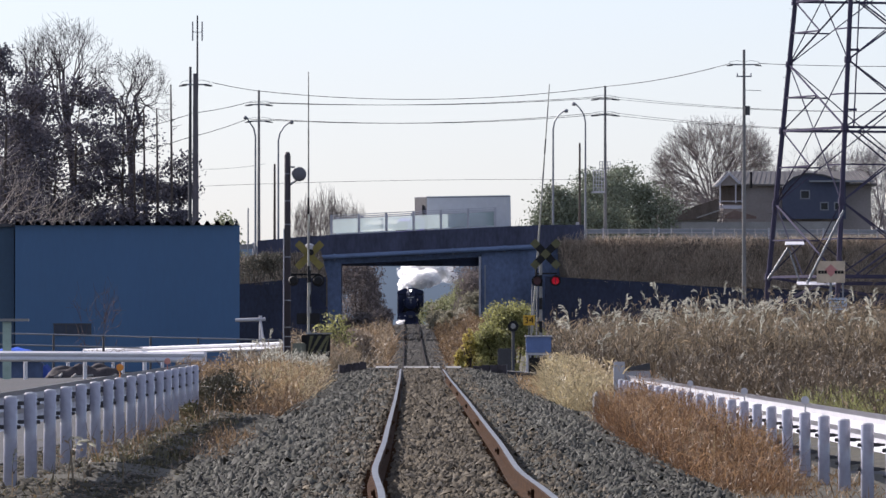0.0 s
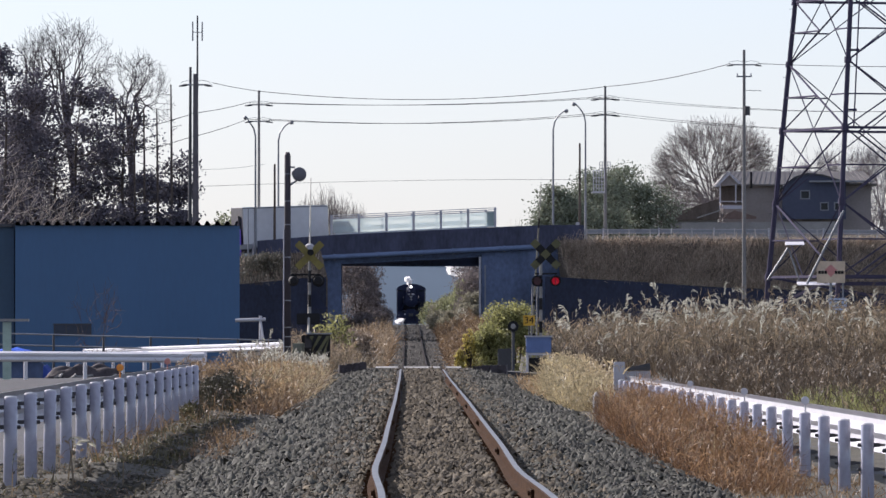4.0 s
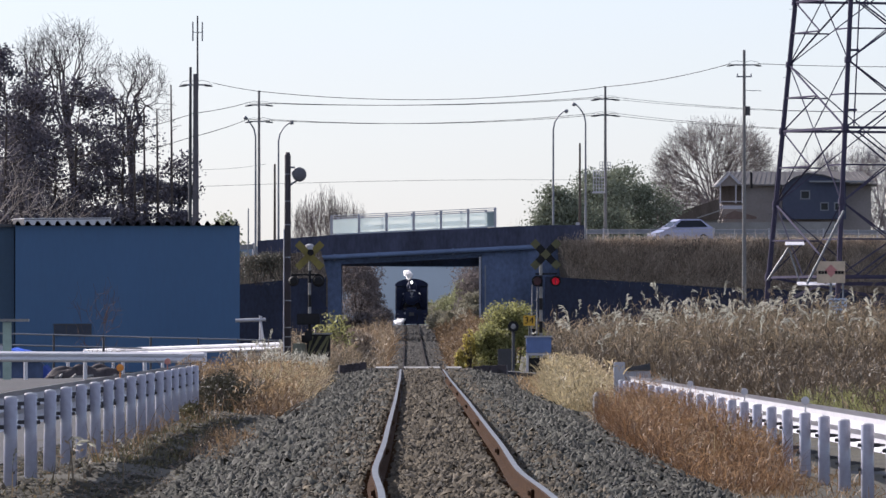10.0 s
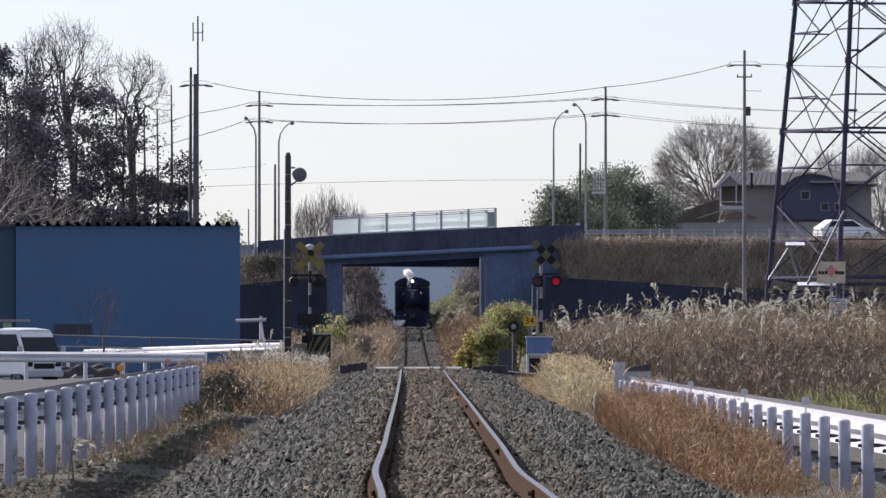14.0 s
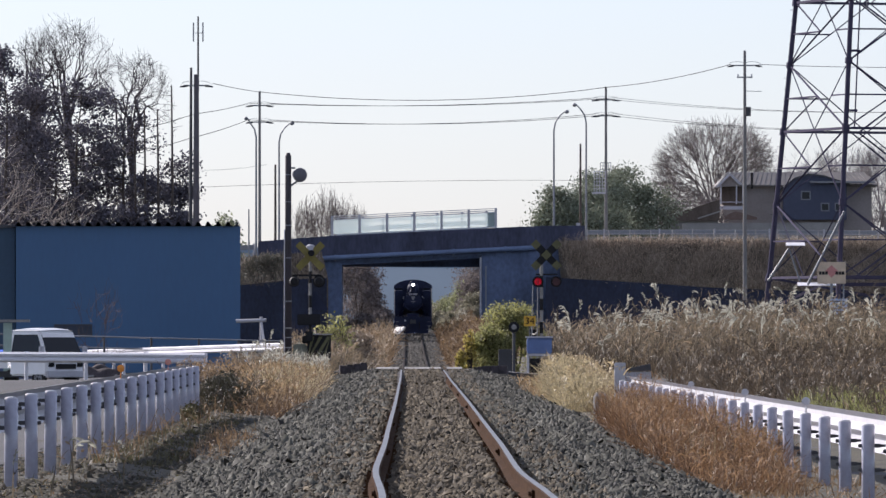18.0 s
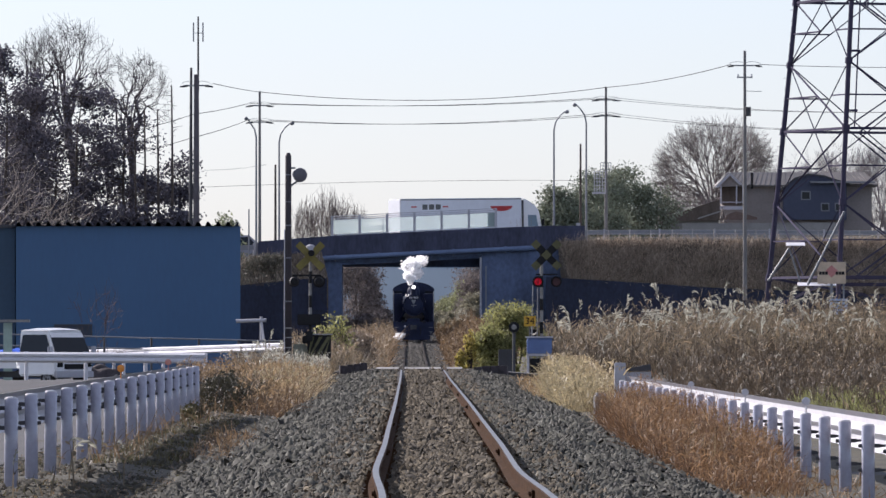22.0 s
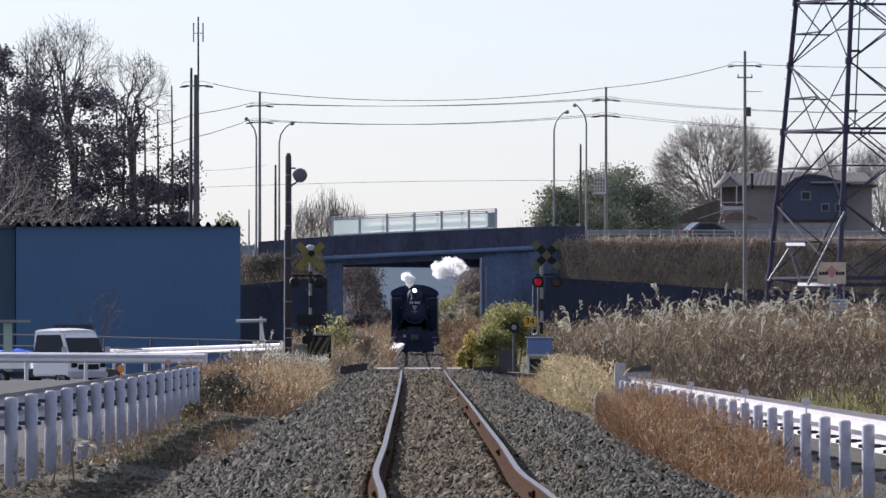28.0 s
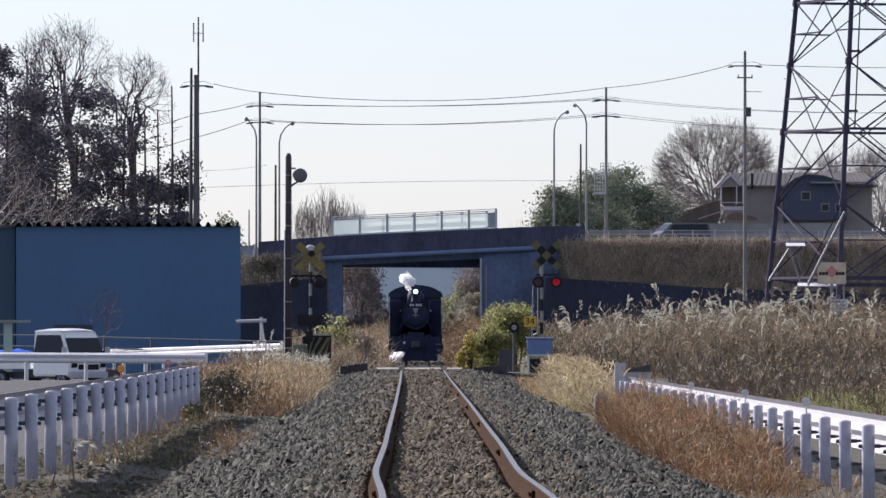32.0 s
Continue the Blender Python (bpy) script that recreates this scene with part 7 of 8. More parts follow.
strands("green_weeds", x, y, ground_z(x, y) - 0.02, 0.55, 0.010, 0.5, 1.2, leafy("yellow_green_weeds", (0.20, 0.205, 0.075), 0.7, 0.4), 615, None, "green and dry weeds behind the guard rail", "weeds")
# embankment slopes
for nm, xa, xb, seed, cnt in (("slope_grass", 10.6, 46, 51, 22000), ("slope_grass", -46, -6.2, 53, 7000)):
    r = np.random.default_rng(seed)
    x = r.uniform(xa, xb, cnt)
    u = np.where(r.random(cnt) < 0.14, r.uniform(0.93, 1.02, cnt), r.random(cnt))
    zr_, wt = deck_z(x), wall_top(x)
    fall = np.maximum(zr_ - 0.45 - wt, 0.6)
    u = u * np.minimum(1.0, 5.0 / fall)
    drop = fall * u
    X, Y, Z = x + 0.3 * drop, road_y(x) - 5.85 - 0.95 * drop, zr_ - 0.45 - drop
    lump = 0.75 + 0.7 * np.array([noise.noise((a * 0.5, b * 0.5, seed)) for a, b in zip(X, Z)])
    slope = base(nm, "dry brown grass and scrub covering the road embankment", "dry grass", kind="stuff")
    strands("stems", X, Y, Z - 0.1, np.maximum(1.1 * lump, 0.2), 0.012, 0.45, 1.8, M_EMBGR, seed + 1, slope, "tangled drooping stems", k=3)
    m = r.random(cnt) < 0.6
    strands("curled_leaves", X[m], Y[m], Z[m] + 0.7 * lump[m] * r.random(m.sum()), 0.26, 0.022, 1.2, 2.0, M_SHRUB, seed + 2, slope, "withered curled leaves", k=3, sway=0.9)
    x = r.uniform(max(xa, 12.5), xb, 5200) if xa > 0 else r.uniform(xa, -8, 900)
    off = 0.25 - (1.9 if xa > 0 else 0.6) * r.random(len(x)) ** 1.4
    strands("shoulder_grass", x, road_y(x) - 5.5 + off, deck_z(x) - 0.4 - np.maximum(0, -0.35 - off) / 0.95, 0.75, 0.016, 0.5, 1.3, M_EMBGR, seed + 3, slope, "sunlit tan grass along the shoulder", k=3)


def limbs(start, direction, length, radius, depth, r, segs, tips, spread=0.55, up=0.12, kids=(2, 4), shrink=0.72, wander=0.12):
    """Grows a branching frame: segments (two ends, two radii) and the tips of the last twigs."""
    p, d = Vector(start), Vector(direction).normalized()
    n = 3 if depth > 1 else 2
    for i in range(n):
        d = (d + Vector((r.gauss(0, wander), r.gauss(0, wander), r.gauss(0, wander) + up * 0.3))).normalized()
        q = p + d * length / n
        ra, rb = radius * (1 - 0.3 * i / n), radius * (1 - 0.3 * (i + 1) / n)
        segs.append((p, q, ra, rb))
        p = q
        if depth > 0 and i > 0:
            for _ in range(r.randint(*kids) - (i < n - 1)):
                side = d.orthogonal().normalized()
                side.rotate(Matrix.Rotation(r.uniform(0, 6.283), 3, d))
                k = r.uniform(0.6, 1.35) * spread
                limbs(p, d + side * k + Vector((0, 0, up)), length * shrink * r.uniform(0.7, 1.1), rb * r.uniform(0.5, 0.68), depth - 1, r, segs, tips, spread, up, kids, shrink, wander)
    if depth <= 1:
        tips.append((p, d))


def seg_mesh(name, segs, material, k=4):
    P0, P1 = np.array([s[0] for s in segs]), np.array([s[1] for s in segs])
    R0, R1 = np.array([s[2] for s in segs]), np.array([s[3] for s in segs])
    D = P1 - P0
    D /= np.linalg.norm(D, axis=1, keepdims=True) + 1e-9
    ref = np.where(np.abs(D[:, 2:3]) > 0.9, np.array([[1.0, 0, 0]]), np.array([[0, 0, 1.0]]))
    U = np.cross(D, ref)
    U /= np.linalg.norm(U, axis=1, keepdims=True) + 1e-9
    W = np.cross(D, U)
    vs = []
    for P, R in ((P0, R0), (P1, R1)):
        for j in range(k):
            a = 2 * math.pi * j / k
            vs.append(P + (U * math.cos(a) + W * math.sin(a)) * R[:, None])
    v = np.stack(vs, 1)
    f = np.array([[j, (j + 1) % k, k + (j + 1) % k, k + j] for j in range(k)])[None] + (np.arange(len(segs)) * 2 * k)[:, None, None]
    return mesh_np(name, v.reshape(-1, 3), f.reshape(-1, 4), material)


def leaf_mesh(name, pts, size, spread, per, material, seed, flat=1.0):
    """Small pointed leaves strewn round each point."""
    r = np.random.default_rng(seed)
    pts = np.asarray(pts, float)
    c = np.repeat(pts, per, 0) + r.normal(0, 1, (len(pts) * per, 3)) * spread * np.array([1, 1, flat])
    n = len(c)
    a = r.normal(0, 1, (n, 3))
    a /= np.linalg.norm(a, axis=1, keepdims=True)
    b = np.cross(a, r.normal(0, 1, (n, 3)))
    b /= np.linalg.norm(b, axis=1, keepdims=True)
    s = (size * r.uniform(0.5, 1.3, n))[:, None]
    v = np.stack([c - a * s, c + b * s * 0.55, c + a * s, c - b * s * 0.55], 1)
    f = np.array([[0, 1, 2], [0, 2, 3]])[None] + (np.arange(n) * 4)[:, None, None]
    return mesh_np(name, v.reshape(-1, 3), f.reshape(-1, 3), material)


def plant(name, label, category, at, segs, bark, leaves=None, group=""):
    t = base(name, label, category, group, at=at)
    big = [s for s in segs if s[2] > 0.075]
    small = [s for s in segs if s[2] <= 0.075]
    if big:
        o = new("trunk", seg_mesh("trunk", big, bark, 7))
        o.parent = t
    if small:
        o = new("branchwork", seg_mesh("branchwork", small, bark, 3))
        o.parent = t
        tagged(o, "fine bare twigs", kind="stuff")
    if leaves is not None:
        o = new("crown", leaves)
        o.parent = t
        tagged(o, kind="stuff")
    return t


def crown_tree(x, y, z, h, half, fork, count, low, seed, label, bark=None, r=0.26, depth=4, kids=(2, 4), spread=0.72):
    """A bare tree whose limbs fan out from a forked trunk into a rounded crown of fine twigs."""
    rr = random.Random(seed)
    segs, tips = [], []
    p = Vector((0, 0, -0.3))
    for i in range(3):
        q = Vector((rr.gauss(0, 0.08), rr.gauss(0, 0.08), fork * (i + 1) / 3))
        segs.append((p, q, r * (1 - 0.08 * i), r * (1 - 0.08 * (i + 1))))
        p = q
    for k in range(count):
        a = 2.4 * k + rr.uniform(-0.4, 0.4)
        e = radians(low + (88 - low) * (1 - k / count) ** 1.5)
        d = Vector((math.cos(a) * math.cos(e), math.sin(a) * math.cos(e), math.sin(e)))
        limbs(p + Vector((0, 0, -rr.uniform(0, 0.2) * fork)), d, rr.uniform(0.36, 0.46) / math.hypot(math.cos(e) / half, math.sin(e) / (h - fork)), r * rr.uniform(0.32, 0.5), depth, rr, segs, tips, spread, 0.04, kids, 0.62, 0.16)
    top = sorted(q.z for _, q, _, _ in segs)[int(len(segs) * 0.995)]
    xs_ = sorted(abs(q.x) for _, q, _, _ in segs)
    kz, kx = h / top, half / xs_[int(len(xs_) * 0.95)]
    segs = [(Vector((a.x * kx, a.y * kx, a.z * kz)), Vector((b.x * kx, b.y * kx, b.z * kz)), max(c, 0.014), max(d, 0.011)) for a, b, c, d in segs]
    return plant("bare_tree", label, "tree", pose(x, y, z), segs, bark or M_TWIG, None, "bare winter trees")


def dome_tree(x, y, z, h, half, fork, counts, seed, label, bark, r=0.3, fine=0.022, lo=4, stray=1.0):
    """A bare tree whose boughs split three times and end in twigs on a rounded dome."""
    rr = random.Random(seed)
    segs = [(Vector((0, 0, -0.3)), Vector((0.05, 0, fork)), r, r * 0.8)]

    def target(d, f):
        flat = max(math.hypot(d.x, d.y), 0.05) ** 0.75 / max(math.hypot(d.x, d.y), 0.05)
        return Vector((0.05 + d.x * flat * half * f, d.y * flat * half * f, fork + d.z * (h - fork) * f))

    def turned(d, k):
        return (d + Vector((rr.gauss(0, k), rr.gauss(0, k), rr.gauss(0, k)))).normalized()
    top = Vector((0.05, 0, fork))
    for i in range(counts[0]):
        e = math.asin(math.sin(radians(lo)) + (1 - math.sin(radians(lo))) * (i + 0.5) / counts[0])
        a = 2.39996 * i + rr.uniform(-0.3, 0.3)
        d0 = Vector((math.cos(a) * math.cos(e), math.sin(a) * math.cos(e), math.sin(e)))
        p0 = target(turned(d0, 0.06), rr.uniform(0.28, 0.42))
        segs.append((top - Vector((0, 0, rr.random() * 0.25 * fork)), p0, r * 0.36, r * 0.24))
        for _ in range(counts[1]):
            d1 = turned(d0, 0.16 * stray)
            p1 = target(d1, rr.uniform(0.58, 0.72))
            segs.append((p0, p1, r * 0.2, r * 0.12))
            for _ in range(counts[2]):
                d2 = turned(d1, 0.12 * stray)
                p2 = target(d2, rr.uniform(0.78, 0.93))
                segs.append((p1.lerp(p0, rr.random() * 0.4), p2, fine * 1.7, fine * 1.3))
                for _ in range(counts[3]):
                    d3 = turned(d2, 0.11 * stray)
                    d3.z = max(d3.z, -0.1)
                    segs.append((p2.lerp(p1, rr.random() * 0.6), target(d3, rr.uniform(0.9, 1.04)), fine * 1.1, fine * 0.7))
    bent = []
    for a, b, c, d in segs:
        k = (b - a).length * 0.11
        m = (a + b) / 2 + Vector((rr.gauss(0, k), rr.gauss(0, k), rr.gauss(0, k) - 0.4 * k))
        bent += [(a, m, c, (c + d) / 2), (m, b, (c + d) / 2, d)]
    return plant("bare_tree", label, "tree", pose(x, y, z), bent, bark, None, "bare winter trees")


def leafy_tree(x, y, z, h, width, seed, label, material, size=0.22, per=26, depth=3, clump=0.55, r=0.2, low=0.25, name="evergreen_tree"):
    """An evergreen with a forked stem; leaf clumps fill an uneven crown."""
    rr = random.Random(seed)
    segs, tips = [], []
    p = Vector((0, 0, -0.3))
    for i in range(8):
        q = Vector((rr.gauss(0, 0.12) * i * 0.3, rr.gauss(0, 0.12) * i * 0.3, h * 0.95 * (i + 1) / 8))
        segs.append((p, q, r * (1 - i / 9), r * (1 - (i + 1) / 9)))
        if (i + 1) / 8 > low:
            for _ in range(rr.randint(3, 5)):
                a = rr.uniform(0, 6.283)
                f = (i + 1) / 8
                reach = width * (1.15 - 0.75 * f) * rr.uniform(0.45, 1.1)
                limbs(p.lerp(q, rr.random()), (math.cos(a), math.sin(a), rr.uniform(0.0, 0.55)), reach, r * 0.28, 2, rr, segs, tips, spread=0.6, kids=(2, 3), shrink=0.6)
        p = q
    pts = [t[0] for t in tips if rr.random() < 0.8]
    return plant(name, label, "tree", pose(x, y, z), segs, M_BARK, leaf_mesh("crown", pts, size, clump, per, material, seed, 0.6), "evergreen trees")


def bush(x, y, z, wx, wy, h, seed, label, material, size, count, name="bush", category="bush"):
    rr = random.Random(seed)
    segs, tips = [], []
    for k in range(9):
        a = rr.uniform(0, 6.283)
        s = rr.uniform(0.1, 0.8)
        limbs((rr.uniform(-.3, .3) * wx, rr.uniform(-.3, .3) * wy, -0.1), (s * math.cos(a), s * math.sin(a), 1), h * 0.42, 0.03, 2, rr, segs, tips, spread=0.6)
    top = max(q.z for _, q, _, _ in segs)
    hx = max(max(abs(q.x) for _, q, _, _ in segs), 0.01)
    hy = max(max(abs(q.y) for _, q, _, _ in segs), 0.01)
    fit = lambda v: Vector((v.x * wx / hx, v.y * wy / hy, v.z * h / top))
    segs = [(fit(a), fit(b), c, d) for a, b, c, d in segs]
    pts = [fit(t[0]) for t in tips]
    for k in range(150):
        a, e = rr.uniform(0, 6.283), math.asin(rr.uniform(0.02, 1.0))
        q = Vector((math.cos(a) * math.cos(e), math.sin(a) * math.cos(e), math.sin(e)))
        q *= (0.62 + 0.38 * rr.random() ** 0.5) * (1 + 0.22 * noise.noise(q * 2.3 + Vector((seed, 0, 0))))
        pts.append(Vector((q.x * wx * 0.95, q.y * wy * 0.95, 0.08 * h + q.z * h * 0.88)))
    per = max(4, int(count / max(1, len(pts))))
    return plant(name, label, category, pose(x, y, z), segs, M_BARK, leaf_mesh("crown", pts, size, 0.10 * min(wx, h), per, material, seed, 0.8), "bushes")


# green bush and brush near the crossing
bush(3.15, 262.45, -0.3, 1.02, 1.1, 2.2, 71, "rounded olive-green bush beside the track", M_BUSH, 0.045, 12000)
bush(2.5, 262.45 - 1, -0.35, 0.8, 0.9, 1.55, 70, "spreading olive-green bush beside the track", M_BUSH, 0.045, 7000)
M_GOLD = leafy("golden_leaves", (0.36, 0.30, 0.08), 0.5, 0.5)
bush(1.62, 260.6, -0.2, 0.16, 0.3, 0.72, 67, "small golden bush at the ballast edge", M_GOLD, 0.04, 500)
bush(1.95, 260.8, -0.25, 0.22, 0.3, 1.36, 68, "slender golden bush at the ballast edge", M_GOLD, 0.04, 1100)
bush(-2.41, 277.03, -0.4, 0.85, 0.9, 1.62 + 0.4, 73, "small green shrub among dry weeds", M_BUSH, 0.06, 1500)
bush(-1.88, 287.68, -0.5, 0.8, 0.9, 1.18 + 0.4, 74, "brown dry shrub beside the track", M_SHRUB, 0.06, 2500)
bush(-5.42, 311.66, -0.7, 1.4, 1.0, 1.15, 75, "low straggling shrub beside the storehouse", M_SHRUB, 0.06, 600)
dome_tree(-11.81, 318.29 + 1.0, -0.8, 3.1 + 0.8, 1.5, 0.7, (7, 2, 2, 2), 76, "thin bare shrub against the storehouse wall", mat("reddish_twigs", (0.10, 0.065, 0.055), 0.95), r=0.03, fine=0.0055, lo=26, stray=1.7)

# weeds in a shadowed hollow: the shadow is in their dark leaf colours
x, y = scatter(411, 3600, -3.7, -2.85, 142, 172)
strands("hollow_weeds", x, y, ground_z(x, y) - 0.03, 0.62, 0.006, 0.45, 1.4, leafy("hollow_shade_leaves", (0.06, 0.05, 0.03), 0.6, 0.25), 412, None, "weeds at the end of the guard rail, darkened as a shadowed hollow", "weeds")
M_HOLLOWSHADE = leafy("shaded_hollow_leaves", (0.034, 0.032, 0.019), 0.6, 0.25)
bush(-3.10, 143.0, -0.35, 0.40, 2.5, 0.72, 611, "weeds at the end of the guard rail, darkened as a shadowed hollow", M_HOLLOWSHADE, 0.028, 4200)
bush(-2.78, 151.0, -0.4, 0.30, 3.0, 0.55, 612, "tangled weeds at the ballast edge, darkened as a shadowed hollow", M_HOLLOWSHADE, 0.028, 3200)
bush(-3.26, 126.78, -0.33, 0.22, 0.8, 0.34, 78, "low withered weeds at the posts", M_DULLGR, 0.025, 1200)
bush(-3.21, 162.60, -0.35, 0.4, 1.5, 0.6, 79, "dry brown bush in the verge", M_BROWNGR, 0.03, 2200)
x, y = scatter(405, 420, 3.05, 4.1, 88, 165)
strands("pale_stems", x, y, ground_z(x, y) - 0.02, 0.62, 0.003, 0.5, 0.8, M_STRAW, 406, None, "thin pale broken stems in the red grass", "dry grass")
M_OLIVEBRUSH = leafy("grey_olive_brush", (0.105, 0.10, 0.078), 0.6, 0.3)
bush(-9.96, 562.39, 4.2, 1.5, 0.8, 2.0, 97, "dry brush hanging over the embankment edge", M_OLIVEBRUSH, 0.07, 2200)
bush(-8.65, 562.39, 4.6, 1.2, 0.8, 1.6, 98, "brown brush hanging over the embankment edge", M_OLIVEBRUSH, 0.07, 1800)
x, y = scatter(407, 5000, -3.25, -2.5, 84, 132)
x, y = patchy(x, y, 1.5, 15, 0.8)
blades("green_weeds", x, y, ground_z(x, y) - 0.01, 0.09, 0.007, 0.9, M_DULLGR, 408, None, "low olive-green weeds at the foot of the posts", "weeds")
# cutting beyond the bridge
M_DIMBRUSH = leafy("dim_brown_brush", (0.165, 0.145, 0.14), 0.35, 0.4, 0.9)
for k, (px, s, wx, h, m) in enumerate(((630, 24.0, 1.9, 6.0, M_DIMBRUSH), (645, 23.0, 1.5, 5.6, M_DIMBRUSH), (622, 22.4, 2.2, 6.6, M_DIMBRUSH), (652, 23.8, 0.9, 5.4, M_DIMBRUSH), (656, 21.8, 1.3, 3.6, M_DIMBRUSH), (668, 24.5, 1.0, 2.2, M_DIMBRUSH), (676, 22.5, 0.9, 2.0, M_DIMBRUSH), (640, 25.6, 1.3, 2.6, M_DIMBRUSH),
                                       (840, 23.0, 1.9, 4.0, M_DIMBRUSH), (822, 22.0, 1.6, 3.4, M_FARGREEN), (802, 21.0, 1.5, 2.8, M_FARGREEN), (785, 20.0, 1.3, 2.4, M_BRUSH), (850, 20.5, 2.6, 4.6, M_DIMBRUSH), (828, 23.6, 0.9, 1.5, M_BRUSH), (776, 22.5, 0.9, 1.6, M_BRUSH), (796, 23.0, 1.1, 1.6, M_BRUSH), (770, 19.0, 1.4, 2.6, M_FARGREEN), (842, 23.4, 1.2, 2.2, M_BRUSH))):
    bx, by = (px - 720) / s, 14960 / s
    bush(bx, by, float(ground_z(bx, by)), wx, 2.0, h, 80 + k, "brown and green brush on the cutting slope", m, 0.10, 4200)
x, y = scatter(91, 300, 3.2, 4.7, 600, 605)
reeds("reed_clump", x, y, 92, 1.9, "pale plumed reeds on the cutting slope")

# hazy wooded hills far behind
M_HILL = mat("hazy_hill", (0.16, 0.215, 0.27), 1.0, vary=0.12, scale=0.004, fine=0.05, bump=0)
for nm, yy, hz_, sd in (("hill_1", 2600, 30, 1), ("hill_2", 1750, 16, 2)):
    xs = np.linspace(-900, 900, 240)
    top = np.array([hz_ * (0.9 + 0.18 * noise.noise((a * 0.006, sd, 0)) + 0.05 * noise.noise((a * 0.06, sd, 0))) for a in xs])
    bm = bmesh.new()
    loft(bm, [[(a, yy, -2), (a, yy + 30, b), (a, yy + 300, b * 0.8), (a, yy + 330, -2)] for a, b in zip(xs, top)])
    thing(nm, bm, M_HILL, "distant hazy wooded ridge", "hill", kind="structure")

# trees beyond the falling main road
for px, top, w, sd, per, lab in ((16, 56, 3.4, 101, 24, "tall dense dark cedar beyond the road"), (30, 120, 2.6, 110, 17, "tall dark cedar beyond the road"), (58, 175, 3.4, 102, 15, "dark evergreen tree beyond the road"), (138, 122, 3.3, 103, 14, "dark evergreen tree with gaps in its crown"), (222, 150, 3.2, 104, 9, "dark evergreen tree with a slender stem"),
                              (312, 285, 2.1, 105, 12, "small dark evergreen beside the pole"), (95, 220, 3.8, 106, 15, "spreading dark evergreen tree"), (262, 300, 2.6, 107, 10, "low dark evergreen tree"), (20, 240, 3.4, 108, 14, "spreading dark evergreen tree"), (180, 260, 3.2, 109, 12, "dark evergreen tree beyond the road")):
    leafy_tree((px - 720) / 24.0, 623.32 + (sd - 104) * 1.5, 3.6, 1.1 + (584 - top) / 24.0 - 3.6, w, sd, lab, M_EVER, 0.14, int(per * 1.35), clump=0.42, r=0.2)
M_DARKBARK = mat("dark_bark", (0.06, 0.05, 0.052), 0.95, vary=0.4, scale=3, fine=18)
for px, top, fork, half, sd, cnt, lab in ((119, 24, 178, 4.4, 111, (10, 3, 3, 4), "tall bare tree with a fine fan-shaped crown"), (226, 84, 205, 3.7, 112, (9, 3, 3, 4), "bare tree with a fine spreading crown"), (62, 45, 170, 2.6, 113, (7, 3, 3, 3), "slender bare tree with a thin crown")):
    dome_tree((px - 720) / 23.0, 650.42 + (sd - 112) * 3, 3.6, 1.1 + (584 - top) / 23.0 - 3.6, half, 1.1 + (584 - fork) / 23.0 - 3.6, cnt, sd, lab, M_DARKBARK, r=0.28, fine=0.0115, lo=22, stray=1.55)
for px, top, sd in ((255, 195, 1), (278, 192, 2), (303, 150, 3), (238, 230, 4)):
    rr = random.Random(sd)
    h = 1.1 + (584 - top) / 24.2 - 3.6
    segs = [(Vector((0, 0, -0.3)), Vector((0.05, 0, h * 0.5)), 0.13, 0.10), (Vector((0.05, 0, h * 0.5)), Vector((-0.03, 0, h)), 0.10, 0.05)]
    for k in range(12):
        zz = h * rr.uniform(0.45, 0.97)
        a = rr.uniform(0, 6.283)
        L = rr.uniform(0.3, 1.0)
        segs.append((Vector((0, 0, zz)), Vector((L * math.cos(a), L * math.sin(a), zz + rr.uniform(-0.2, 0.4))), 0.03, 0.012))
    plant("dead_tree", "straight dead trunk with short broken branches", "tree", pose((px - 720) / 24.2, 618.17, 3.6), segs, M_BARK, None, "dead trunks")
M_PALEBARK = mat("pale_bark", (0.30, 0.265, 0.235), 0.9)
M_GREYTWIG = mat("grey_brown_twigs", (0.17, 0.14, 0.13), 0.95, vary=0.35)
for px, sd, hh in ((-20, 121, 10.6), (50, 122, 8.0), (-75, 123, 12.0)):
    dome_tree((px - 720) / 24.6, 608.11, 3.8, hh, 8.6, 1.2, (13, 2, 2, 2), sd, "bare arching shrub with pale twigs beyond the road", M_PALEBARK, r=0.10, fine=0.015, lo=12, stray=1.0)
bush(-12.69, 575.37 + 12, 4.6, 1.6, 1.6, 9.18 - 4.6, 131, "rounded green bush beyond the road", M_GREEN, 0.14, 1500)
for px, w in ((190, 5), (255, 4), (320, 3), (120, 5), (40, 5)):
    bush((px - 720) / 24.0, 623.32 - 6, 3.6, w * 0.6, 2.0, 1.1 + (584 - 368) / 24.0 - 3.6, 140 + px, "dark hedge beyond the falling road", M_EVER, 0.18, 2200)
for px, top, sd in ((545, 338, 1), (575, 322, 2), (612, 342, 3), (528, 356, 4), (560, 345, 5), (595, 338, 6), (630, 356, 7)):
    dome_tree((px - 720) / 23.3, 642.04 + sd, 4.2, 1.1 + (584 - top) / 23.3 - 4.2, 1.4, 0.5, (7, 3, 3, 3), 150 + sd, "bare brown shrub with upright twigs behind the road", M_GREYTWIG, r=0.04, fine=0.009, lo=35, stray=1.5)

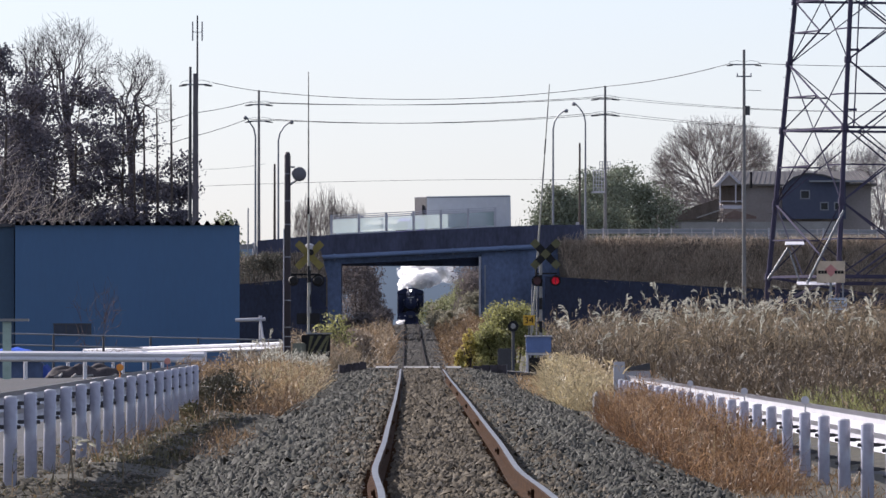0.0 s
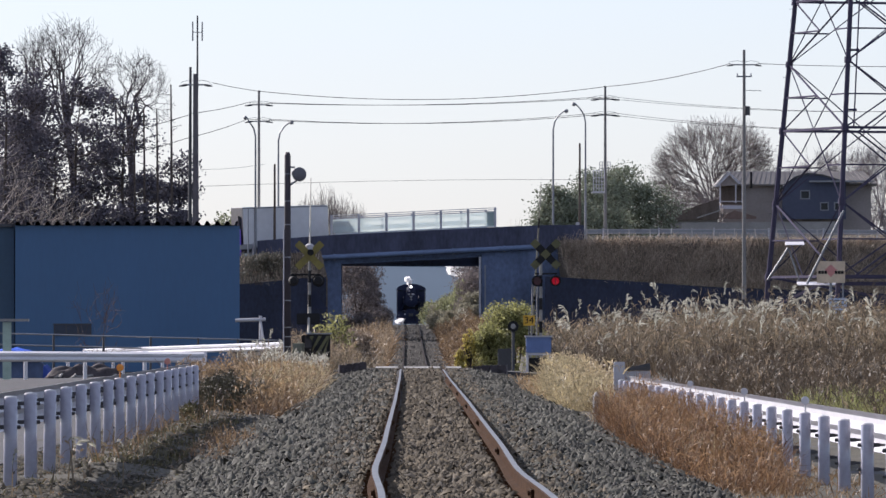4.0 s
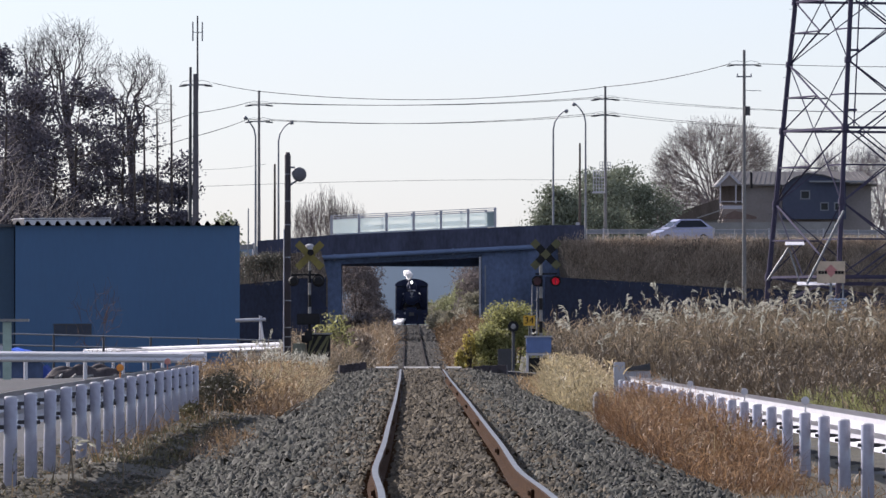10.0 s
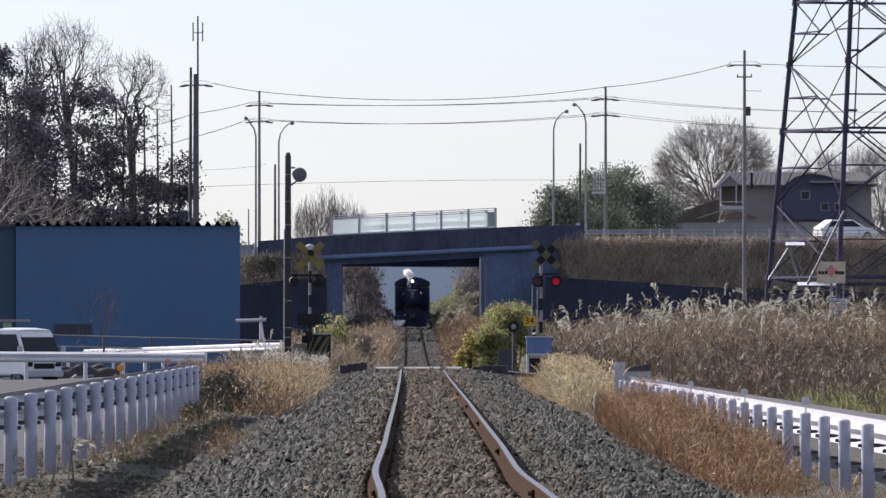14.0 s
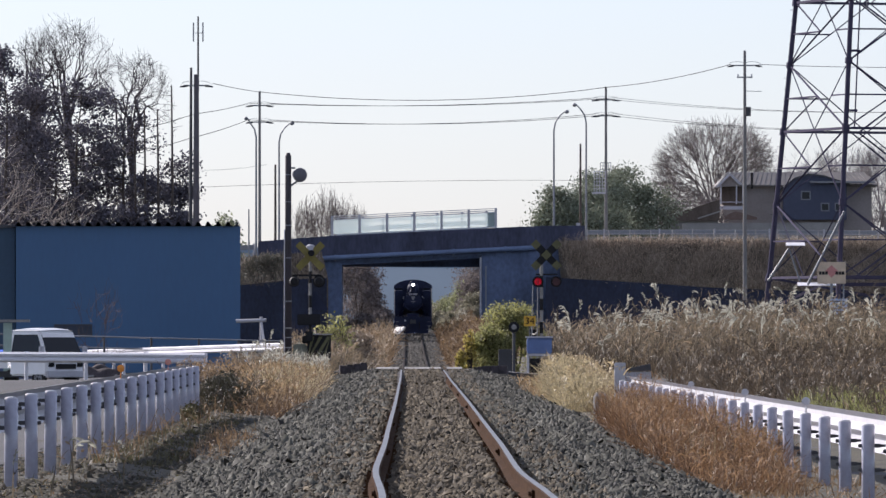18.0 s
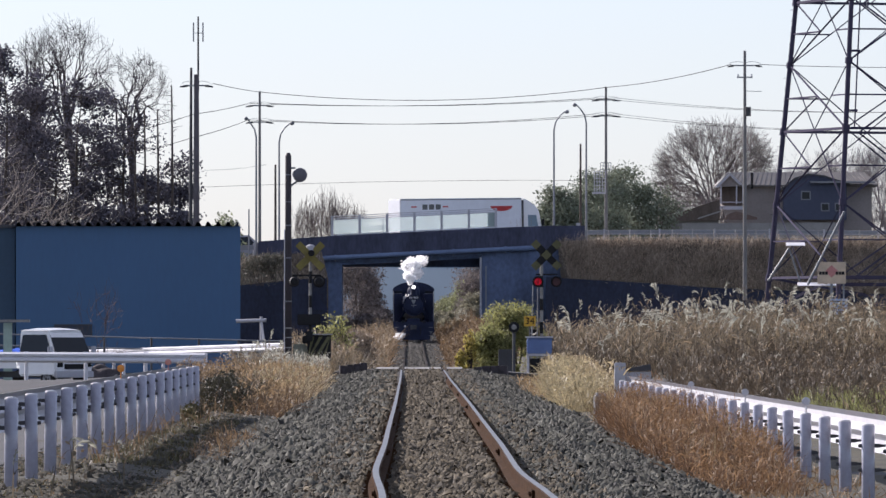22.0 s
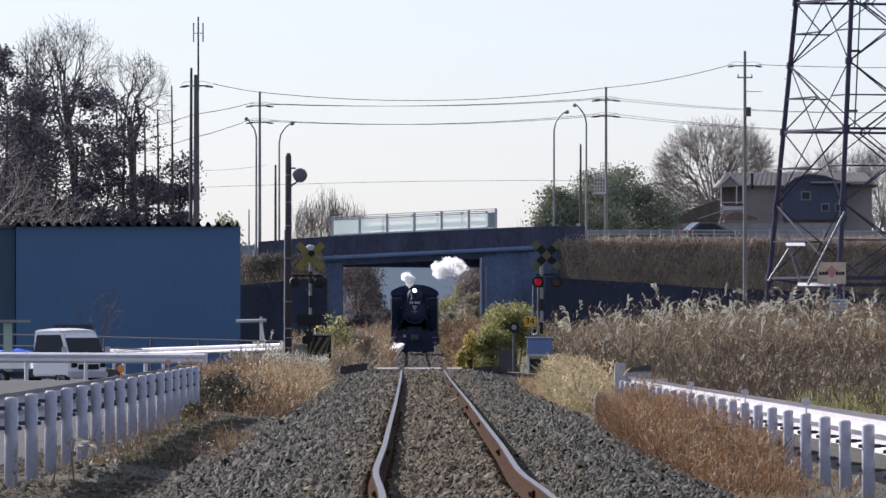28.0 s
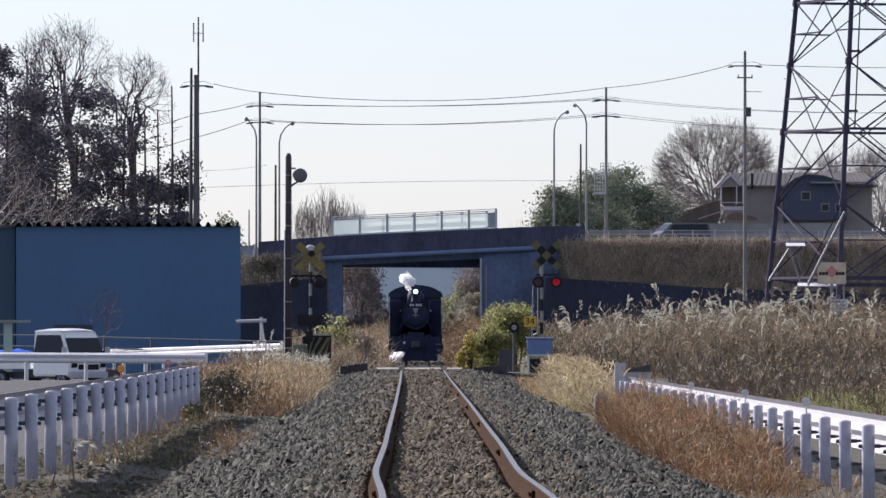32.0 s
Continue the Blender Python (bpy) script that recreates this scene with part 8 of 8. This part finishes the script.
# trees beyond the main road on the other side
# leaf green paled and greyed to paint in the haze of distance
M_BROAD = leafy("hazed_broad_leaves", (0.185, 0.205, 0.145), 0.4, 0.18, 0.9)
for px, top, sd in ((1190, 338, 1), (1230, 330, 2), (1165, 350, 3), (1260, 345, 4)):
    dome_tree((px - 720) / 19.3, 774.0 + sd, 6.8, 1.1 + (584 - top) / 19.3 - 6.8, 1.9, 0.6, (12, 3, 3, 3), 190 + sd, "bare grey-brown shrub beside the outbuilding", M_TWIG, r=0.07, fine=0.016, lo=20, stray=1.4)
for px, top, w, sd, s in ((985, 338, 1.3, 1, 22), (1012, 352, 1.2, 2, 22), (1060, 305, 1.7, 3, 21.5), (1108, 300, 2.0, 4, 21), (1150, 328, 2.0, 5, 21), (968, 368, 1.0, 8, 22), (1038, 335, 1.3, 9, 21.8), (1082, 312, 1.4, 10, 21.2)):
    leafy_tree((px - 720) / s, 14960 / s, 6.5, 1.1 + (584 - top) / s - 6.5, w, 160 + sd, "dense green broadleaf tree beyond the road", M_BROAD, 0.12, 22, low=0.15, clump=0.5, name="broadleaf_tree")
dome_tree(34.1, 934.98, 8.0, 24.91 - 8.0, 7.8, 7.4, (34, 4, 5, 5), 171, "broad bare tree with a dense rounded crown", M_TWIG, r=0.36, fine=0.015, lo=-16)
for px, top, sd in ((1440, 250, 1), (1500, 268, 2), (1560, 240, 3), (1390, 290, 4), (1600, 250, 5)):
    crown_tree((px - 720) / 14.5, 1031.70 + sd * 3, 8.0, 1.1 + (584 - top) / 14.5 - 8.0, 3.6, 3.5, 9, 25, 180 + sd, "hazy bare tree behind the house", r=0.2, depth=3, kids=(2, 4))
M_HAZETWIG = mat("hazy_twigs", (0.27, 0.25, 0.26), 0.95, vary=0.2)
for px, top, half, sd in ((1452, 262, 3.2, 701), (1505, 252, 3.8, 702), (1562, 246, 4.2, 703), (1415, 285, 2.6, 704), (1608, 262, 3.5, 705)):
    dome_tree((px - 720) / 14.2, 1053.5 + sd % 7, 8.0, 1.1 + (584 - top) / 14.2 - 8.0, half, 8.0, (12, 3, 4, 4), sd, "hazy rounded bare tree behind the house", M_HAZETWIG, r=0.22, fine=0.02, lo=-10, stray=1.2)
x, y = scatter(95, 12, 6.6, 9.2, 0, 1)
blades("parapet_weeds", x, road_y(x) - 5.3, deck_z(x) + 0.9, 0.9, 0.007, 0.12, M_BROWNGR, 96, None, "thin dry weeds behind the parapet", "weeds")

# ---------- everything that moves ----------


def motions():
    times = [0, 1, 2, 3, 4, 5, 6, 7.5, 9, 11, 13, 15, 17, 19, 21, 23, 25, 26.5, 28, 30, 32]

    def on_track(t):
        y = loco_y(t)
        slope = float(track_z(y + 4) - track_z(y)) / 4
        return pose(TRACK_X, y, float(track_z(y)), math.degrees(math.atan(slope)), 0, 0)
    walk(loco, [(t, on_track(t)) for t in times])
    # the plume thins out for a moment under the bridge: it sinks into the cab
    def plume(t):
        low = 1.0 if 17.7 < t < 20.6 else 0.0
        return on_track(t) @ pose(-0.30 + 0.12 * math.sin(t * 1.7), 1.2 + 6.2 * low, 4.28 + 0.06 * math.sin(t * 2.3) - 2.1 * low, 0, 0, 9 * math.sin(t))
    walk(wisp, [(t, plume(t)) for t in sorted(times + [17.6, 17.9, 20.5])])
    walk(leak, [(t, on_track(t) @ pose(-0.98, -0.7, 0.24 + 0.03 * math.sin(t * 2.1), 0, 0, 12 * math.sin(t * 1.3))) for t in times])

    # the trailing cloud keeps up with the engine, then is left to drift behind the bridge end
    spots = [(0.4, 8, 6.1), (0.6, 11, 7.4), (2.5, 14, 7.4), (3.6, 18, 7.6), (1.6, 7, 6.5), (2.2, 22, 8.2)]
    for k, (ob, (dx, dy, z)) in enumerate(zip(trail, spots)):
        rows = []
        for t in (0, 1, 2, 3, 3.8, 4.6, 5.6, 7, 32):
            lag = max(0, t - 3) * 13
            out = min(1, max(0, t - (2.2 if k in (2, 3, 5) else 3.0)) / 2.2)
            y = loco_y(min(t, 7)) + dy + min(lag, 60)
            rows.append((t, pose(TRACK_X + dx + out * (10.5 - dx), y, z + out * (9.3 - z) + 0.1 * math.sin(t * 2 + k), 0, 0, 10 * math.sin(t * 0.7 + k))))
        walk(ob, rows)

    # later puffs leave the chimney, curl in front of the bridge and sink in behind the engine
    def released(ob, t0, path, k):
        rows = [(t, on_track(t) @ pose(0, 4.6, 1.9)) for t in times if t < t0 - 0.6]
        rows.append((t0 - 0.4, on_track(t0 - 0.4) @ pose(0, 4.6, 1.9)))
        rows += [(t, pose(x, loco_y(t0) + dy, z, 0, 0, 6 * i)) for i, (t, x, dy, z) in enumerate(path)]
        rows.append((32.0, rows[-1][1])) if rows[-1][0] < 32 else None
        walk(ob, rows)
    released(burst[0], 21.7, [(21.7, 0.5, 1.5, 4.7), (22.2, 0.8, 0.5, 5.4), (23, 2.6, 0, 5.6), (24, 2.4, 0, 6.3), (24.35, 2.6, 0, 6.3), (24.75, 0.6, 0, 2.6), (25.2, 0.4, 0, 2.2), (29, 0.4, 0, 2.2)], 0)
    released(burst[1], 22.3, [(22.3, 0.4, 1.0, 4.6), (22.8, 0.9, 0, 5.5), (23.3, 1.7, 0, 5.4), (24, 1.5, 0, 6.0), (24.2, 1.6, 0, 5.8), (24.6, 0.5, 0, 2.6), (25.1, 0.4, 0, 2.2), (29, 0.4, 0, 2.2)], 1)
    released(burst[2], 22.7, [(22.7, 0.3, 1.0, 4.5), (23, 0.6, 0, 5.0), (23.5, 0.9, 0, 5.2), (24.2, 2.0, 0, 6.0), (24.55, 2.6, 0, 5.8), (24.9, 0.5, 0, 2.6), (25.3, 0.4, 0, 2.2), (29, 0.4, 0, 2.2)], 2)
    released(late[0], 26.8, [(26.8, 0.4, 0.5, 4.0), (27.5, 1.5, 0, 4.7), (28, 2.8, 0, 5.0), (28.4, 1.8, 0, 3.4), (28.8, 0.4, 0, 2.0), (31, 0.4, 0, 2.0)], 3)
    released(late[1], 27.1, [(27.1, 0.2, 0.5, 3.8), (27.6, 0.9, 0, 4.3), (28, 2.2, 0, 4.7), (28.3, 1.4, 0, 3.4), (28.7, 0.4, 0, 1.9), (31, 0.4, 0, 1.9)], 4)

    # road traffic: x of the leading end along the road, by time
    skew = math.degrees(math.atan(0.40))

    def drive(ob, rows, lane, leftward):
        out = []
        for t, x in rows:
            dz = float(road_z(x + 2) - road_z(x - 2)) / 4
            tilt = 0.45 * math.degrees(math.atan(dz / 1.077))
            c = math.cos(radians(skew))
            px, py = x, road_y(x) + lane / c
            turn = Matrix.Translation((px, py, float(road_z(x)) + 0.005))
            turn = turn @ pose(0, 0, 0, 0, 0, skew + (180 if leftward else 0)) @ pose(0, 0, 0, 0, tilt if leftward else -tilt, 0)
            out.append((t, turn))
        walk(ob, out)

    drive(truck_1, [(0, -0.4), (1, -4.8), (2, -8.2), (3, -10.9), (4, -13.1), (5, -14.9), (6, -16.3), (7, -18.15), (8, -20.7), (9, -23.7), (10, -28.0), (11, -34.4), (13, -50.4), (16, -76.4), (20, -100.4), (32, -100.9)], -2.0, True)
    drive(car_1, [(0, 100.5), (4, 67), (8, 33.9), (9, 25.5), (10, 17.3), (11, 9.4), (12, 1.9), (13, -6.6), (14, -15.6), (16, -32), (20, -64), (24, -96), (32, -97)], -2.0, True)
    drive(car_2, [(0, -101), (4, -84), (8, -38), (11, -2.4), (12, 9.6), (13, 21.5), (14, 33.5), (16, 57), (20, 100), (32, 101)], 2.0, False)
    drive(truck_2, [(0, -104.6), (8, -101.6), (12, -78.6), (16, -46.6), (18, -27.6), (19, -17.2), (20, -8.2), (20.5, -3.9), (21, 0.5), (22, 9.1), (23, 17.4), (24, 26.0), (25, 34.7), (25.5, 39.2), (28, 62.4), (32, 99.4)], 2.0, False)
    drive(car_3, [(0, -104.5), (16, -100), (18, -72), (20, -34), (22, -10.3), (23.5, 2.6), (24.5, 10.2), (25.5, 18.6), (27.5, 36), (29, 50), (32, 80)], 2.0, False)
    drive(car_4, [(0, -105), (18, -102), (20, -76), (23, -28), (24.5, -8.6), (25.5, 0.6), (27.5, 20.2), (28, 23.4), (29, 34), (32, 74)], 2.0, False)
    drive(car_5, [(0, 101), (22, 100), (26, 84), (29, 61), (30.5, 38.0), (31.5, 24.2), (32, 17.5)], -2.0, True)

    # the pick-up rolls up to the crossing and stops
    def pick(x):
        return pose(x + 0.27, 259 - (x + 9.5) * 1.0, -0.64, 0, 0, -40)
    xs = [(0, -20.32), (6, -16.35), (9, -14.28), (11, -12.82), (12, -12.21), (12.5, -12.00), (13, -11.75), (13.5, -11.63), (14, -11.50), (16.5, -10.90), (17.5, -10.83), (20, -10.78), (21, -10.71), (22, -10.54), (23, -10.35), (24, -10.21), (28, -10.09), (32, -10.09)]
    walk(kei, [(t, pick(x)) for t, x in xs])

    # the red lamps take turns: an added disc hides the lens that is off
    for k, flap in enumerate(flaps):
        rows, last = [], None
        n = -14
        while 8.515 + n * 0.6148 < 31.95:
            t = round(max(0.0, 8.515 + n * 0.6148) * FPS) / FPS
            shown = (n % 2 == 0) == (k == 1)
            turn = 86 if shown else 0
            here = flap.location.copy()
            if rows:
                rows.append((t - 1 / FPS, Matrix.Translation(here) @ pose(0, 0, 0, 0, 0, last)))
                rows.append((t, Matrix.Translation(here) @ pose(0, 0, 0, 0, 0, turn)))
            else:
                rows.append((t, Matrix.Translation(here) @ pose(0, 0, 0, 0, 0, turn)))
            last = turn
            n += 1
        rows = [r for r in rows if r[0] < 31.99] + [(32.0, Matrix.Translation(here) @ pose(0, 0, 0, 0, 0, last))]
        walk(flap, rows)

    # barrier booms come down along the line
    down_l = [(0, 90), (1.3, 90), (2, 76), (3, 55), (3.5, 45), (4.5, 31), (5.5, 18), (6, 10), (6.8, 1), (8, 0), (32, 0)]
    walk(boom_l, [(t, Matrix.Translation(HL) @ pose(0, 0, 0, 0, 0, 0) @ pose(0, 0, 0, a, 0, 0)) for t, a in down_l])
    down_r = [(0, 88), (1.3, 88), (2, 74), (3, 56), (3.5, 48), (4.3, 27), (5.0, 10), (5.5, 2), (7, 0), (32, 0)]
    walk(boom_r, [(t, Matrix.Translation(HR) @ pose(0, 0, 0, 0, 4 * math.sin(radians(a)), 0) @ pose(0, 0, 0, 0, 0, 180) @ pose(0, 0, 0, a, 0, 0)) for t, a in down_r])


motions()
